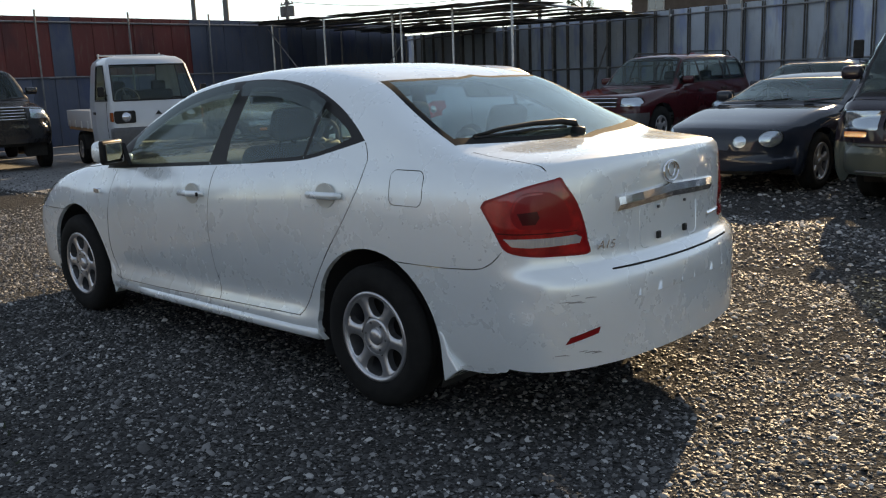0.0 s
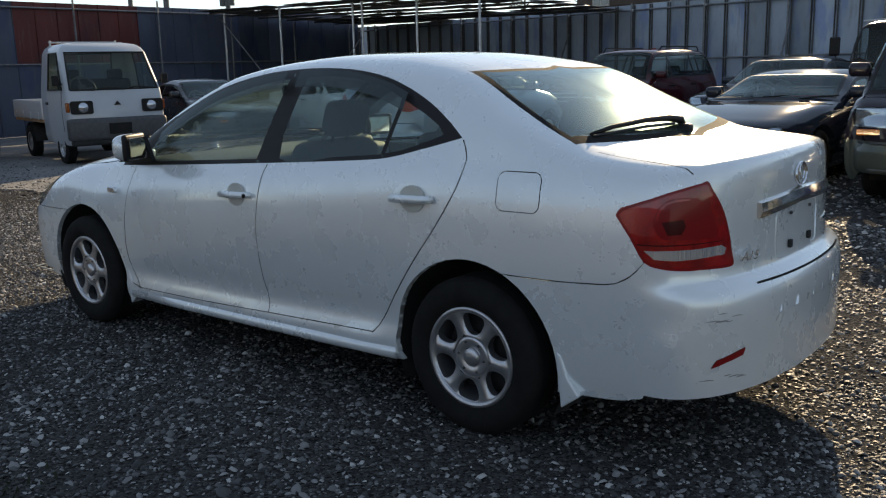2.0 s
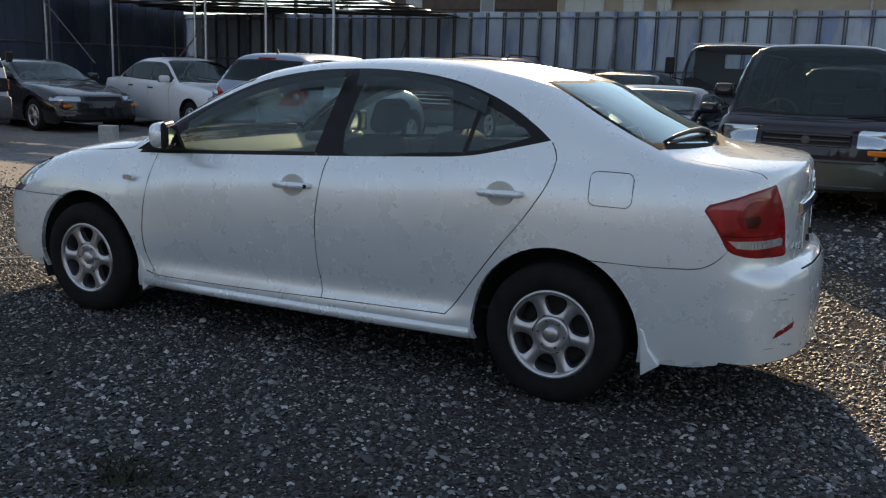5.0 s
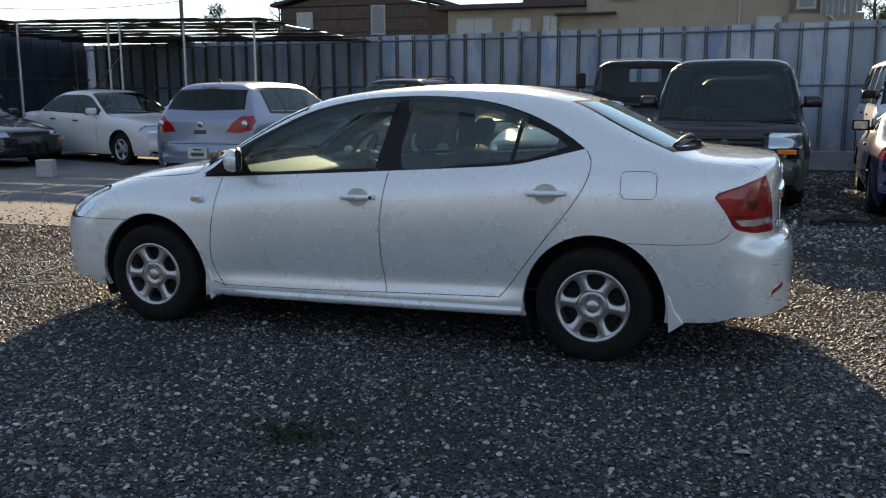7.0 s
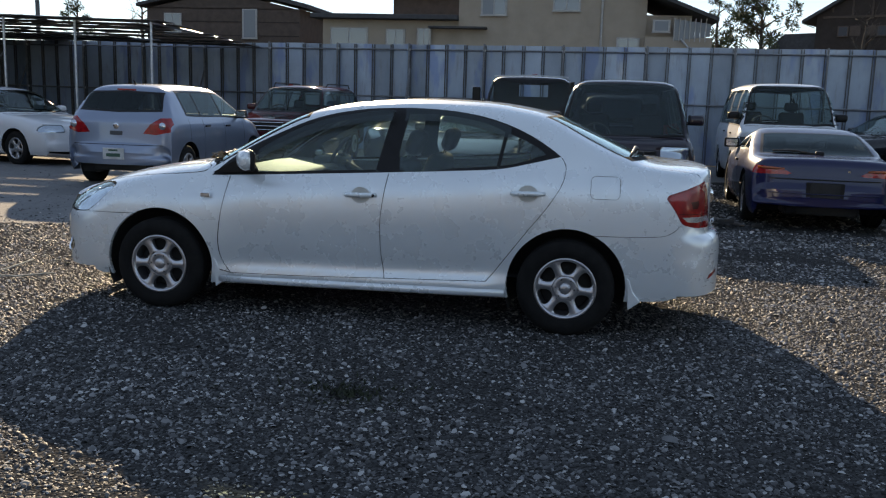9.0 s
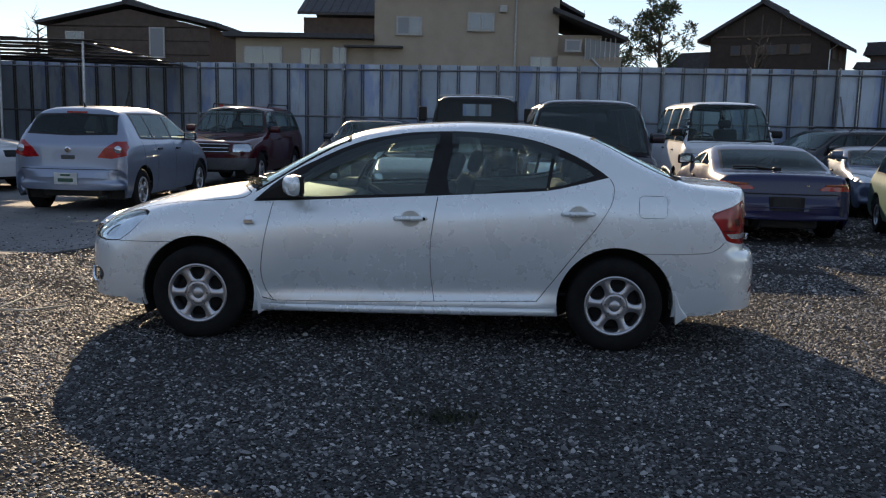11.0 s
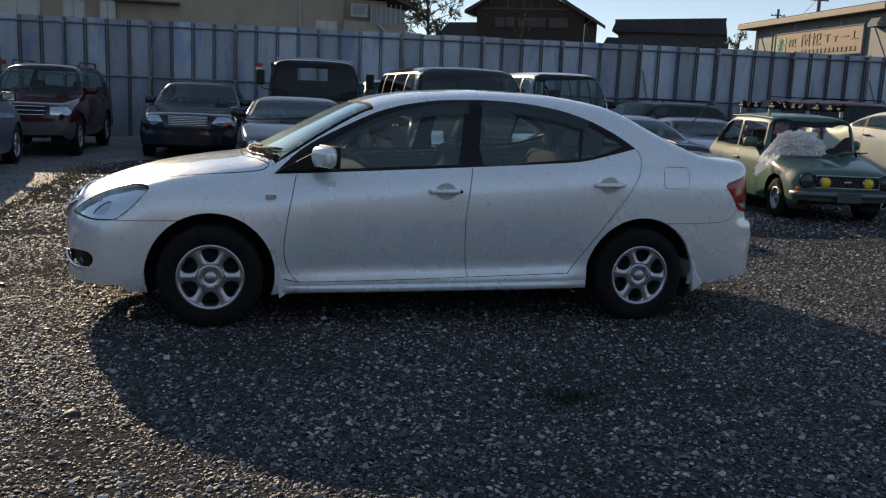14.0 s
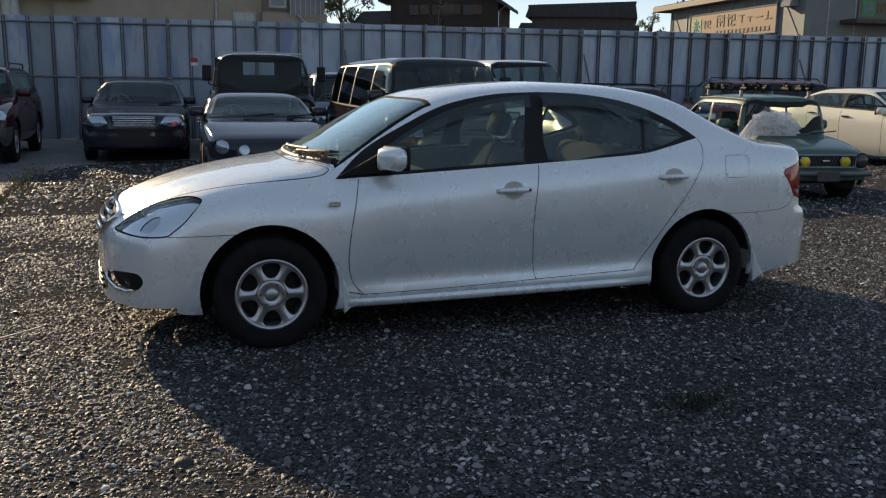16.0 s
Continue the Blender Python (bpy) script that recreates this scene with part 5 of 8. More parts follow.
k = Mat("concrete", (0.25, 0.25, 0.25), 0.85)
c = k.ramp(k.noise(1.1, 8), [(0.3, (0.11, 0.108, 0.105)), (0.7, (0.185, 0.18, 0.175))])
k.base(k.mix(k.ramp(k.noise(14, 6), [(0.52, 0.0), (0.70, 0.75)]), c, (0.07, 0.068, 0.066)))
k.bump(k.noise(40, 5), 0.004, 0.5)
CONCRETE = k.m
edge = [(-40, 1.5), (-8.7, 1.75), (-6.5, 2.0), (-4.7, 2.15), (-4.0, 2.3), (-3.65, 3.2), (-3.62, 5.0), (-3.65, 7.0), (-3.4, 9.4), (-2.6, 10.5), (-0.9, 10.9), (3.0, 11.2), (9, 11.4), (9, 15.0), (-17.8, 18.6), (-40, 18.6)]
rnd0 = random.Random(4)
rim = smooth_poly(edge[1:13], 14, False)
edge = [edge[0]] + [(x + rnd0.uniform(-0.05, 0.05), y + rnd0.uniform(-0.05, 0.05)) for x, y in rim] + edge[13:]
tagged(part("pavement", prism(edge, -0.05, 0.012, axis=2), CONCRETE), "worn grey concrete apron with gravel spilled on its edge", "pavement", kind="structure")


# ---- the cars round it ----
SILVER = paint("silver_paint", (0.22, 0.27, 0.35), 0.30, 0.6, 0.06)
BLACKP = paint("black_paint", (0.009, 0.009, 0.011), 0.22, 0.0, 0.02)
DARKRED = paint("dark_red_paint", (0.055, 0.005, 0.008), 0.6, 0.0, 0.03, 0.8)
MAROON = paint("maroon_paint", (0.17, 0.022, 0.026), 0.35, 0.0, 0.04, 0.8)
NAVY = paint("navy_paint", (0.004, 0.008, 0.050), 0.3, 0.0, 0.012, 0.7)
FILM = glass("dark_film", (0.05, 0.055, 0.06), 0.45)
TEAL = paint("dark_teal_paint", (0.014, 0.020, 0.030), 0.65, 0.0, 0.015)
DUSK = paint("dark_purple_grey_paint", (0.020, 0.015, 0.022), 0.65, 0.0, 0.015)
for m in (TEAL, DUSK, DARKRED):                  # solid dark colours: all gloss lies in the lacquer
    m.node_tree.nodes["Principled BSDF"].inputs["Specular IOR Level"].default_value = 0.0
GREEN = paint("dark_green_paint", (0.048, 0.105, 0.088), 0.42, 0.0, 0.02, 0.5)
PALEBLUE = paint("pale_blue_paint", (0.055, 0.085, 0.14), 0.3, 0.3, 0.06)
CREAM = paint("champagne_paint", (0.72, 0.69, 0.58), 0.32, 0.1, 0.05)
GREYW = paint("dull_white_paint", (0.60, 0.61, 0.62), 0.4, 0, 0.14)


def rr(y0, y1, z0, z1, r=0.03):
    return round_rect(-y1, -y0, z0, z1, r, 3)


# silver hatchback, its back to the sedan
hatch, hs = car("hatchback", heading(-5.42, 7.85, 90), "silver five-door hatchback seen from behind", SILVER, -2.10, 2.05, 0.845, 1.53, -1.15, -0.35, 1.55, 1.95, 0.97, (0.97, 1.05), (0.74, 1.02),
    (-1.30, 1.30), 0.31, 0.22, 0.60, (-0.05, 0.75, 1.25), 0.50, bowr=-0.20, head=[rr(0.50, 0.80, 0.66, 0.80)], tail=[[(-0.98, 1.03), (-0.66, 1.03), (-0.52, 0.93), (-0.42, 0.80), (-0.62, 0.785), (-0.98, 0.87)]],
    grille=rr(-0.02, 0.4, 0.6, 0.68), mirrorz=1.06, plate=(2.055, 0.50), bumper=[(1.85, 2.4, 0.1, 0.33)], glass_end=1.28)
part("rear_badge", lathe([(0.045, 0), (0.045, -0.008), (0.03, -0.012), (0.001, -0.012)], 20, m=Matrix.Translation(hs.on("rear", 0, 0.90)) @ Matrix.Rotation(math.pi / 2, 4, "Z")), CHROME, hatch)
p = hs.on("rear", 0, 0.80)
part("boot_handle", box(p.x, 0, 0.80, 0.02, 0.20, 0.06, 0.01), PLASTIC, hatch)
hs.bars("rear", "bumper_crease", (0.63,), 0.70, 0.006, GAP, hatch, 0.0)
p = hs.on("top", 1.35, 0)
part("roof_aerial", tube([tuple(p), (p.x + 0.05, 0, p.z + 0.06)], [0.02, 0.008], 6), BLACK_TRIM, hatch)
p = hs.on("rear", 0, 1.43)
part("high_lamp", box(p.x, 0, 1.43, 0.02, 0.30, 0.03, 0.006), RED_LENS, hatch)
for q in (1, -1):
    p = hs.on("rear", q * 0.70, 0.915)
    part("lamp_core", lathe([(0.055, 0), (0.05, -0.012), (0.001, -0.016)], 18, m=Matrix.Translation(p) @ Matrix.Rotation(math.pi / 2, 4, "Z")), GLINT, hatch, smooth=True)
# dark red off-road car against the fence
car("off_road_car", heading(-4.75, 12.3, -92), "dark red four-wheel-drive car with black roof rails", DARKRED, -2.15, 2.2, 0.87, 1.63, -0.90, -0.25, 1.85, 2.12, 1.08, (1.05, 1.10), (0.90, 1.04),
    (-1.30, 1.30), 0.36, 0.32, 0.62, (0.15, 1.05, 1.3), 0.35, bowf=0.08, head=[rr(0.52, 0.84, 0.74, 0.90, 0.02)], tail=[rr(0.7, 0.95, 0.8, 1.05)], grille=rr(-0.02, 0.46, 0.72, 0.90, 0.02), rails=True, mirrorz=1.15, see=SCREEN, bars=((0.74, 0.81, 0.88), 0.45, CHROME),
    bumper=[(-2.4, -1.7, 0.2, 0.62)])
# dark luxury saloon facing out
car("saloon", heading(-1.95, 12.75, -93), "dark blue-grey luxury saloon with chrome grille", TEAL, -2.42, 2.45, 0.90, 1.42, -0.80, 0.0, 1.05, 1.75, 1.06, (0.97, 1.0), (0.80, 0.96),
    (-1.48, 1.48), 0.33, 0.2, 0.55, (0.25, 1.1), 0.45, head=[[(-0.88, 0.80), (-0.50, 0.81), (-0.42, 0.68), (-0.60, 0.62), (-0.88, 0.66)]], tail=[rr(0.5, 0.9, 0.75, 0.95)],
    grille=[(0.02, 0.79), (-0.38, 0.79), (-0.34, 0.64), (0.02, 0.62)], mirrorz=1.02, bars=((0.64, 0.67, 0.70, 0.73, 0.76, 0.785), 0.34, CHROME))
# four round lamps
car("coupe", heading(-0.32, 7.95, -93), "dark grey-blue liftback coupe with four round headlamps", TEAL, -2.22, 2.2, 0.85, 1.24, -0.72, 0.10, 0.95, 1.85, 0.98, (0.89, 0.93), (0.68, 0.90),
    (-1.27, 1.27), 0.31, 0.18, 0.55, (0.55, 1.15), 0.50, bowf=0.32, head=[circle(-0.60, 0.60, 0.092, 18), circle(-0.33, 0.57, 0.066, 16)], tail=[rr(0.4, 0.8, 0.65, 0.85)], mirrorz=0.98, rim=0.2)
# dark van beside it
van, vs_ = car("van", heading(1.92, 7.55, -91), "dark purple-grey delivery van with two-tone lower body", DUSK, -2.32, 2.30, 0.92, 1.78, -2.06, -1.50, 2.0, 2.25, 1.10, (1.00, 1.06), (0.86, 1.00),
    (-1.25, 1.30), 0.32, 0.25, 0.60, (-0.75, 0.45, 1.4), 0.22, bowf=0.14, head=[rr(0.47, 0.84, 0.74, 0.92, 0.02)], tail=[rr(0.7, 0.84, 0.7, 1.1)], grille=rr(-0.02, 0.42, 0.74, 0.86, 0.02), mirrorz=1.25, see=PRIVACY,
    lower=(0.62, paint("dark_green_grey_paint", (0.05, 0.065, 0.055), 0.3, 0.3, 0.1)), category="van", front_see=glass("van_windscreen", (0.45, 0.50, 0.47), 0.8, 0.02), bars=((0.75, 0.80, 0.85), 0.40, PLASTIC))
for q in (1, -1):
    p = vs_.on("front", q * 0.62, 0.70)
    part("indicator", box(p.x + 0.02, q * 0.62, 0.70, 0.07, 0.30, 0.055, 0.01), AMBER, van)
p = vs_.on("front", 0, 0.80)
part("front_badge", lathe([(0.045, 0), (0.04, -0.012), (0.001, -0.014)], 18, m=Matrix.Translation(p) @ Matrix.Rotation(-math.pi / 2, 4, "Z")), PLASTIC, van)
vs_.bars("front", "bumper_edge", (0.60, 0.36), 0.78, 0.012, PLASTIC, van, 0.004)
# white van behind the blue coupe
car("minibus", heading(4.84, 11.3, -93), "white one-box van with dark windscreen", GREYW, -2.3, 2.35, 0.85, 1.88, -1.95, -1.42, 2.05, 2.3, 1.10, (1.10, 1.10), (0.98, 1.14),
    (-1.28, 1.29), 0.32, 0.25, 0.60, (-0.75, 0.45, 1.4), 0.20, bowf=0.14, head=[rr(0.5, 0.84, 0.70, 0.95)], tail=[rr(0.7, 0.84, 0.7, 1.1)], grille=rr(-0.02, 0.4, 0.76, 0.86), mirrorz=1.3, category="van", see=SCREEN, mirror_mat=BLACK_TRIM)
# silver minivan further back
car("minivan", heading(1.95, 12.9, -92), "light silver compact minivan beside the truck", SILVER, -2.1, 2.1, 0.82, 1.62, -1.35, -0.65, 1.7, 2.0, 1.0, (0.98, 1.02), (0.85, 1.0),
    (-1.3, 1.3), 0.30, 0.2, 0.6, (-0.1, 0.8, 1.4), 0.3, head=[rr(0.48, 0.8, 0.65, 0.82)], grille=rr(-0.02, 0.4, 0.6, 0.7), mirrorz=1.1)
# blue coupe, its back to the sedan
blue, bs = car("sports_coupe", heading(4.36, 6.85, 86), "dark blue two-door sports coupe seen from behind", NAVY, -2.25, 2.22, 0.855, 1.19, -0.85, 0.0, 0.70, 1.52, 0.885, (0.83, 0.87), (0.60, 0.84),
    (-1.26, 1.26), 0.31, 0.17, 0.52, (0.45,), 0.52, head=[rr(0.4, 0.8, 0.58, 0.68)], tail=[[(-0.95, 0.775), (-0.50, 0.755), (-0.38, 0.690), (-0.42, 0.675), (-0.95, 0.665)]], mirrorz=0.93, see=FILM)
part("exhaust_tip", tube([(2.02, -0.36, 0.235), (2.26, -0.36, 0.24)], [0.055, 0.062], 16, cap=False), CHROME, blue, smooth=True)
p = bs.on("rear", 0, 0.50)
part("number_plate", box(p.x + 0.004, 0, 0.50, 0.012, 0.33, 0.165, 0.003), UNDER, blue)
part("plate_recess", box(p.x - 0.002, 0, 0.50, 0.012, 0.42, 0.19, 0.01), BLACK_TRIM, blue)
part("boot_badge", box(bs.on("rear", 0.25, 0.72).x + 0.004, 0.25, 0.735, 0.006, 0.03, 0.02), CHROME, blue)
bs.bars("rear", "bumper_edge", (0.625,), 0.74, 0.008, BLACK_TRIM, blue, 0.004)
bs.bars("rear", "bumper_crease", (0.46,), 0.70, 0.006, NAVY, blue, 0.006)
for q in (1, -1):
    pts = [bs.on("rear", q * y, 0.742 + 0.01 * (y - 0.6)) for y in (0.46, 0.56, 0.66, 0.74)]
    part("indicator", tube([a + Vector((0.004, 0, 0)) for a in pts], [0.010, 0.017, 0.018, 0.018], 8), DARK_AMBER, blue, smooth=True)
part("rear_wiper", tube([bs.on("top", 1.50, 0.02), bs.on("top", 1.42, -0.25) + Vector((0, 0, 0.02)), bs.on("top", 1.40, -0.52) + Vector((0, 0, 0.02))], 0.014, 5), BLACK_TRIM, blue)
part("wiper_motor", box(1.50, 0.02, bs.on("top", 1.50, 0.02).z + 0.015, 0.08, 0.10, 0.05, 0.015), BLACK_TRIM, blue)
# small pale blue saloon
car("small_saloon", heading(7.42, 9.55, -100), "slate blue compact saloon with a tilted rod aerial", PALEBLUE, -2.0, 2.0, 0.80, 1.13, -0.85, -0.1, 0.9, 1.45, 0.86, (0.81, 0.84), (0.62, 0.80),
    (-1.2, 1.2), 0.29, 0.18, 0.52, (0.2, 0.95), 0.45, head=[rr(0.45, 0.78, 0.6, 0.72)], grille=rr(-0.02, 0.4, 0.6, 0.68), mirrorz=0.98)
# black estate along the fence
car("estate_car", heading(7.55, 12.5, -162), "black estate car with dark windows by the fence", BLACKP, -2.35, 2.35, 0.86, 1.42, -0.95, -0.2, 1.75, 2.2, 1.0, (0.96, 1.0), (0.75, 0.95),
    (-1.33, 1.33), 0.32, 0.2, 0.58, (0.2, 1.05, 1.6), 0.42, head=[rr(0.45, 0.8, 0.62, 0.76)], tail=[rr(0.55, 0.85, 0.72, 0.95)], rails=True, mirrorz=1.02)
# dark red tall car behind the old one
car("tall_estate", heading(12.1, 12.55, -175), "dark red tall estate car with a roof bar", MAROON, -2.2, 1.95, 0.87, 1.60, -1.75, -1.25, 1.60, 1.86, 1.02, (0.98, 1.02), (0.85, 1.0),
    (-1.3, 1.3), 0.33, 0.24, 0.6, (-0.45, 0.55, 1.3), 0.35, head=[rr(0.45, 0.8, 0.7, 0.85)], tail=[rr(0.6, 0.87, 0.8, 1.0)], rails=True, mirrorz=1.1)
# champagne saloon
car("hybrid_saloon", heading(11.68, 8.3, -83), "champagne four-door saloon with chrome door handles", CREAM, -2.3, 2.3, 0.87, 1.43, -1.15, -0.35, 0.95, 1.70, 1.10, (0.98, 1.06), (0.74, 0.95),
    (-1.35, 1.35), 0.32, 0.2, 0.6, (0.2, 1.0), 0.42, head=[rr(0.5, 0.85, 0.62, 0.78)], tail=[rr(0.5, 0.85, 0.75, 0.95)], mirrorz=1.02, see=CLEAR)
# white saloon and black coupe to the far side
car("white_saloon", heading(-9.95, 9.75, -18), "white four-door saloon with black side moulding", paint("plain_white_paint", (0.60, 0.61, 0.62), 0.35, 0, 0.1), -2.35, 2.35, 0.86, 1.41, -0.95, -0.15, 0.95, 1.65, 1.0, (0.92, 0.96), (0.74, 0.92),
    (-1.35, 1.35), 0.31, 0.2, 0.56, (0.2, 1.0), 0.45, head=[rr(0.5, 0.85, 0.62, 0.76)], tail=[rr(0.5, 0.85, 0.7, 0.9)], grille=rr(-0.02, 0.4, 0.62, 0.74), mirrorz=1.0)
bc, bcs = car("black_coupe", heading(-12.35, 8.15, -12), "black two-door coupe with orange front indicators", BLACKP, -2.25, 2.25, 0.86, 1.29, -0.85, 0.0, 0.85, 1.5, 0.96, (0.88, 0.92), (0.66, 0.88),
    (-1.26, 1.26), 0.30, 0.17, 0.52, (0.5,), 0.5, head=[rr(0.42, 0.84, 0.58, 0.68, 0.02)], tail=[rr(0.5, 0.85, 0.7, 0.85)], grille=rr(-0.02, 0.36, 0.58, 0.65, 0.02), mirrorz=0.98)
for q in (1, -1):
    p = bcs.on("front", q * 0.62, 0.50)
    part("indicator", box(p.x, p.y, 0.50, 0.03, 0.24, 0.05, 0.01), AMBER, bc)
# dark pickup
car("pickup_truck", heading(-14.5, 3.25, -12), "black full-size pickup with chrome grille", BLACKP, -2.6, 2.6, 0.96, 1.86, -1.0, -0.35, 0.9, 1.15, 1.25, (1.2, 1.25), (1.10, 1.22),
    (-1.75, 1.75), 0.40, 0.42, 0.85, (0.3,), 0.35, bowf=0.12, head=[rr(0.55, 0.93, 0.92, 1.14, 0.03)], grille=rr(-0.02, 0.48, 0.90, 1.14, 0.04), mirrorz=1.40, category="truck", rearwin=True, n=50, bars=((0.92, 0.97, 1.02, 1.07, 1.12), 0.46, CHROME))
# small old car
OLD_GLASS = glass("thin_old_glass", (0.93, 0.96, 0.92), 0.7)
car("vintage_car", heading(6.41, 4.97, -100.7), "dark green vintage two-door car with yellow fog lamps and roof rack", GREEN, -1.50, 1.98, 0.68, 1.33, -0.52, -0.36, 1.12, 1.84, 0.80, (0.80, 0.80), (0.64, 0.79),
    (-0.93, 1.22), 0.255, 0.2, 0.5, (0.60,), 0.16, bowf=0.05, tail=[rr(0.45, 0.62, 0.5, 0.7)], grille=rr(-0.02, 0.40, 0.44, 0.60, 0.01), mirrorz=0.92, rim=0.14, wheel_style="steel", seats=True, see=OLD_GLASS, front_see=OLD_GLASS)


# ---- fences ----
def panel_material(name, c, vary):
    k = Mat(name, c, 0.45, 0.35)
    k.pos = k.t.nodes.new("ShaderNodeNewGeometry").outputs["Position"]
    col = k.ramp(k.noise(1.4, 6, (1, 1, 0.6)), [(0.3, tuple(v * 0.75 for v in c)), (0.65, c), (0.8, tuple(v * vary for v in c))])
    blot = k.ramp(k.noise(1.1, 3, (1.6, 1, 0.5)), [(0.56, 0.0), (0.64, 0.75)])
    col = k.mix(blot, col, tuple(v * f for v, f in zip(c, (0.50, 0.60, 0.85))))
    col = k.mix(k.ramp(k.noise(0.8, 5, (2, 1, 0.7)), [(0.60, 0.0), (0.72, 0.45)]), col, (0.46, 0.47, 0.48) if c[0] > 0.2 else c)
    info = k.t.nodes.new("ShaderNodeObjectInfo")
    col = k.mix(1.0, col, k.ramp(info.outputs["Random"], [(0.0, 0.55), (0.12, 0.78), (1.0, 1.15)]), "MULTIPLY")
    k.base(k.mix(k.math("MULTIPLY", k.ramp(k.noise(5, 8, (2, 2, 0.3)), [(0.55, 0.0), (0.75, 1.0)]), 0.5), col, (0.13, 0.10, 0.08)))
    k.bump(k.noise(7, 4), 0.006, 0.4)
    return k.m


PANEL = panel_material("fence_panel_steel", (0.31, 0.375, 0.45), 1.2)
PANEL_RED = panel_material("fence_panel_red", (0.13, 0.022, 0.020), 1.2)
PANEL_BLUE = panel_material("fence_panel_blue_grey", (0.075, 0.095, 0.14), 1.3)
PIPE = simple("scaffold_pipe", (0.16, 0.16, 0.165), 0.5, 0.6, 0.4, 8)


def panel_mesh(name, width, z0, z1, mat):
    """A pressed steel sheet: a nearly flat field between two folded edges."""
    prof = [(-0.5, -0.022), (-0.488, -0.022), (-0.482, 0.0), (-0.25, 0.003), (0.0, 0.0), (0.25, 0.003), (0.482, 0.0), (0.488, -0.022), (0.5, -0.022)]
    vs, fs = [], []
    for x, y in prof:
        vs += [(x * width, y, z0), (x * width, y, z1)]
    n = len(prof)
    for i in range(n - 1):
        fs.append([2 * i, 2 * i + 2, 2 * i + 3, 2 * i + 1])
    vs += [(x, y + 0.004, z) for x, y, z in vs]
    for i in range(n - 1):
        fs.append([2 * n + 2 * i + 1, 2 * n + 2 * i + 3, 2 * n + 2 * i + 2, 2 * n + 2 * i])
        fs.append([2 * i + 1, 2 * i + 3, 2 * n + 2 * i + 3, 2 * n + 2 * i + 1])
    me = bpy.data.meshes.new(name)
    me.from_pydata(vs, [], fs)
    me.materials.append(mat)
    return me


rnd = random.Random(5)
TOP, PITCH = 2.786, 0.5016
BACK = pose(0.2077, 16.276, 0, 0, 0, -7.64)      # the back fence runs along its local x
back = part("wall_back", tube([(-19.6, -0.06, TOP - 0.14), (27.0, -0.06, TOP - 0.14)], 0.022, 8), PIPE)
back.matrix_basis = BACK
tagged(back, "tall weathered steel hoarding fence on scaffold pipes", "fence", kind="structure")
pm = panel_mesh("panel", PITCH, 0.02, TOP, PANEL)
STRIP = simple("fence_flange", (0.085, 0.082, 0.080), 0.6, 0.3, 0.4, 6)
strip = bmesh.new()
box(-0.030, 0, TOP / 2, 0.016, 0.045, TOP - 0.02, 0, None, strip)
box(0.030, 0, TOP / 2, 0.016, 0.045, TOP - 0.02, 0, None, strip)
first = part("flange", strip, STRIP, back)
first.matrix_basis = pose(-39 * PITCH, 0.015, 0)
for i in range(-39, 54):
    o = new("panel", pm)
    o.matrix_basis = pose(PITCH * (i + 0.5), 0.05 + rnd.uniform(-0.008, 0.008), rnd.uniform(-0.012, 0.012), 0, 0, rnd.uniform(-0.5, 0.5))
    o.parent = back
    if i > -39:
        again(first, pose(PITCH * i, 0.015, 0, 0, rnd.uniform(-0.2, 0.2), 0))
part("rail", tube([(-19.6, -0.06, 1.44), (27.0, -0.06, 1.44)], 0.022, 8), PIPE, back)
for i in range(-10, 14):
    x = PITCH * (4 * i + 1) + 0.02
    post = part("post", tube([(x, -0.11, 0), (x, -0.11, TOP + 0.02)], 0.024, 8), PIPE, back)
    for z in (1.44, TOP - 0.14):
        part("clamp", box(x, -0.085, z, 0.07, 0.07, 0.06, 0.012), STEEL, post)
    if i % 3 == 1:
        part("brace", tube([(x + 0.05, -0.12, 2.15), (x + 0.16, -1.35, 0.02)], 0.022, 8), PIPE, back)
left = part("wall_left", tube([(-17.9, -12, 3.02), (-17.9, 18.6, 3.02)], 0.024, 8), PIPE)
tagged(left, "steel fence of red and blue-grey sheets on pipe posts", "fence", kind="structure")
lo = panel_mesh("panel", 0.55, 0.02, 1.70, PANEL_BLUE)
hr = panel_mesh("panel", 0.55, 1.68, 3.16, PANEL_RED)
hb = panel_mesh("panel", 0.55, 1.68, 3.16, PANEL_BLUE)
for i in range(56):
    y = -12 + 0.55 * i
    for me in (lo, hr if (y < 10.1 and not 6.3 < y < 7.2 and not 3.9 < y < 4.6) else hb):
        o = new("panel", me)
        o.matrix_basis = pose(-18.0 + (0.02 if me is lo else 0.0), y, 0, 0, 0, 90)
        o.parent = left
for i in range(13):
    y = -10.6 + 2.38 * i
    part("post", tube([(-17.86, y, 0), (-17.86, y, 3.3)], 0.024, 8), PIPE, left)
part("rail", tube([(-17.9, -12, 1.70), (-17.9, 18.6, 1.70)], 0.024, 8), PIPE, left)

# unseen plain sheet fence, added behind to darken what the sedan reflects
south = part("reflection_wall", tube([(-17.9, -15.9, 2.7), (26, -15.9, 2.7)], 0.024, 8), PIPE)
tagged(south, "unseen weathered steel fence added to darken reflections in the sedan", "fence", kind="structure")
sp = panel_mesh("panel", 2.0, 0.02, 2.86, PANEL_BLUE)
for i in range(22):
    o = new("panel", sp)
    o.matrix_basis = pose(-17 + 2.0 * i, -16.0, 0, 0, 0, 180)
    o.parent = south
RED_MARK = simple("red_plastic", (0.40, 0.03, 0.02), 0.5)
part("marker", box(-6.9, -0.012, 1.66, 0.12, 0.012, 0.11, 0.002), RED_MARK, back)
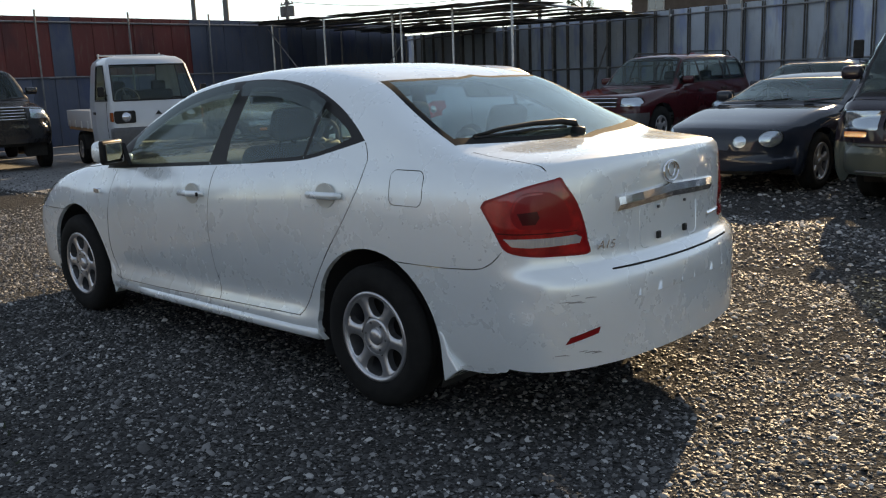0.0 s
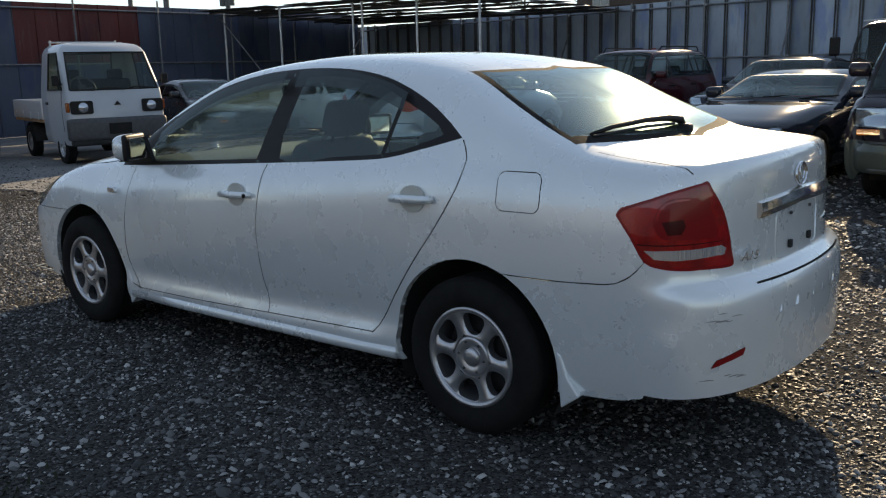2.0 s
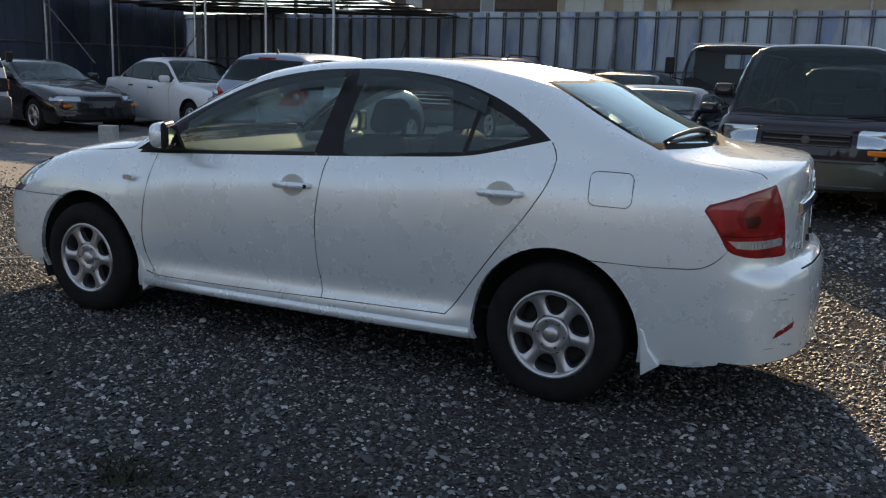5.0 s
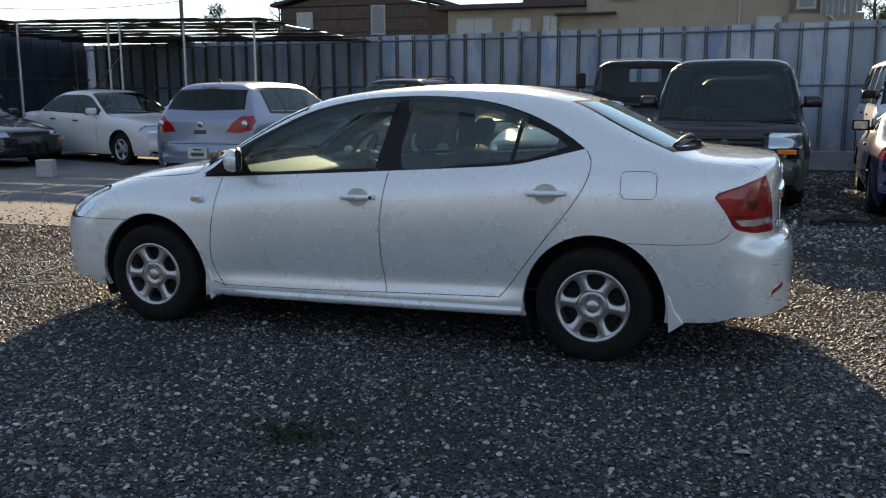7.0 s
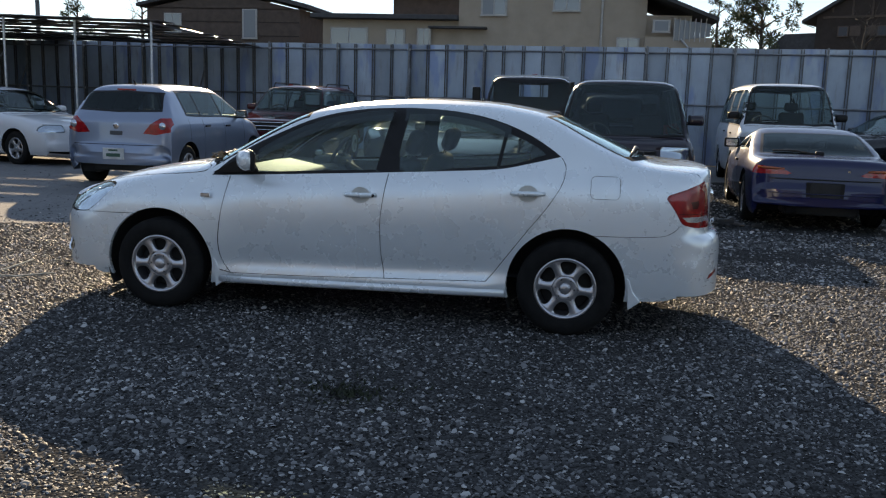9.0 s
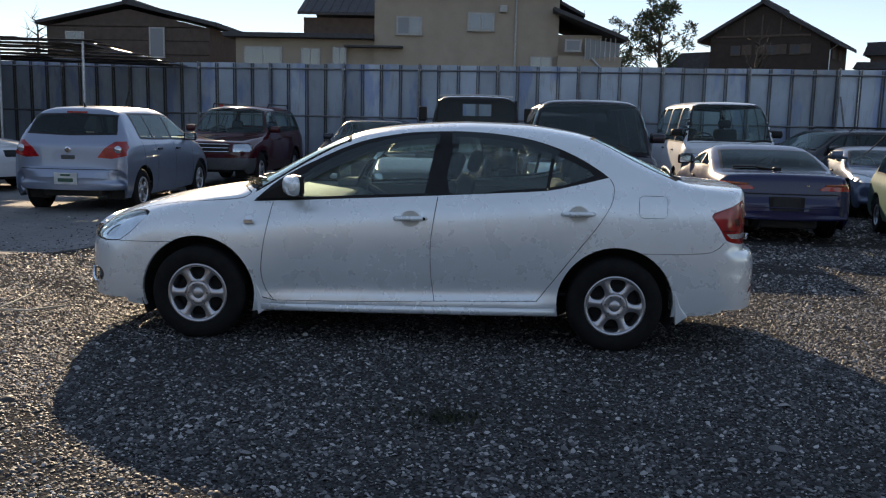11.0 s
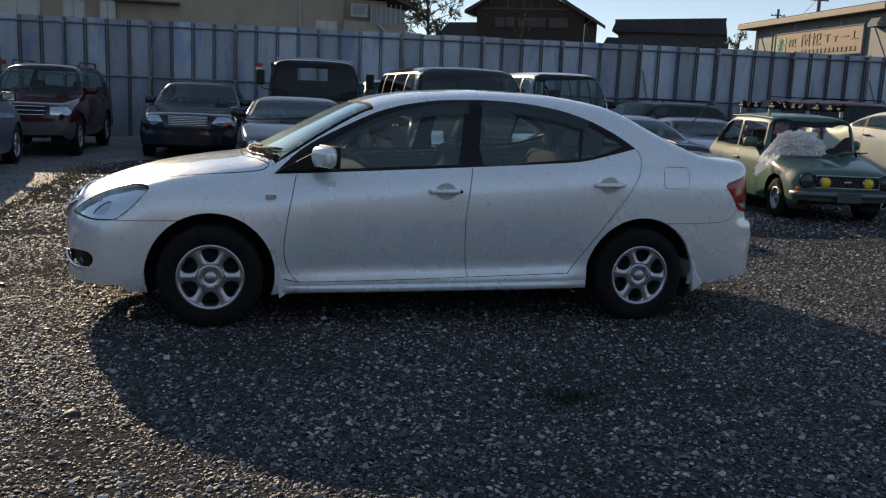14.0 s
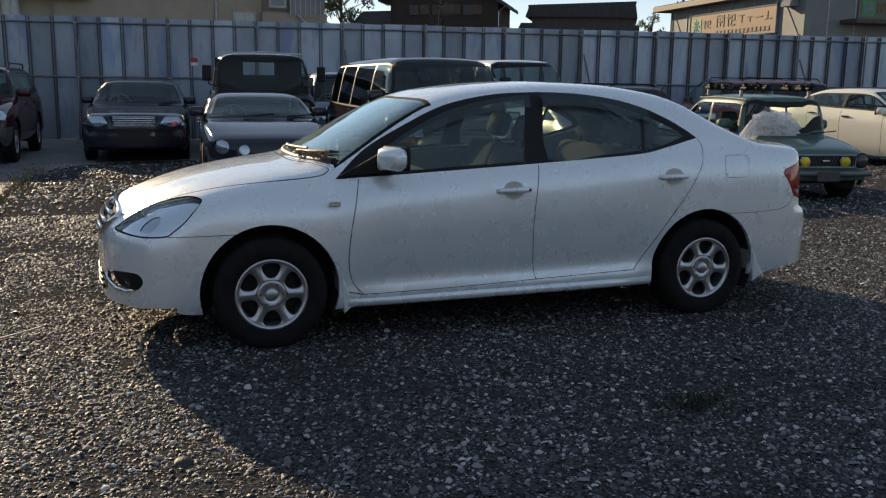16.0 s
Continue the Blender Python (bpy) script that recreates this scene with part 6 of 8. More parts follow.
part("marker", box(-0.93, -0.012, 1.86, 0.16, 0.012, 0.09, 0.002), RED_MARK, back)
part("marker", box(-0.93, -0.012, 1.77, 0.16, 0.012, 0.07, 0.002), simple("white_plastic", (0.6, 0.6, 0.58), 0.5), back)


# ---- canopy in the corner of the yard ----
SHEET = simple("rusty_roof_sheet", (0.10, 0.085, 0.075), 0.7, 0.2, 0.5, 3, 0.004)
can = thing("canopy", pose(0, 0, 0), "makeshift lean-to roof of old sheets on thin steel poles", "shelter")
for x, y, h in ((-11.9, 12.1, 2.98), (-11.5, 12.0, 2.98), (-9.7, 11.85, 2.93), (-7.8, 11.6, 2.84), (-14.6, 12.2, 3.0), (-17.0, 12.3, 3.0)):
    part("pole", tube([(x, y, 0), (x + 0.02, y, h)], 0.028, 8), STEEL, can)
part("beam", tube([(-17.6, 12.3, 3.02), (-11.9, 12.1, 2.98), (-7.8, 11.6, 2.84)], 0.03, 8), PIPE, can)
part("beam", tube([(-7.8, 11.6, 2.84), (-8.05, 17.25, 2.74)], 0.03, 8), STEEL, can)
for y in (12.9, 14.0, 15.1, 16.2, 17.1):
    part("purlin", tube([(-17.6, y, 2.98 - 0.03 * (y - 12.2)), (-7.9, y, 2.82 - 0.03 * (y - 12.2))], 0.025, 6), PIPE, can)
part("brace", tube([(-17.2, 12.3, 2.9), (-15.2, 12.2, 1.2)], 0.018, 6), PIPE, can)
part("brace", tube([(-12.9, 12.2, 1.0), (-11.5, 12.05, 2.2)], 0.02, 6), PIPE, can)
for i in range(13):
    x = -17.3 + 0.78 * i
    for j in range(8):
        y = 12.25 + 0.84 * j - 0.035 * i
        if y > 16.85 - 0.134 * x - 0.75 or (i, j) in ((12, 2), (11, 3), (4, 0), (7, 4), (9, 5), (2, 3)):
            continue
        part("roof_sheet", box(0, 0, 0, 0.80 - 0.08 * rnd.random(), 0.88 - 0.08 * rnd.random(), 0.012, 0, pose(x, y, 3.06 - 0.016 * i - 0.03 * j, rnd.uniform(-1.2, 1.2), rnd.uniform(-1.2, 1.2), rnd.uniform(-3, 3))), SHEET, can)
junk = thing("scrap_pile", pose(-13.2, 13.6, 0), "heap of dark scrap bars under the canopy", "scrap")
for i in range(9):
    part("bar", tube([(rnd.uniform(-1, 1), rnd.uniform(-0.4, 0.4), 0.02), (rnd.uniform(-1.2, 1.2), rnd.uniform(-0.4, 0.4), rnd.uniform(0.6, 1.7))], 0.02, 6), PIPE, junk)
part("crate", box(0, 0, 0.35, 1.5, 0.7, 0.7, 0.02), SHEET, junk)

# ---- white light truck ----
TRUCKW = paint("truck_white_paint", (0.44, 0.47, 0.50), 0.38, 0, 0.30)
tr = thing("light_truck", heading(-11.35, 4.85, -13) @ Matrix.Scale(1.07, 4), "small white cab-over truck with a low wooden-floored bed", "truck", "parked cars")


def cab():
    """A cab lofted upwards from rounded plans, with openings for its glass."""
    levels = [(0.30, -1.58, 0.67, -0.18), (0.42, -1.625, 0.695, -0.18), (0.70, -1.635, 0.705, -0.18), (0.95, -1.615, 0.705, -0.18), (1.10, -1.575, 0.70, -0.18), (1.24, -1.488, 0.683, -0.19), (1.64, -1.24, 0.635, -0.22), (1.71, -1.17, 0.605, -0.25), (1.765, -1.06, 0.54, -0.30), (1.79, -0.9, 0.42, -0.36)]
    rings = []
    for z, xf, w, xr in levels:
        half = [(xf, 0.0), (xf + 0.005, w - 0.055), (xf + 0.018, w - 0.028), (xf + 0.04, w - 0.010), (xf + 0.09, w), (xf + 0.19, w), (-0.62, w), (-0.60, w), (xr - 0.04, w), (xr, w - 0.04), (xr, 0.42), (xr, 0.0)]
        rings.append([Vector((x, -y, z)) for x, y in half] + [Vector((x, y, z)) for x, y in half[-2:0:-1]])
    n = len(rings[0])
    index, body = {}, []
    vs = [tuple(p) for r in rings for p in r]
    for i in range(len(rings) - 1):
        for j in range(n):
            k = (j + 1) % n
            glazed = 4 <= i <= 5
            if glazed and j in (0, n - 1, 5, n - 6):
                continue
            if i == 5 and j in (10, 11):
                continue
            body.append([i * n + j, i * n + k, (i + 1) * n + k, (i + 1) * n + j])
    body.append([(len(rings) - 1) * n + j for j in range(n)])
    link_mesh("cab_body", vs, body, TRUCKW, tr)

    def pane(nm, ids, lo, hi, mt):
        pts = [rings[lo][j] for j in ids] + [rings[hi][j] for j in ids[::-1]]
        link_mesh(nm, [tuple(p) for p in pts], [list(range(len(pts)))], mt, tr, smooth=False)
        part("window_rubber", tube(pts + pts[:1], 0.014, 6), BLACK_TRIM, tr)
    pane("windscreen", [n - 1, 0, 1], 4, 6, SCREEN)
    pane("side_window", [5, 6], 4, 6, SCREEN)
    pane("side_window", [n - 6, n - 5], 4, 6, SCREEN)
    pane("rear_window", [10, 11, 12], 5, 6, CLEAR)


cab()
add_wheels(tr, (-0.98, 0.92), 0.60, 0.265, 0.15, 0.15, 5, "steel", STEEL)
for x in (-0.98, 0.92):
    part("wheel_well", lathe([(0.30, -0.66), (0.30, 0.66)], 24, m=Matrix.Translation((x, 0, 0.27)), arc=(0, 180)), UNDER, tr)
part("cab_seat", box(-0.62, 0, 0.98, 0.16, 1.1, 0.55, 0.05), SEAT, tr)
for q in (1, -1):
    part("headrest", box(-0.60, q * 0.33, 1.32, 0.09, 0.24, 0.16, 0.04), SEAT, tr)
part("dashboard", box(-1.32, 0, 1.02, 0.34, 1.25, 0.14, 0.04), DASH, tr)
steering(tr, -1.12, 0.33, 1.12)
part("front_bumper", box(-1.56, 0, 0.53, 0.22, 1.44, 0.33, 0.05, seg=3), PLASTIC, tr, smooth=True)
part("lower_lip", box(-1.56, 0, 0.34, 0.18, 1.36, 0.09, 0.03), UNDER, tr)
for i in range(6):
    part("roof_rib", tube([(-0.92 + 0.10 * i, -0.38, 1.79), (-0.92 + 0.10 * i, 0.38, 1.79)], 0.010, 5), TRUCKW, tr)
for y0, y1 in ((0.35, -0.10), (-0.10, -0.50)):
    part("wiper", tube([(-1.60, y0, 1.09), (-1.575, (y0 + y1) / 2, 1.13), (-1.585, y1, 1.115)], 0.009, 5), BLACK_TRIM, tr)
for q in (1, -1):
    st = part("mirror_arm", tube([(-1.38, q * 0.66, 1.18), (-1.44, q * 0.80, 1.22)], 0.010, 5), BLACK_TRIM, tr)
    part("wing_mirror", box(-1.46, q * 0.80, 1.24, 0.05, 0.10, 0.15, 0.02), BLACK_TRIM, st)
    part("side_indicator", box(-1.56, q * 0.70, 0.855, 0.12, 0.03, 0.14, 0.01), DARK_AMBER, tr)
    lamp = part("headlamp", lathe([(0.074, 0.02), (0.074, -0.006), (0.05, -0.022), (0.001, -0.030)], 20, m=Matrix.Translation((-1.645, q * 0.50, 0.85)) @ Matrix.Rotation(-math.pi / 2, 4, "Z")), GLINT, tr, smooth=True)
    part("lamp_bulb", lathe([(0.022, 0), (0.022, -0.012), (0.001, -0.016)], 12, m=Matrix.Translation((-1.673, q * 0.50, 0.85)) @ Matrix.Rotation(-math.pi / 2, 4, "Z")), CHROME, lamp, smooth=True)
    part("door_handle", box(-0.52, q * 0.712, 0.90, 0.12, 0.02, 0.04, 0.008), BLACK_TRIM, tr)
    part("shut_line", tube([(-1.33, q * 0.704, 1.08), (-1.28, q * 0.706, 0.72), (-1.30, q * 0.70, 0.5)], 0.004, 4), GAP, tr)
part("bed_floor", box(0.82, 0, 0.62, 1.80, 1.36, 0.06, 0.01), simple("bed_planks", (0.30, 0.17, 0.09), 0.8, 0, 0.4, 8), tr)
for q in (1, -1):
    part("bed_side", box(0.82, q * 0.68, 0.79, 1.82, 0.035, 0.29, 0.01), TRUCKW, tr)
    for i in range(4):
        part("hinge", box(0.12 + 0.47 * i, q * 0.70, 0.70, 0.04, 0.02, 0.12, 0.004), STEEL, tr)
part("tailgate", box(1.73, 0, 0.79, 0.035, 1.36, 0.29, 0.01), TRUCKW, tr)
part("chassis", box(0.4, 0, 0.45, 2.4, 0.7, 0.14, 0.02), UNDER, tr)
for q in (1, -1):
    part("roof_guard_post", tube([(-0.25, q * 0.50, 1.70), (-0.25, q * 0.50, 1.85)], 0.015, 6), STEEL, tr)
part("roof_guard_bar", tube([(-0.25, -0.52, 1.82), (-0.25, 0.52, 1.82)], 0.015, 6), STEEL, tr)
for q in (1, -1):
    part("lamp_surround", prism(round_rect(-0.675, -0.36, 0.755, 0.945, 0.03) if q > 0 else round_rect(0.36, 0.675, 0.755, 0.945, 0.03), -1.642, -1.58, axis=0), BLACK_TRIM, tr)
part("front_badge", prism([(0, 0.93), (-0.05, 0.87), (0.05, 0.87)], -1.637, -1.615, axis=0), BLACK_TRIM, tr)
part("front_plate", box(-1.676, 0, 0.53, 0.012, 0.33, 0.16, 0.004), BLACK_TRIM, tr)

# ---- tipper behind the coupe ----
du, _ = car("tipper_truck", heading(0.28, 13.4, -91), "black tipper truck cab with pale roof edge and small rear window", BLACKP, -2.15, -0.62, 0.97, 1.94, -2.00, -1.78, -0.80, -0.68, 1.2, (1.15, 1.2), (1.05, 1.15),
            (-1.45, 1.1), 0.36, 0.40, 0.8, (-1.0,), 0.16, bowf=0.06, bowr=-0.01, head=[rr(0.5, 0.78, 0.75, 0.9)], grille=rr(-0.02, 0.4, 0.7, 0.85), category="truck", wheel_style="steel", n=44, see=CLEAR, front_see=glass("dim_windscreen", (0.75, 0.8, 0.78), 0.4, 0.0), rearwin=False, seats=False, rear_hole=[(-0.40, 1.45), (0.02, 1.45), (0.02, 1.80), (-0.40, 1.80)])
for x0, x1, z0, z1 in ((-0.83, -0.30, 1.2, 1.84), (0.30, 0.83, 1.2, 1.84), (-0.30, 0.30, 1.2, 1.52), (-0.30, 0.30, 1.76, 1.84)):
    part("back_panel", box(-1.05, (x0 + x1) / 2, (z0 + z1) / 2, 0.03, x1 - x0, z1 - z0), BLACK_TRIM, du)
part("roof_edge", tube([(-1.72, -0.74, 1.91), (-1.76, 0, 1.935), (-1.72, 0.74, 1.91)], 0.018, 6), TRUCKW, du)
part("tipper_bed", box(0.55, 0, 1.02, 2.0, 1.6, 0.36, 0.02), simple("bed_blue", (0.06, 0.09, 0.14), 0.6), du)
part("chassis", box(0.2, 0, 0.66, 3.2, 0.75, 0.2, 0.02), UNDER, du)
for q in (1, -1):
    arm = part("mirror_arm", tube([(-2.0, q * 0.80, 1.30), (-2.08, q * 1.01, 1.34), (-2.08, q * 1.03, 1.58)], 0.012, 6), BLACK_TRIM, du)
    part("wing_mirror", box(-2.08, q * 1.04, 1.54, 0.05, 0.16, 0.28, 0.025), BLACK_TRIM, arm)
part("red_tag", box(-0.9, 0, 1.97, 0.04, 0.10, 0.02), RED_LENS, du)

# ---- what the small old car carries ----
DARK_LENS = Mat("dull_lens", (0.05, 0.055, 0.055), 0.15).m
vc = next(o for o in scene.objects if o.name == "vintage_car")
for q in (1, -1):
    for y, r, mt, nm in ((0.50, 0.085, DARK_LENS, "headlamp"), (0.27, 0.062, AMBER, "fog_lamp")):
        ob = part(nm, lathe([(r, 0.03), (r, 0.0), (r * 0.86, -0.012), (r * 0.5, -0.026), (0.001, -0.032)], 24, m=Matrix.Translation((-1.515 if y < 0.4 else -1.49, q * y, 0.53 if y > 0.4 else 0.515)) @ Matrix.Rotation(-math.pi / 2, 4, "Z")),
                  mt if nm == "headlamp" else simple("yellow_lens", (0.75, 0.52, 0.03), 0.15), vc, smooth=True)
        part("lamp_ring", tube([(-1.50 if y < 0.4 else -1.485, q * y + (r + 0.004) * math.cos(a), (0.53 if y > 0.4 else 0.515) + (r + 0.004) * math.sin(a)) for a in np.linspace(0, 2 * math.pi, 25)], 0.009, 6, cap=False), CHROME if y < 0.4 else BLACK_TRIM, ob)
part("front_bumper", tube([(-1.42, -0.66, 0.37), (-1.54, -0.60, 0.37), (-1.56, 0, 0.37), (-1.54, 0.60, 0.37), (-1.42, 0.66, 0.37)], 0.035, 8), simple("dull_bumper", (0.13, 0.14, 0.14), 0.45, 0.3, 0.3, 12), vc, smooth=True)
part("front_plate", box(-1.60, 0, 0.34, 0.012, 0.30, 0.12, 0.003), PLASTIC, vc)
for i in range(17):                              # crossed wires of the grille
    for d in (-1, 1):
        y = -0.36 + 0.045 * i
        part("grille_wire", tube([(-1.512, y - d * 0.035, 0.452), (-1.512, y + d * 0.035, 0.592)], 0.0035, 4), PLASTIC, vc)
part("grille_frame", tube([(-1.516, -0.40, 0.45), (-1.52, -0.40, 0.60), (-1.52, 0.40, 0.60), (-1.516, 0.40, 0.45), (-1.516, -0.40, 0.45)], 0.008, 6), STEEL, vc)
part("front_badge", box(-1.520, 0, 0.525, 0.012, 0.10, 0.022, 0.004), CHROME, vc)
for q in (1, -1):
    part("indicator", lathe([(0.026, 0.01), (0.026, -0.006), (0.015, -0.016), (0.001, -0.018)], 14, m=Matrix.Translation((-1.47, q * 0.60, 0.43)) @ Matrix.Rotation(-math.pi / 2, 4, "Z")), AMBER, vc, smooth=True)
rack = thing("roof_rack", vc.matrix_basis.copy(), "black steel roof rack with bulky clamps and pale feet", "roof rack")
MATT_BLACK = Mat("matt_black_plastic", (0.008, 0.008, 0.009), 0.6, 0, Specular_IOR_Level=0.1).m
PALE_FOOT = simple("pale_rack_foot", (0.26, 0.26, 0.25), 0.5)
clamp_rnd = random.Random(31)
for x in (-0.12, 0.92):
    bar = part("cross_bar", tube([(x, -0.52, 1.385), (x, 0.52, 1.385)], 0.013, 6), BLACK_TRIM, rack)
    for q in (-1, 1):
        part("foot", box(x, q * 0.50, 1.335, 0.05, 0.04, 0.09, 0.012), PALE_FOOT, bar)
    for y in (-0.44, -0.33, -0.15, 0.24, 0.40, 0.47):
        g, u = clamp_rnd.uniform, x + clamp_rnd.uniform(-0.08, 0.08)
        bm = box(u, y, 1.405, g(0.14, 0.22), g(0.05, 0.09), 0.045, 0.015)
        box(u + g(-0.06, 0.06), y, 1.435, 0.08, 0.06, 0.05, 0.015, bm=bm)
        tube([(u - 0.05, y, 1.42), (u - g(0.08, 0.12), y + g(-0.05, 0.05), 1.45), (u - 0.03, y + g(-0.04, 0.04), g(1.45, 1.49))], 0.014, 6, bm)
        tube([(u + 0.07, y, 1.41), (u + g(0.10, 0.15), y + g(-0.05, 0.05), 1.45), (u + 0.17, y, g(1.40, 1.46))], 0.013, 6, bm)
        part("clamp", bm, MATT_BLACK, bar)
part("rain_gutter", tube([(-0.36, 0.535, 1.255), (0.3, 0.545, 1.275), (1.12, 0.54, 1.262)], 0.009, 6), GREEN, vc)
for z in (0.40, 0.47, 0.54, 0.61):
    for q in (1, -1):
        part("door_ridge", tube([(-0.45, q * 0.652, z), (0.85, q * 0.652, z)], 0.006, 5), GREEN, vc)
# crumpled clear bag
bm = bmesh.new()
bmesh.ops.create_icosphere(bm, subdivisions=6, radius=1.0)
for v in bm.verts:
    p = v.co.copy()
    crease = abs(noise.noise(p * 3.1)) + 0.5 * abs(noise.noise(p * 7.7 + Vector((3, 1, 2)))) + 0.25 * abs(noise.noise(p * 16))
    d = 0.80 + 0.22 * noise.noise(p * 1.4) + 0.28 * crease
    y = p.y * 0.46 * d * (1.0 if p.y < 0 else 0.95)
    z = max(p.z * 0.25 * d, -0.08) + 0.11
    if y > 0.20:                                 # the loose end hangs over the wing
        z -= 1.15 * (y - 0.20)
    v.co = Vector((p.x * 0.22 * d * (1.0 if y < 0.12 else 0.75), y, z))
k = Mat("clear_plastic_film", (0.90, 0.92, 0.95), 0.16, 0, Transmission_Weight=0.25, IOR=1.2, Alpha=0.42, Coat_Weight=1.0, Coat_Roughness=0.05)
k.bump(k.noise(30, 4), 0.02, 1.0)
bag = part("plastic_bag", bm, k.m, smooth=False)
bag.matrix_basis = vc.matrix_basis @ pose(-0.74, 0.40, 0.76, 0, 3, 4)
tagged(bag, "crumpled clear plastic bag lying on the bonnet of the old car", "plastic bag")

# ---- loose things on the ground ----
MOSS = simple("dark_weeds", (0.020, 0.026, 0.012), 0.95, 0, 0.5, 12, 0.004)
bm = bmesh.new()
for i in range(230):
    a, d = rnd.uniform(0, 6.28), abs(rnd.gauss(0, 0.13))
    x, y, h, b = d * math.cos(a) * 1.5, d * math.sin(a), rnd.uniform(0.012, 0.04), rnd.uniform(0, 6.28)
    e = Vector((math.cos(b), math.sin(b), 0)) * 0.008
    bm.faces.new([bm.verts.new(Vector((x, y, 0.004)) - e), bm.verts.new(Vector((x, y, 0.004)) + e), bm.verts.new(Vector((x + rnd.uniform(-0.03, 0.03), y + rnd.uniform(-0.03, 0.03), h)))])
weeds = tagged(part("weeds", bm, MOSS), "low patch of dark weeds between the stones", "weeds", kind="stuff")
weeds.matrix_basis = pose(0.36, -2.22, 0.004)

m = simple("grey_block", (0.36, 0.36, 0.35), 0.8, 0, 0.2, 12, 0.003)
blk = part("concrete_block", box(0, 0, 0.14, 0.26, 0.20, 0.28, 0.012), m)
blk.matrix_basis = pose(-8.65, 6.32, 0.012, 0, 0, 20)
tagged(blk, "pale grey concrete block standing on the apron", "block")
wire = part("wire", tube([(-3.01, 0.27, 0.040), (-2.99, -0.09, 0.034), (-3.01, -0.31, 0.028), (-2.76, -0.32, 0.030), (-2.56, -0.15, 0.036)], 0.006, 6), simple("pale_wire", (0.42, 0.40, 0.34), 0.6))
tagged(wire, "thin pale bent wire lying on the gravel", "wire")
deb = thing("debris_heap", pose(3.05, 4.75, 0), "small heap of scrap and dry rubbish on the gravel", "debris")
for i in range(11):
    part("scrap_piece", box(0, 0, 0, rnd.uniform(0.08, 0.35), rnd.uniform(0.03, 0.10), rnd.uniform(0.02, 0.06), 0.008, pose(rnd.uniform(-0.45, 0.45), rnd.uniform(-0.2, 0.2), rnd.uniform(0.03, 0.10), rnd.uniform(-12, 12), rnd.uniform(-12, 12), rnd.uniform(0, 180))),
         (UNDER, SHEET, BEIGE_TRIM)[i % 3], deb)

# ---- buildings beyond the fence ----
STUCCO = simple("beige_stucco", (0.30, 0.245, 0.195), 0.9, 0, 0.14, 1.2, 0.004)
BROWN = simple("brown_boards", (0.075, 0.052, 0.042), 0.85, 0, 0.3, 2.5, 0.004)
DARKWOOD = simple("dark_timber", (0.030, 0.020, 0.016), 0.85, 0, 0.35, 2, 0.004)
TILE = simple("grey_roof_tile", (0.05, 0.05, 0.054), 0.9, 0, 0.3, 4)
PALEWALL = simple("pale_cladding", (0.15, 0.16, 0.163), 0.7, 0, 0.15, 1.5)
PANE = Mat("far_pane", (0.10, 0.12, 0.14), 0.06, 0, Coat_Weight=1.0).m
DULLPANE = Mat("dull_pane", (0.05, 0.055, 0.065), 0.3, 0, Specular_IOR_Level=0.2).m
PALEPANE = Mat("blind_pane", (0.18, 0.20, 0.22), 0.25, 0, Specular_IOR_Level=0.2).m
FRAME = simple("window_frame", (0.32, 0.31, 0.30), 0.5)


def window(parent, x0, x1, z0, z1, y, pane=PANE, sash=True, frame_mat=FRAME):
    w = part("window", box((x0 + x1) / 2, y - 0.04, (z0 + z1) / 2, x1 - x0 + 0.14, 0.08, z1 - z0 + 0.14, 0.01), frame_mat, parent)
    n = 2 if sash else 1
    for i in range(n):
        a, b = x0 + (x1 - x0) * i / n, x0 + (x1 - x0) * (i + 1) / n
        part("pane", box((a + b) / 2, y - 0.085, (z0 + z1) / 2, b - a - 0.06, 0.02, z1 - z0), pane if i == 0 else PANE, w)
    part("sill", box((x0 + x1) / 2, y - 0.09, z0 - 0.08, x1 - x0 + 0.2, 0.14, 0.05), frame_mat, w)


def gable_roof(parent, x0, x1, y0, y1, eave, ridge, over, mat, along="x", thick=0.18):
    """Two slopes with eaves; the ridge runs along x or y."""
    if along == "y":
        xm = (x0 + x1) / 2
        for a, s in ((x0 - over, -1), (x1 + over, 1)):
            ze = eave - over * (ridge - eave) / (xm - x0)
            bm = prism([(a, ze), (xm, ridge), (xm, ridge + thick), (a, ze + thick)], y0 - over, y1 + over, axis=1)
            r = part("roof_slope", bm, mat, parent)
            for i in range(int((y1 - y0 + 2 * over) / 0.6)):
                yy = y0 - over + 0.3 + 0.6 * i
                part("roof_rib", tube([(a, yy, ze + thick + 0.02), (xm, yy, ridge + thick + 0.02)], 0.05, 5), mat, r)
        part("ridge_tile", tube([(xm, y0 - over - 0.1, ridge + thick + 0.08), (xm, y1 + over, ridge + thick + 0.08)], 0.16, 8), mat, parent)
    else:
        ym = (y0 + y1) / 2
        for a in (y0 - over, y1 + over):
            ze = eave - over * (ridge - eave) / (ym - y0)
            r = part("roof_slope", prism([(a, ze), (ym, ridge), (ym, ridge + thick), (a, ze + thick)], x0 - over, x1 + over, axis=0), mat, parent)
            for i in range(int((x1 - x0 + 2 * over) / 0.6)):
                xx = x0 - over + 0.3 + 0.6 * i
                part("roof_rib", tube([(xx, a, ze + thick + 0.02), (xx, ym, ridge + thick + 0.02)], 0.05, 5), mat, r)


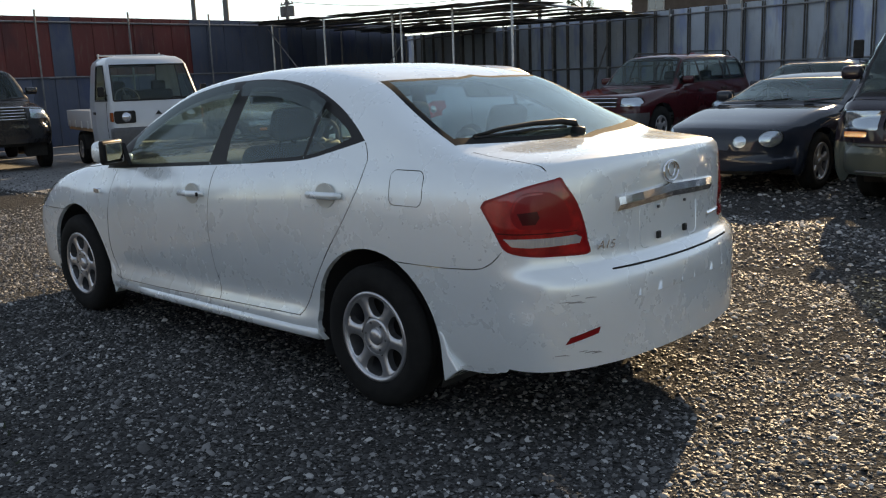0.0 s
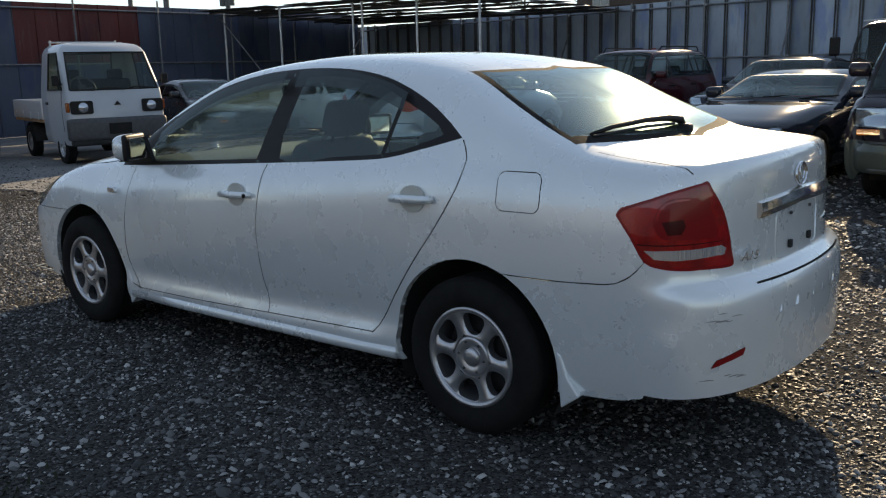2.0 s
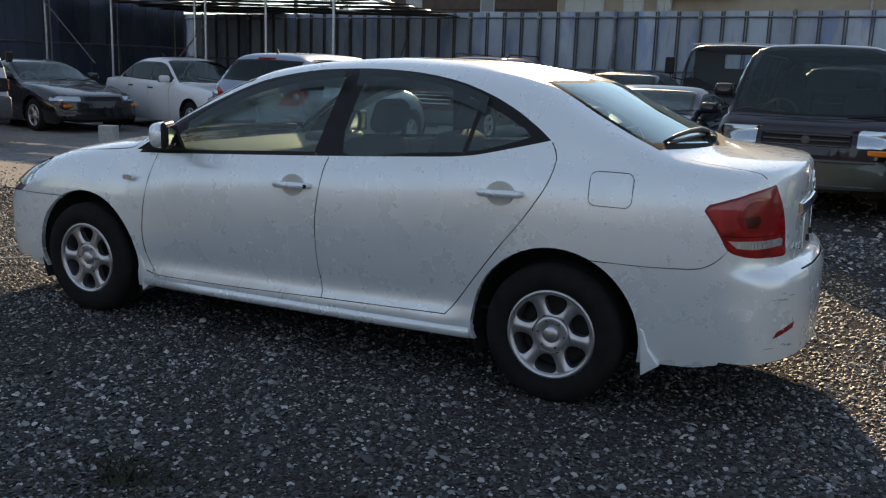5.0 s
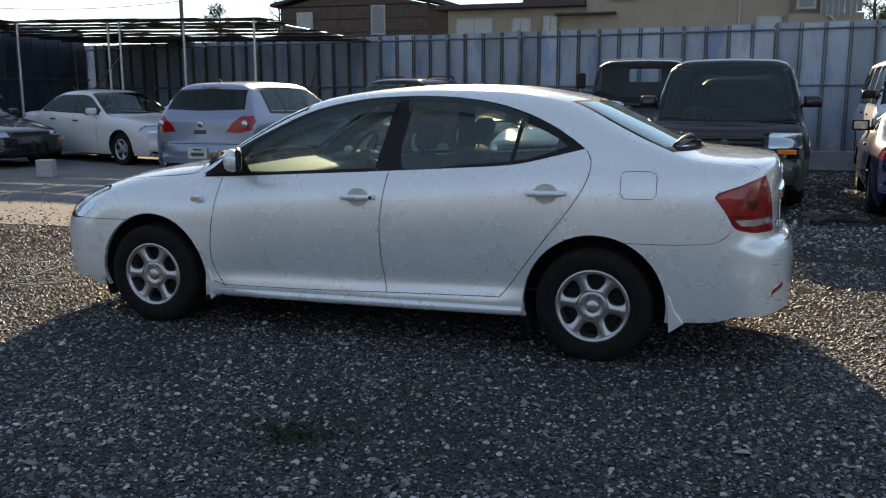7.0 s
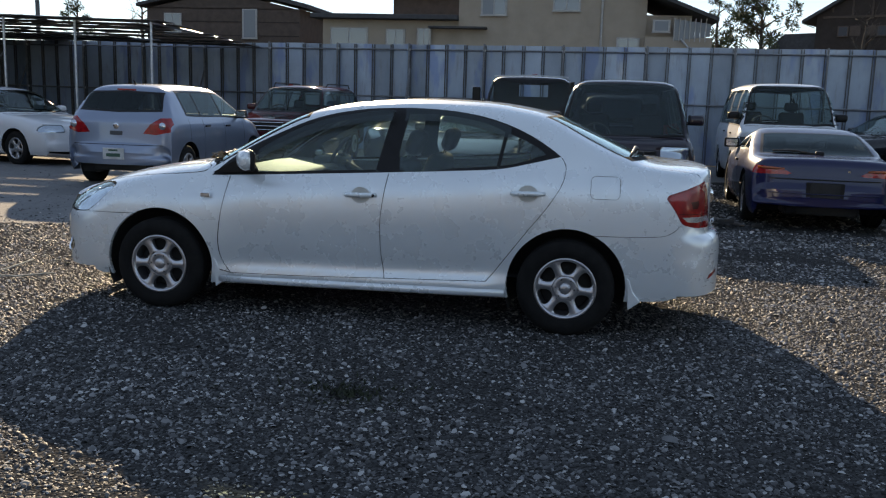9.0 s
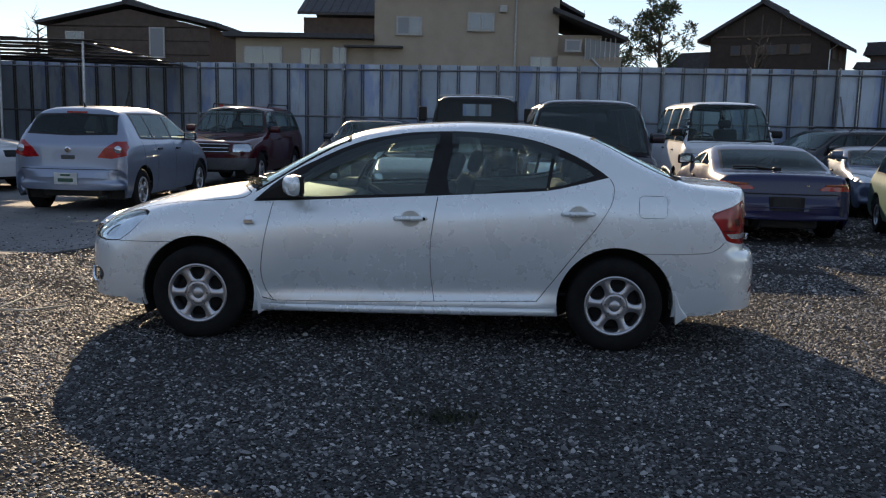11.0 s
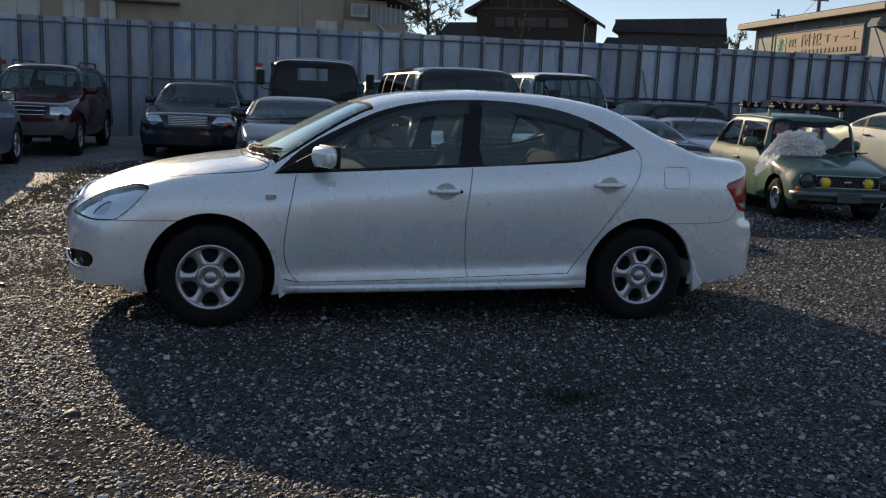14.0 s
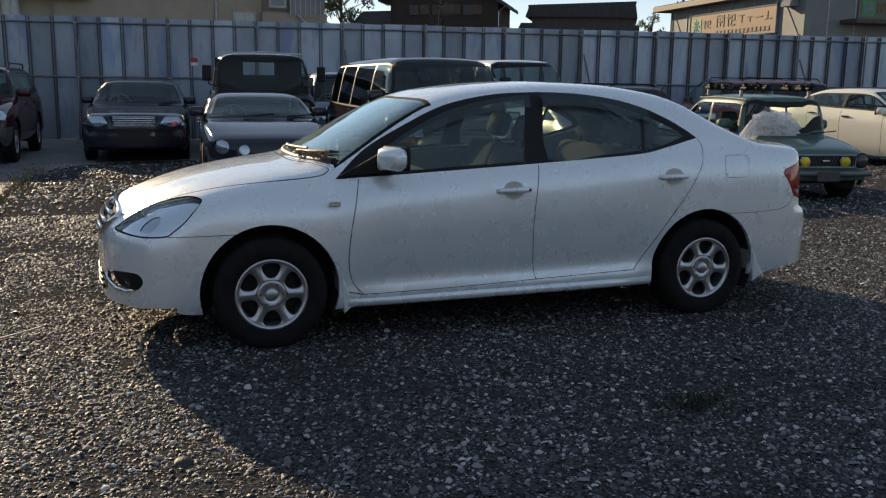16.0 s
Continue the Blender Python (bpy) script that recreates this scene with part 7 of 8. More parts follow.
flats = thing("apartment_house", pose(0, 0, 0), "beige two-storey stucco house with a lower wing", "house")
part("wall", box(-0.78, 45, 3.85, 9.44, 10, 7.7), STUCCO, flats)
part("roof", box(-0.78, 45, 7.78, 9.9, 10.6, 0.22, 0.03), TILE, flats)
part("annex_wall", box(-9.15, 45, 2.7, 7.3, 9.6, 5.4), STUCCO, flats)
part("annex_roof", box(-9.4, 44.9, 5.5, 7.8, 10.8, 0.24, 0.03), TILE, flats)
part("corner_pipe", tube([(1.75, 39.93, 0), (1.75, 39.93, 7.6)], 0.06, 8), FRAME, flats)
part("wing_wall", box(5.5, 43, 2.35, 3.2, 7.0, 4.7), STUCCO, flats)
part("wing_upper", box(5.0, 43.3, 5.2, 2.3, 6.2, 1.2), STUCCO, flats)
part("wing_roof", prism([(3.6, 6.85), (7.3, 5.45), (7.3, 5.62), (3.6, 7.05)], 38.9, 47, axis=1), TILE, flats)
part("upper_eave", prism([(3.9, 7.45), (5.3, 6.75), (5.3, 6.9), (3.9, 7.62)], 40.5, 46, axis=1), TILE, flats)
for x0, x1, z0, z1, p in ((-4.3, -3.1, 5.72, 6.5, PALEPANE), (-0.65, 0.6, 5.98, 6.75, PANE), (2.6, 3.6, 3.7, 4.6, PANE), (-9.3, -8.4, 3.7, 4.85, PANE), (-12.3, -10.4, 3.6, 4.9, PANE), (-7.6, -7.0, 3.6, 4.9, PANE)):
    window(flats, x0, x1, z0, z1, 40.0 if x0 > -8.5 else 40.2, p)
part("hood", box(-5.5, 39.7, 5.0, 3.0, 0.6, 0.10, 0.02), TILE, flats)
part("vent_hood", box(1.1, 39.85, 7.0, 0.4, 0.3, 0.35, 0.05), FRAME, flats)
for i in range(7):
    a = 5.25 + 0.25 * i
    part("veranda_post", box(a + 0.02, 39.45, 5.05, 0.05, 0.06, 1.1), FRAME, flats)
    part("pane", box(a + 0.145, 39.48, 5.05, 0.19, 0.02, 1.0 - 0.06 * i), PALEPANE, flats)
window(flats, 4.3, 5.0, 5.0, 5.45, 39.5, PALEPANE, False)
part("drain_pipe", tube([(5.6, 39.4, 4.6), (6.1, 39.4, 4.1), (6.1, 39.4, 0)], 0.06, 8), STEEL, flats)
part("aerial", tube([(5.6, 44, 6.4), (5.6, 44, 7.5)], 0.02, 5), STEEL, flats)

house = thing("brown_house", pose(0, 0, 0), "dark brown boarded house with a tiled roof", "house")
part("wall", box(-20.9, 50, 3.2, 9.8, 8, 6.4), BROWN, house)
part("gable_wall", prism([(-25.8, 6.35), (-16.0, 6.35), (-20.9, 7.4)], 46.0, 53.9, axis=1), BROWN, house)
gable_roof(house, -25.8, -16.0, 46.2, 54, 6.55, 7.65, 0.55, TILE, "y")
for z in (1.6, 2.4, 3.2, 4.0, 4.8, 5.6):
    part("board_joint", box(-20.9, 45.985, z, 9.7, 0.03, 0.05), DARKWOOD, house)
window(house, -19.55, -18.75, 4.7, 6.3, 46.0, PALEPANE, False)
window(house, -24.6, -23.6, 4.9, 6.0, 46.0)

far_house = thing("tiled_house", pose(0, 0, 0), "far house with dark tiled roof over the flat annex", "house")
part("wall", box(-9.2, 58, 4.0, 6.0, 7, 8.0), BROWN, far_house)
gable_roof(far_house, -12.0, -6.4, 54.4, 61.5, 8.35, 9.9, 0.5, TILE)

barn = thing("gabled_house", pose(19.0, 70.8, 0, 0, 0, -30), "dark timber house with a wide gable and grey tiles", "house")
part("wall", box(4.7, 4.0, 4.1, 9.4, 8.0, 8.2), DARKWOOD, barn)
part("gable_wall", prism([(0, 8.15), (9.4, 8.15), (9.4, 8.2), (4.3, 11.0), (4.0, 11.0), (0, 8.75)], 0, 8.0, axis=1), DARKWOOD, barn)
for x0, z0, x1, z1 in ((-1.0, 8.2, 4.15, 11.2), (10.1, 7.75, 4.15, 11.2)):
    slope = part("roof_slope", prism([(x0, z0), (x1, z1), (x1, z1 + 0.24), (x0, z0 + 0.24)], -0.5, 8.6, axis=1), TILE, barn)
    for i in range(15):
        part("roof_rib", tube([(x0, -0.3 + 0.6 * i, z0 + 0.26), (x1, -0.3 + 0.6 * i, z1 + 0.26)], 0.05, 5), TILE, slope)
part("ridge_tile", tube([(4.15, -0.6, 11.5), (4.15, 8.7, 11.5)], 0.17, 8), TILE, barn)
for x in (2.1, 4.95, 6.8):
    window(barn, x - 0.34, x + 0.34, 7.2, 7.85, 0.0, DULLPANE, False, BROWN)
for x in (3.0, 4.1, 5.75, 7.6):
    part("shutter", box(x, -0.04, 7.55, 0.8, 0.06, 0.8, 0.01), BROWN, barn)
for x in (1.2, 2.7, 4.15, 5.6, 7.1):
    part("stud", box(x, -0.05, 9.4, 0.12, 0.08, 1.9 - 0.4 * abs(x - 4.15)), BROWN, barn)
part("tie_beam", box(4.2, -0.05, 8.65, 7.4, 0.1, 0.16), BROWN, barn)
for y in (1.6, 4.6):
    part("side_frame", box(9.43, y, 7.3, 0.06, 1.3, 0.9, 0.01), BROWN, barn)
part("gutter", tube([(-0.95, -0.45, 8.2), (-0.1, -0.1, 7.85)], 0.04, 6), STEEL, barn)
part("gutter", tube([(10.0, -0.45, 7.75), (9.45, -0.1, 7.4), (9.45, -0.1, 4.0)], 0.04, 6), STEEL, barn)
part("lean_to_wall", box(-1.9, 5.0, 3.0, 3.6, 7, 6.0), DARKWOOD, barn)
part("lean_to_roof", prism([(-4.2, 5.95), (-2.6, 7.45), (-0.05, 7.5), (-0.05, 5.95)], 0.4, 8.0, axis=1), TILE, barn)

shed2 = thing("flat_roofed_house", pose(30.65, 68.0, 0, 0, 0, -30), "long dark building with a low tiled roof", "house")
part("wall", box(4.85, 4.4, 3.7, 8.9, 8.2, 7.4), BROWN, shed2)
part("roof", prism([(-0.15, 7.2), (9.5, 7.1), (9.3, 8.3), (0.15, 8.05)], -0.1, 8.9, axis=1), TILE, shed2)
for i in range(32):
    part("roof_rib", tube([(0.15 + 0.29 * i, -0.14, 7.2), (0.15 + 0.29 * i, -0.10, 8.05 + 0.008 * i)], 0.04, 5), TILE, shed2)
part("ridge_tile", tube([(0.1, 0, 8.1), (9.35, 0, 8.36)], 0.12, 8), TILE, shed2)
part("lower_roof", prism([(-0.75, 6.1), (9.7, 6.0), (9.7, 6.45), (-0.45, 6.65)], -0.6, 1.2, axis=1), TILE, shed2)

# the warehouse: its long wall with the sign runs back from the near corner
farm = thing("warehouse", pose(26.62, 39.83, 0, 0, 0, -96.94), "pale metal-clad warehouse with orange and olive sign boards", "warehouse")
BROWN_EDGE = simple("roof_edge_brown", (0.10, 0.078, 0.06), 0.6)
part("wall", box(7.4, 6.0, 2.75, 12.5, 12.0, 5.5), PALEWALL, farm)
part("roof", box(6.85, 6.0, 5.63, 14.0, 13.2, 0.27, 0.02), BROWN_EDGE, farm)
part("roof_cap", box(6.85, 6.0, 5.79, 13.9, 13.1, 0.06, 0.01), TILE, farm)
for x in (3.0, 5.4, 7.6, 9.65, 11.55):
    part("seam", box(x, -0.02, 2.75, 0.06, 0.05, 5.5), FRAME, farm)
for x0, x1 in ((1.5, 3.0), (12.0, 13.5)):
    part("wind_brace", tube([(x0, -0.02, 5.3), (x1, -0.02, 3.4)], 0.02, 5), FRAME, farm)
for y in (1.1, 2.4, 4.4, 6.4):
    part("seam", box(13.66, y, 2.75, 0.05, 0.06, 5.5), FRAME, farm)
part("downpipe", tube([(1.2, -0.06, 5.4), (1.2, -0.06, 0.2)], 0.045, 6), STEEL, farm)
vent = part("vent_box", prism([(-0.02, 4.86), (-0.42, 4.86), (-0.42, 5.0), (-0.25, 5.26), (-0.02, 5.26)], 12.45, 13.15, axis=0), PALEPANE, farm)
part("vent_mouth", box(12.8, -0.22, 4.855, 0.6, 0.32, 0.02), UNDER, vent)
ORANGE = simple("orange_board", (0.13, 0.06, 0.026), 0.6, 0, 0.15, 2)
SIGN_INK = simple("sign_ink", (0.03, 0.025, 0.02), 0.6)
SIGN_GREEN = simple("sign_green", (0.02, 0.22, 0.09), 0.5)


def glyph(parent, face, x, z, w2, h2, strokes, ink):
    """One unreadable mark: level and upright bars inside its square."""
    for kind, a, b, c2 in strokes:
        bar = (x + (b + c2 - 1) / 2 * w2, z + (a - 0.5) * h2, (c2 - b) * w2, 0.10 * h2) if kind == "h" else (x + (a - 0.5) * w2, z + (b + c2 - 1) / 2 * h2, 0.09 * w2, (c2 - b) * h2)
        part("sign_bar", face(*bar), ink, parent)


def long_face(x, z, w2, h2):
    return box(x, -0.125, z, w2, 0.02, h2)


def end_face(x, z, w2, h2):
    return box(13.755, x, z, 0.02, w2, h2)


MARKS = ([("v", 0.1, 0, 1), ("v", 0.9, 0, 1), ("h", 0.95, 0.1, 0.4), ("h", 0.95, 0.6, 0.9), ("h", 0.75, 0.1, 0.9), ("h", 0.45, 0.25, 0.75), ("v", 0.5, 0.1, 0.6)],
         [("v", 0.22, 0, 1), ("h", 0.7, 0, 0.42), ("v", 0.58, 0.05, 0.95), ("h", 0.9, 0.58, 0.95), ("h", 0.5, 0.58, 0.95), ("v", 0.92, 0.5, 0.9), ("h", 0.1, 0.5, 1)],
         [("h", 0.85, 0.1, 0.9), ("v", 0.6, 0.1, 0.85)], [("h", 0.6, 0.2, 0.8), ("v", 0.55, 0.1, 0.6)], [("h", 0.5, 0.05, 0.95)], [("v", 0.4, 0.2, 0.95), ("h", 0.2, 0.1, 0.9)])
sign = part("sign_board", box(7.65, -0.07, 4.45, 8.1, 0.08, 1.22), ORANGE, farm)
for z in (3.84, 5.06):
    part("sign_border", box(7.65, -0.08, z, 8.16, 0.12, 0.05), PALEPANE, sign)
for x in (3.6, 11.7):
    part("sign_border", box(x, -0.08, 4.45, 0.05, 0.12, 1.22), PALEPANE, sign)
part("sign_emblem", box(4.3, -0.12, 4.48, 1.0, 0.02, 0.72), SIGN_GREEN, sign)
for i in range(4):
    part("emblem_ray", box(0, 0, 0, 0.72, 0.02, 0.07, 0, Matrix.Translation((4.3, -0.14, 4.48)) @ Matrix.Rotation(math.pi * i / 4, 4, "Y")), PALEPANE, sign)
glyph(sign, long_face, 5.4, 4.55, 0.8, 0.40, MARKS[1], SIGN_INK)
for i, x in enumerate((6.75, 7.75, 8.7, 9.45, 10.25, 11.05)):
    glyph(sign, long_face, x, 4.62, 0.85 if i < 2 else 0.7, 0.58 if i < 2 else 0.46, MARKS[i], SIGN_INK)
for i in range(14):
    part("sign_bar", long_face(6.4 + 0.36 * i, 4.06, 0.24, 0.20), SIGN_INK, sign)
sign2 = part("sign_board", box(13.70, 4.6, 4.80, 0.08, 4.2, 0.85), simple("olive_board", (0.12, 0.12, 0.08), 0.6), farm)
part("sign_emblem", end_face(2.95, 4.8, 0.62, 0.66), SIGN_GREEN, sign2)
for i in range(4):
    part("emblem_ray", box(0, 0, 0, 0.02, 0.5, 0.06, 0, Matrix.Translation((13.775, 2.95, 4.8)) @ Matrix.Rotation(math.pi * i / 4, 4, "X")), PALEPANE, sign2)
for i, x in enumerate((3.6, 4.2, 4.8, 5.4, 6.0)):
    glyph(sign2, end_face, x, 4.8, 0.5, 0.45, MARKS[i], ORANGE)
part("awning", box(14.2, 4.9, 4.2, 1.1, 6.4, 0.2, 0.03), simple("awning_dark", (0.05, 0.045, 0.04), 0.6), farm)


# ---- trees ----
LEAF = Mat("pine_needles", (0.035, 0.055, 0.028), 0.7)
LEAF.base(LEAF.ramp(LEAF.noise(1.2, 4), [(0.3, (0.022, 0.036, 0.018)), (0.7, (0.065, 0.085, 0.04))]))
BARK = simple("bark", (0.06, 0.045, 0.035), 0.9, 0, 0.3, 6)


def tree(name, at, height, spread, seed, clumps, label, bare=False, low=0.35):
    r = random.Random(seed)
    t = thing(name, pose(*at), label, "tree")
    bm = tube([(0, 0, 0), (0.1, 0, height * 0.4), (-0.1, 0.1, height * 0.75), (0, 0, height * 0.97)], [0.26, 0.19, 0.11, 0.03], 8)
    vs, fs = [], []
    for i in range(clumps):
        z = height * (low + (1 - low) * (i + 0.5) / clumps)
        f = (z / height - low) / (1 - low)
        R = spread * (1.0 - 0.75 * f) * r.uniform(0.45, 1.0)
        a = r.uniform(0, 2 * math.pi)
        e = Vector((R * math.cos(a), R * math.sin(a), z + 0.25 * R))
        tube([(0, 0, z - 0.35 * R), tuple(e * 0.55 + Vector((0, 0, z - 0.2 * R)) * 0.45), tuple(e)], [0.07, 0.045, 0.015], 5, bm)
        if bare:
            for j in range(5):
                d = Vector((r.uniform(-1, 1), r.uniform(-1, 1), r.uniform(0.2, 1.3))) * 0.35 * spread
                tube([tuple(e), tuple(e + d)], [0.018, 0.006], 4, bm)
            continue
        for k2 in range(3):
            cc = e + Vector((r.uniform(-0.4, 0.4), r.uniform(-0.4, 0.4), r.uniform(-0.15, 0.3))) * spread * 0.35
            rad = spread * r.uniform(0.09, 0.16)
            for j in range(70):
                d = Vector((r.gauss(0, 1), r.gauss(0, 1), r.gauss(0, 0.8))).normalized()
                p = cc + d * rad * r.uniform(0.3, 1.0)
                q = d.cross(Vector((r.gauss(0, 1), r.gauss(0, 1), r.gauss(0, 1)))).normalized()
                n0 = len(vs)
                l, w2 = rad * r.uniform(0.35, 0.6), rad * 0.13
                vs += [tuple(p - q * w2), tuple(p + q * w2), tuple(p + d * l + Vector((0, 0, 0.1 * l)))]
                fs.append([n0, n0 + 1, n0 + 2])
    part("trunk", bm, BARK, t, smooth=True)
    if fs:
        ob = link_mesh("crown", vs, fs, LEAF.m, t, smooth=False)
        ob["kind"] = "stuff"


tree("pine_tree", (15.6, 75, 0), 11.8, 4.2, 3, 34, "dark pine with open tufted crown behind the fence", low=0.42)
tree("pine_tree", (11.8, 74, 0), 10.4, 2.2, 8, 18, "bushy dark pine beside the beige house", low=0.35)
tree("bare_tree", (19.3, 58, 0), 7.6, 2.2, 5, 16, "leafless shrub in front of the timber house", bare=True, low=0.4)
tree("bare_tree", (-33.5, 60, 0), 8.2, 2.4, 6, 16, "leafless tree beyond the yard", bare=True, low=0.4)
tree("round_tree", (-39, 60, 0), 8.0, 2.2, 9, 16, "dark rounded tree beyond the yard", low=0.45)
tree("round_tree", (31.0, 48, 0), 6.0, 1.8, 12, 12, "small dark tree beside the warehouse", low=0.45)


# ---- poles and wires ----
POLE = simple("pole_concrete", (0.11, 0.11, 0.11), 0.8, 0, 0.2, 5)


def pole(x, y, h, arms, label, gear=False):
    t = thing("utility_pole", pose(x, y, 0), label, "pole", "poles along the road")
    part("shaft", tube([(0, 0, 0), (0, 0, h)], [0.17, 0.12], 10), POLE, t)
    for z in arms:
        a = part("cross_arm", box(0, 0, z, 1.5, 0.09, 0.09), POLE, t)
        for d in (-0.65, -0.25, 0.25, 0.65):
            part("insulator", lathe([(0.05, 0), (0.06, 0.06), (0.03, 0.14)], 8, m=Matrix.Translation((d, 0, z + 0.04)) @ Matrix.Rotation(math.pi / 2, 4, "X")), PALEPANE, a)
    if gear:
        for d in (-0.45, 0.45):
            part("transformer", lathe([(0.001, 0), (0.26, 0), (0.26, 0.75), (0.001, 0.8)], 14, m=Matrix.Translation((d, 0, arms[0] - 0.9)) @ Matrix.Rotation(math.pi / 2, 4, "X")), POLE, t)


def seen_from(az, d, ex=4.02, ey=-3.19):
    return ex + d * math.sin(radians(az)), ey + d * math.cos(radians(az))


P1, P2, P3 = seen_from(-58.2, 62), seen_from(-56.3, 50), seen_from(-52.6, 70)
P4 = seen_from(-34.4, 66, 2.03, -5.29)
pole(*P1, 11, (10.3,), "grey concrete utility pole with one cross arm")
pole(*P2, 11, (10.4,), "grey concrete utility pole with one cross arm")
pole(*P3, 8.0, (7.2,), "utility pole carrying two transformers", True)
pole(*P4, 11, (10.2, 9.4), "grey concrete utility pole with two cross arms")
pole(49.1, 72, 10.5, (9.9, 9.4), "utility pole with two cross arms behind the roofs")
pole(39.4, 52, 11.5, (9.0, 10.6), "thin utility pole beside the warehouse")
for i, (a, b, z) in enumerate(((P1, P4, 10.1), (P2, P4, 9.6), (P1, P4, 9.1), (P3, P4, 7.4), ((39.4, 52), (62, 60), 10.6), ((39.4, 52), (49.1, 72), 9.3))):
    pts = [(a[0] + (b[0] - a[0]) * f, a[1] + (b[1] - a[1]) * f, z - 4 * 0.7 * f * (1 - f)) for f in np.linspace(0, 1, 13)]
    tagged(part("cable", tube(pts, 0.018, 4), BLACK_TRIM), "thin black overhead cable between poles", "cable", "overhead cables")

ss = next(o for o in scene.objects if o.name == "small_saloon")
part("aerial", tube([(-0.82, 0.55, 0.93), (-0.62, 0.20, 1.24), (-0.52, 0.04, 1.42)], [0.006, 0.012, 0.012], 6), BLACK_TRIM, ss)

DRY = simple("dry_grass", (0.20, 0.15, 0.07), 0.95, 0, 0.4, 20)
bm = bmesh.new()
for i in range(900):
    y = rnd.uniform(3.2, 9.6)
    x = -3.55 + rnd.gauss(0, 0.09) + 0.05 * math.sin(3 * y)
    h, b = rnd.uniform(0.02, 0.07), rnd.uniform(0, 6.28)
    e = Vector((math.cos(b), math.sin(b), 0)) * 0.012
    bm.faces.new([bm.verts.new(Vector((x, y, 0.004)) - e), bm.verts.new(Vector((x, y, 0.004)) + e), bm.verts.new(Vector((x + rnd.uniform(-0.06, 0.06), y + rnd.uniform(-0.06, 0.06), h)))])
tagged(part("dry_grass", bm, DRY), "thin line of dry grass along the concrete edge", "grass", kind="stuff")


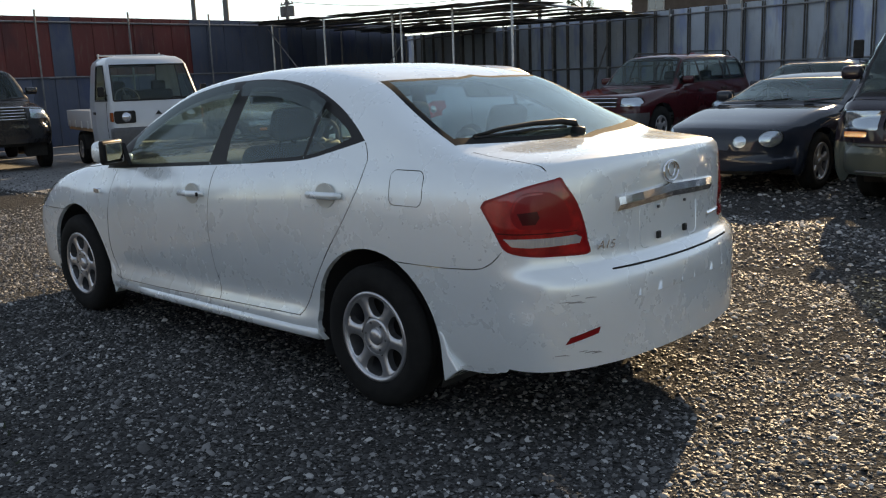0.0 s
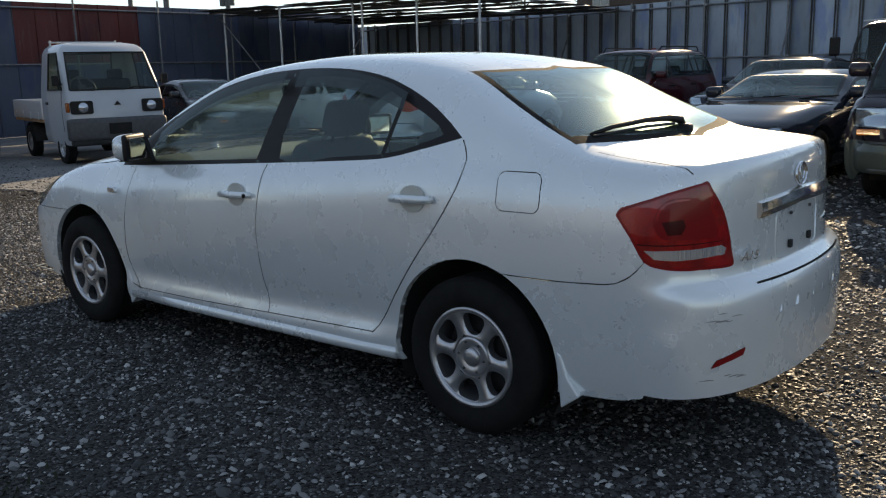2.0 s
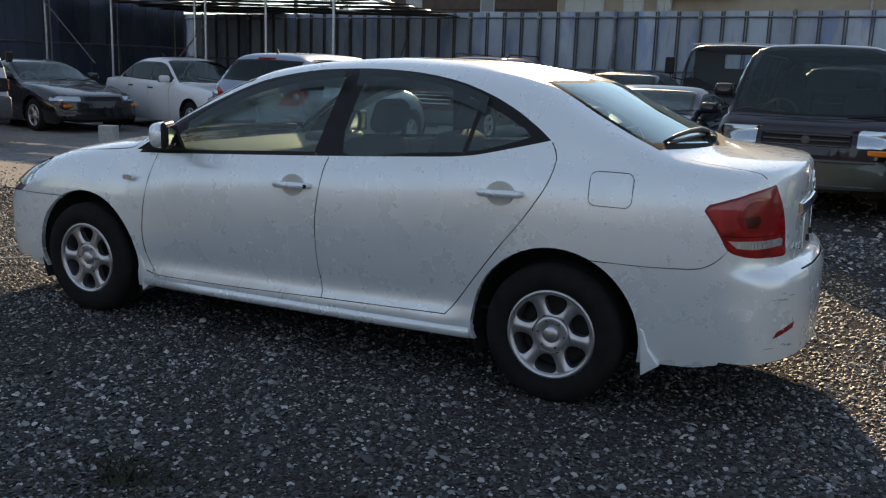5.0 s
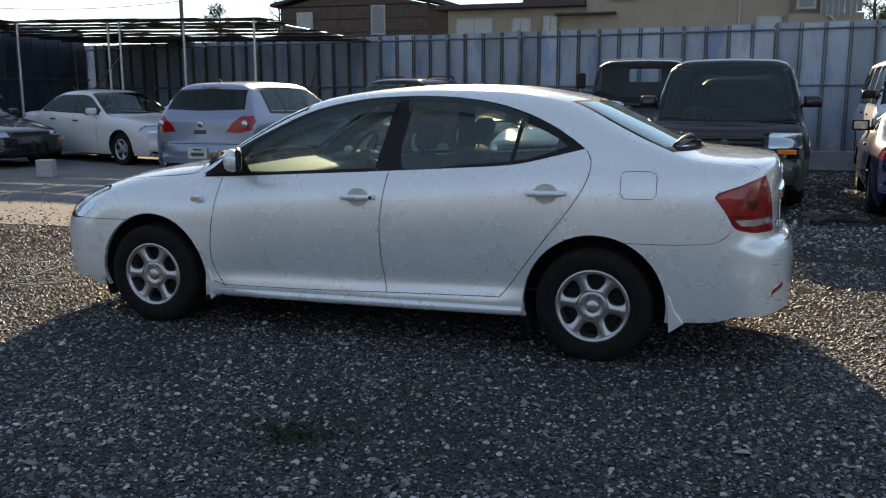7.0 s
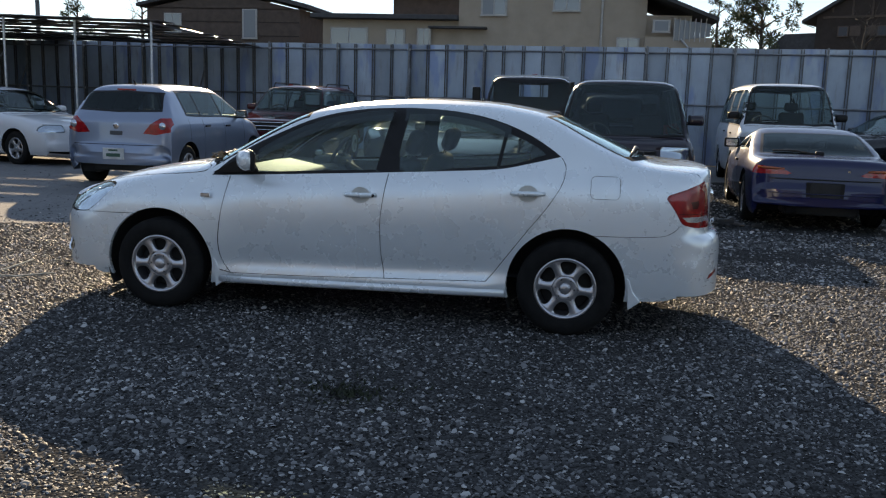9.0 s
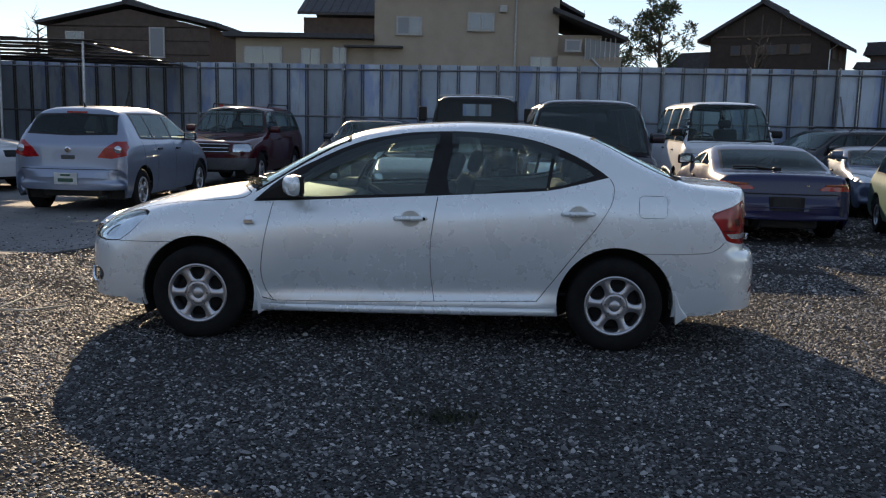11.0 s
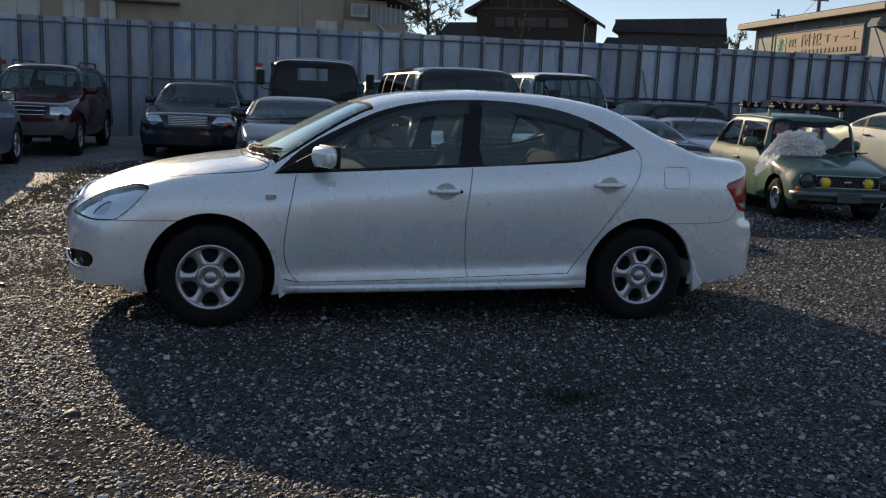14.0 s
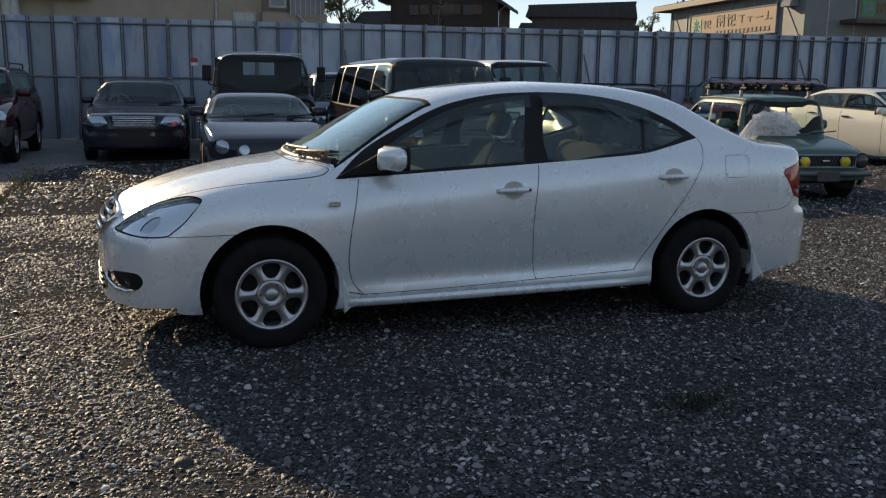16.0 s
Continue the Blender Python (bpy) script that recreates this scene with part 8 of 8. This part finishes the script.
# ---- loose stones over the gravel ----
def stones(name, count, area, size, seed, mat, label, everywhere=False, small=False):
    """Angular chips, one joined mesh."""
    r = np.random.RandomState(seed)
    x0, x1, y0, y1 = area
    ring = [(math.cos(b), math.sin(b), -0.15 + 0.12 * (j % 2)) for j, b in enumerate(np.arange(6) * math.pi / 3)]
    base = np.array(ring + [(0.52, 0.08, 0.62), (-0.30, 0.45, 0.66), (-0.24, -0.48, 0.60)])
    tri = np.array([(0, 1, 6), (1, 7, 6), (1, 2, 7), (2, 3, 7), (3, 8, 7), (3, 4, 8), (4, 5, 8), (5, 6, 8), (5, 0, 6), (6, 7, 8)])
    if small:
        base = np.array([(1, 0, -0.2), (0.3, 0.9, 0), (-0.7, 0.6, -0.1), (-0.9, -0.5, 0.05), (0.1, -1, -0.1), (0.15, 0.05, 0.68)])
        tri = np.array([(0, 1, 5), (1, 2, 5), (2, 3, 5), (3, 4, 5), (4, 0, 5)])
    nv = len(base)
    p = np.stack([r.uniform(x0, x1, count), r.uniform(y0, y1, count)], 1)
    keep = ~((p[:, 0] < -3.5) & (p[:, 1] > 2.3)) & (p[:, 1] < 10.6)
    if everywhere:
        keep = (p[:, 0] < -3.4) & (r.uniform(0, 1, len(p)) < np.maximum(np.exp((p[:, 0] + 3.6) * 1.6), np.exp((2.2 - p[:, 1]) * 1.5)) + 0.02)
    else:                                         # washed-out patches where the packed soil shows
        f1 = np.sin(1.1 * p[:, 0] + 2.3 * p[:, 1] + seed) + np.sin(2.7 * p[:, 0] - 1.3 * p[:, 1]) + np.sin(4.3 * p[:, 1] + 1.7 * p[:, 0]) + 0.7 * np.sin(7.9 * p[:, 0] + 5.1 * p[:, 1])
        keep &= r.uniform(0, 1, len(p)) < np.clip(0.80 + 0.16 * f1, 0.45, 1.0) * np.clip(np.minimum(np.minimum(p[:, 0] - x0, x1 - p[:, 0]), p[:, 1] - y0) / 1.3 + 0.12, 0, 1)
    p = p[keep]
    n = len(p)
    s = size[0] + (size[1] - size[0]) * r.beta(1.3, 3.2, n)
    a = r.uniform(0, 2 * np.pi, n)
    v = base[None] * (1 + r.uniform(-0.24, 0.24, (n, nv, 3)))
    v *= (s[:, None, None] * np.stack([r.uniform(0.75, 1.25, n), r.uniform(0.65, 1.05, n), r.uniform(0.42, 0.85, n)], 1)[:, None, :])
    tilt = r.uniform(-0.5, 0.5, (n, 2))
    z = v[..., 2] + v[..., 0] * tilt[:, :1] + v[..., 1] * tilt[:, 1:]
    x = v[..., 0] * np.cos(a)[:, None] - v[..., 1] * np.sin(a)[:, None] + p[:, :1]
    y = v[..., 0] * np.sin(a)[:, None] + v[..., 1] * np.cos(a)[:, None] + p[:, 1:]
    co = np.stack([x, y, z + s[:, None] * 0.12 + (0.012 if everywhere else 0.0)], -1).reshape(-1, 3)
    f = (tri[None] + nv * np.arange(n)[:, None, None]).reshape(-1)
    me = bpy.data.meshes.new(name)
    me.vertices.add(len(co))
    me.vertices.foreach_set("co", co.ravel())
    me.loops.add(len(f))
    me.loops.foreach_set("vertex_index", f.astype(np.int32))
    me.polygons.add(len(f) // 3)
    me.polygons.foreach_set("loop_start", np.arange(0, len(f), 3, dtype=np.int32))
    me.update(calc_edges=True)
    me.materials.append(mat)
    return tagged(new(name, me), label, "gravel", kind="stuff")


k = Mat("stone_chips", (0.1, 0.1, 0.1), 0.6, 0, Specular_IOR_Level=0.32)
geo = k.t.nodes.new("ShaderNodeNewGeometry")
c = k.ramp(geo.outputs["Random Per Island"], [(0.0, (0.018, 0.0178, 0.0178)), (0.35, (0.040, 0.0393, 0.039)), (0.62, (0.105, 0.103, 0.101)), (0.90, (0.25, 0.246, 0.24)), (1.0, (0.52, 0.505, 0.48))])
k.base(k.mix(k.ramp(k.noise(0.8, 4), [(0.4, 0.0), (0.75, 0.3)]), c, (0.052, 0.048, 0.045)))
r = k.node("MapRange", To_Min=0.48, To_Max=0.75)
k.link(geo.outputs["Random Per Island"], r.inputs["Value"]).rough(r.outputs[0])
k.bump(k.noise(160, 3), 0.003, 0.7)
CHIPS = k.m
stones("gravel", 175000, (-7.2, 7.4, -6.4, 2.4), (0.0062, 0.0235), 1, CHIPS, "crushed grey stone chips covering the yard")
stones("gravel", 210000, (-5.8, 5.8, -6.2, 0.6), (0.0045, 0.0135), 9, CHIPS, "finer crushed stone between the chips", small=True)
stones("gravel", 30000, (-6.6, 6.8, 2.4, 4.5), (0.009, 0.031), 8, CHIPS, "crushed grey stone chips beyond the sedan")
stones("gravel", 30000, (-6, 14, 4.5, 10.8), (0.012, 0.045), 2, CHIPS, "crushed grey stone chips further off")
stones("gravel", 24000, (-12, -3.3, 1.5, 10.6), (0.006, 0.026), 5, CHIPS, "stone chips spilled over the concrete apron", True)
stones("gravel", 26000, (-10, 10, -10, -4.6), (0.010, 0.032), 6, CHIPS, "crushed grey stone chips behind the sedan")
stones("gravel", 18000, (5.6, 12.5, -6.2, 4.5), (0.010, 0.036), 7, CHIPS, "crushed grey stone chips beside the old car")
stones("pebbles", 380, (-7, 7, -6, 5), (0.022, 0.045), 3, CHIPS, "larger loose stones lying on the gravel")
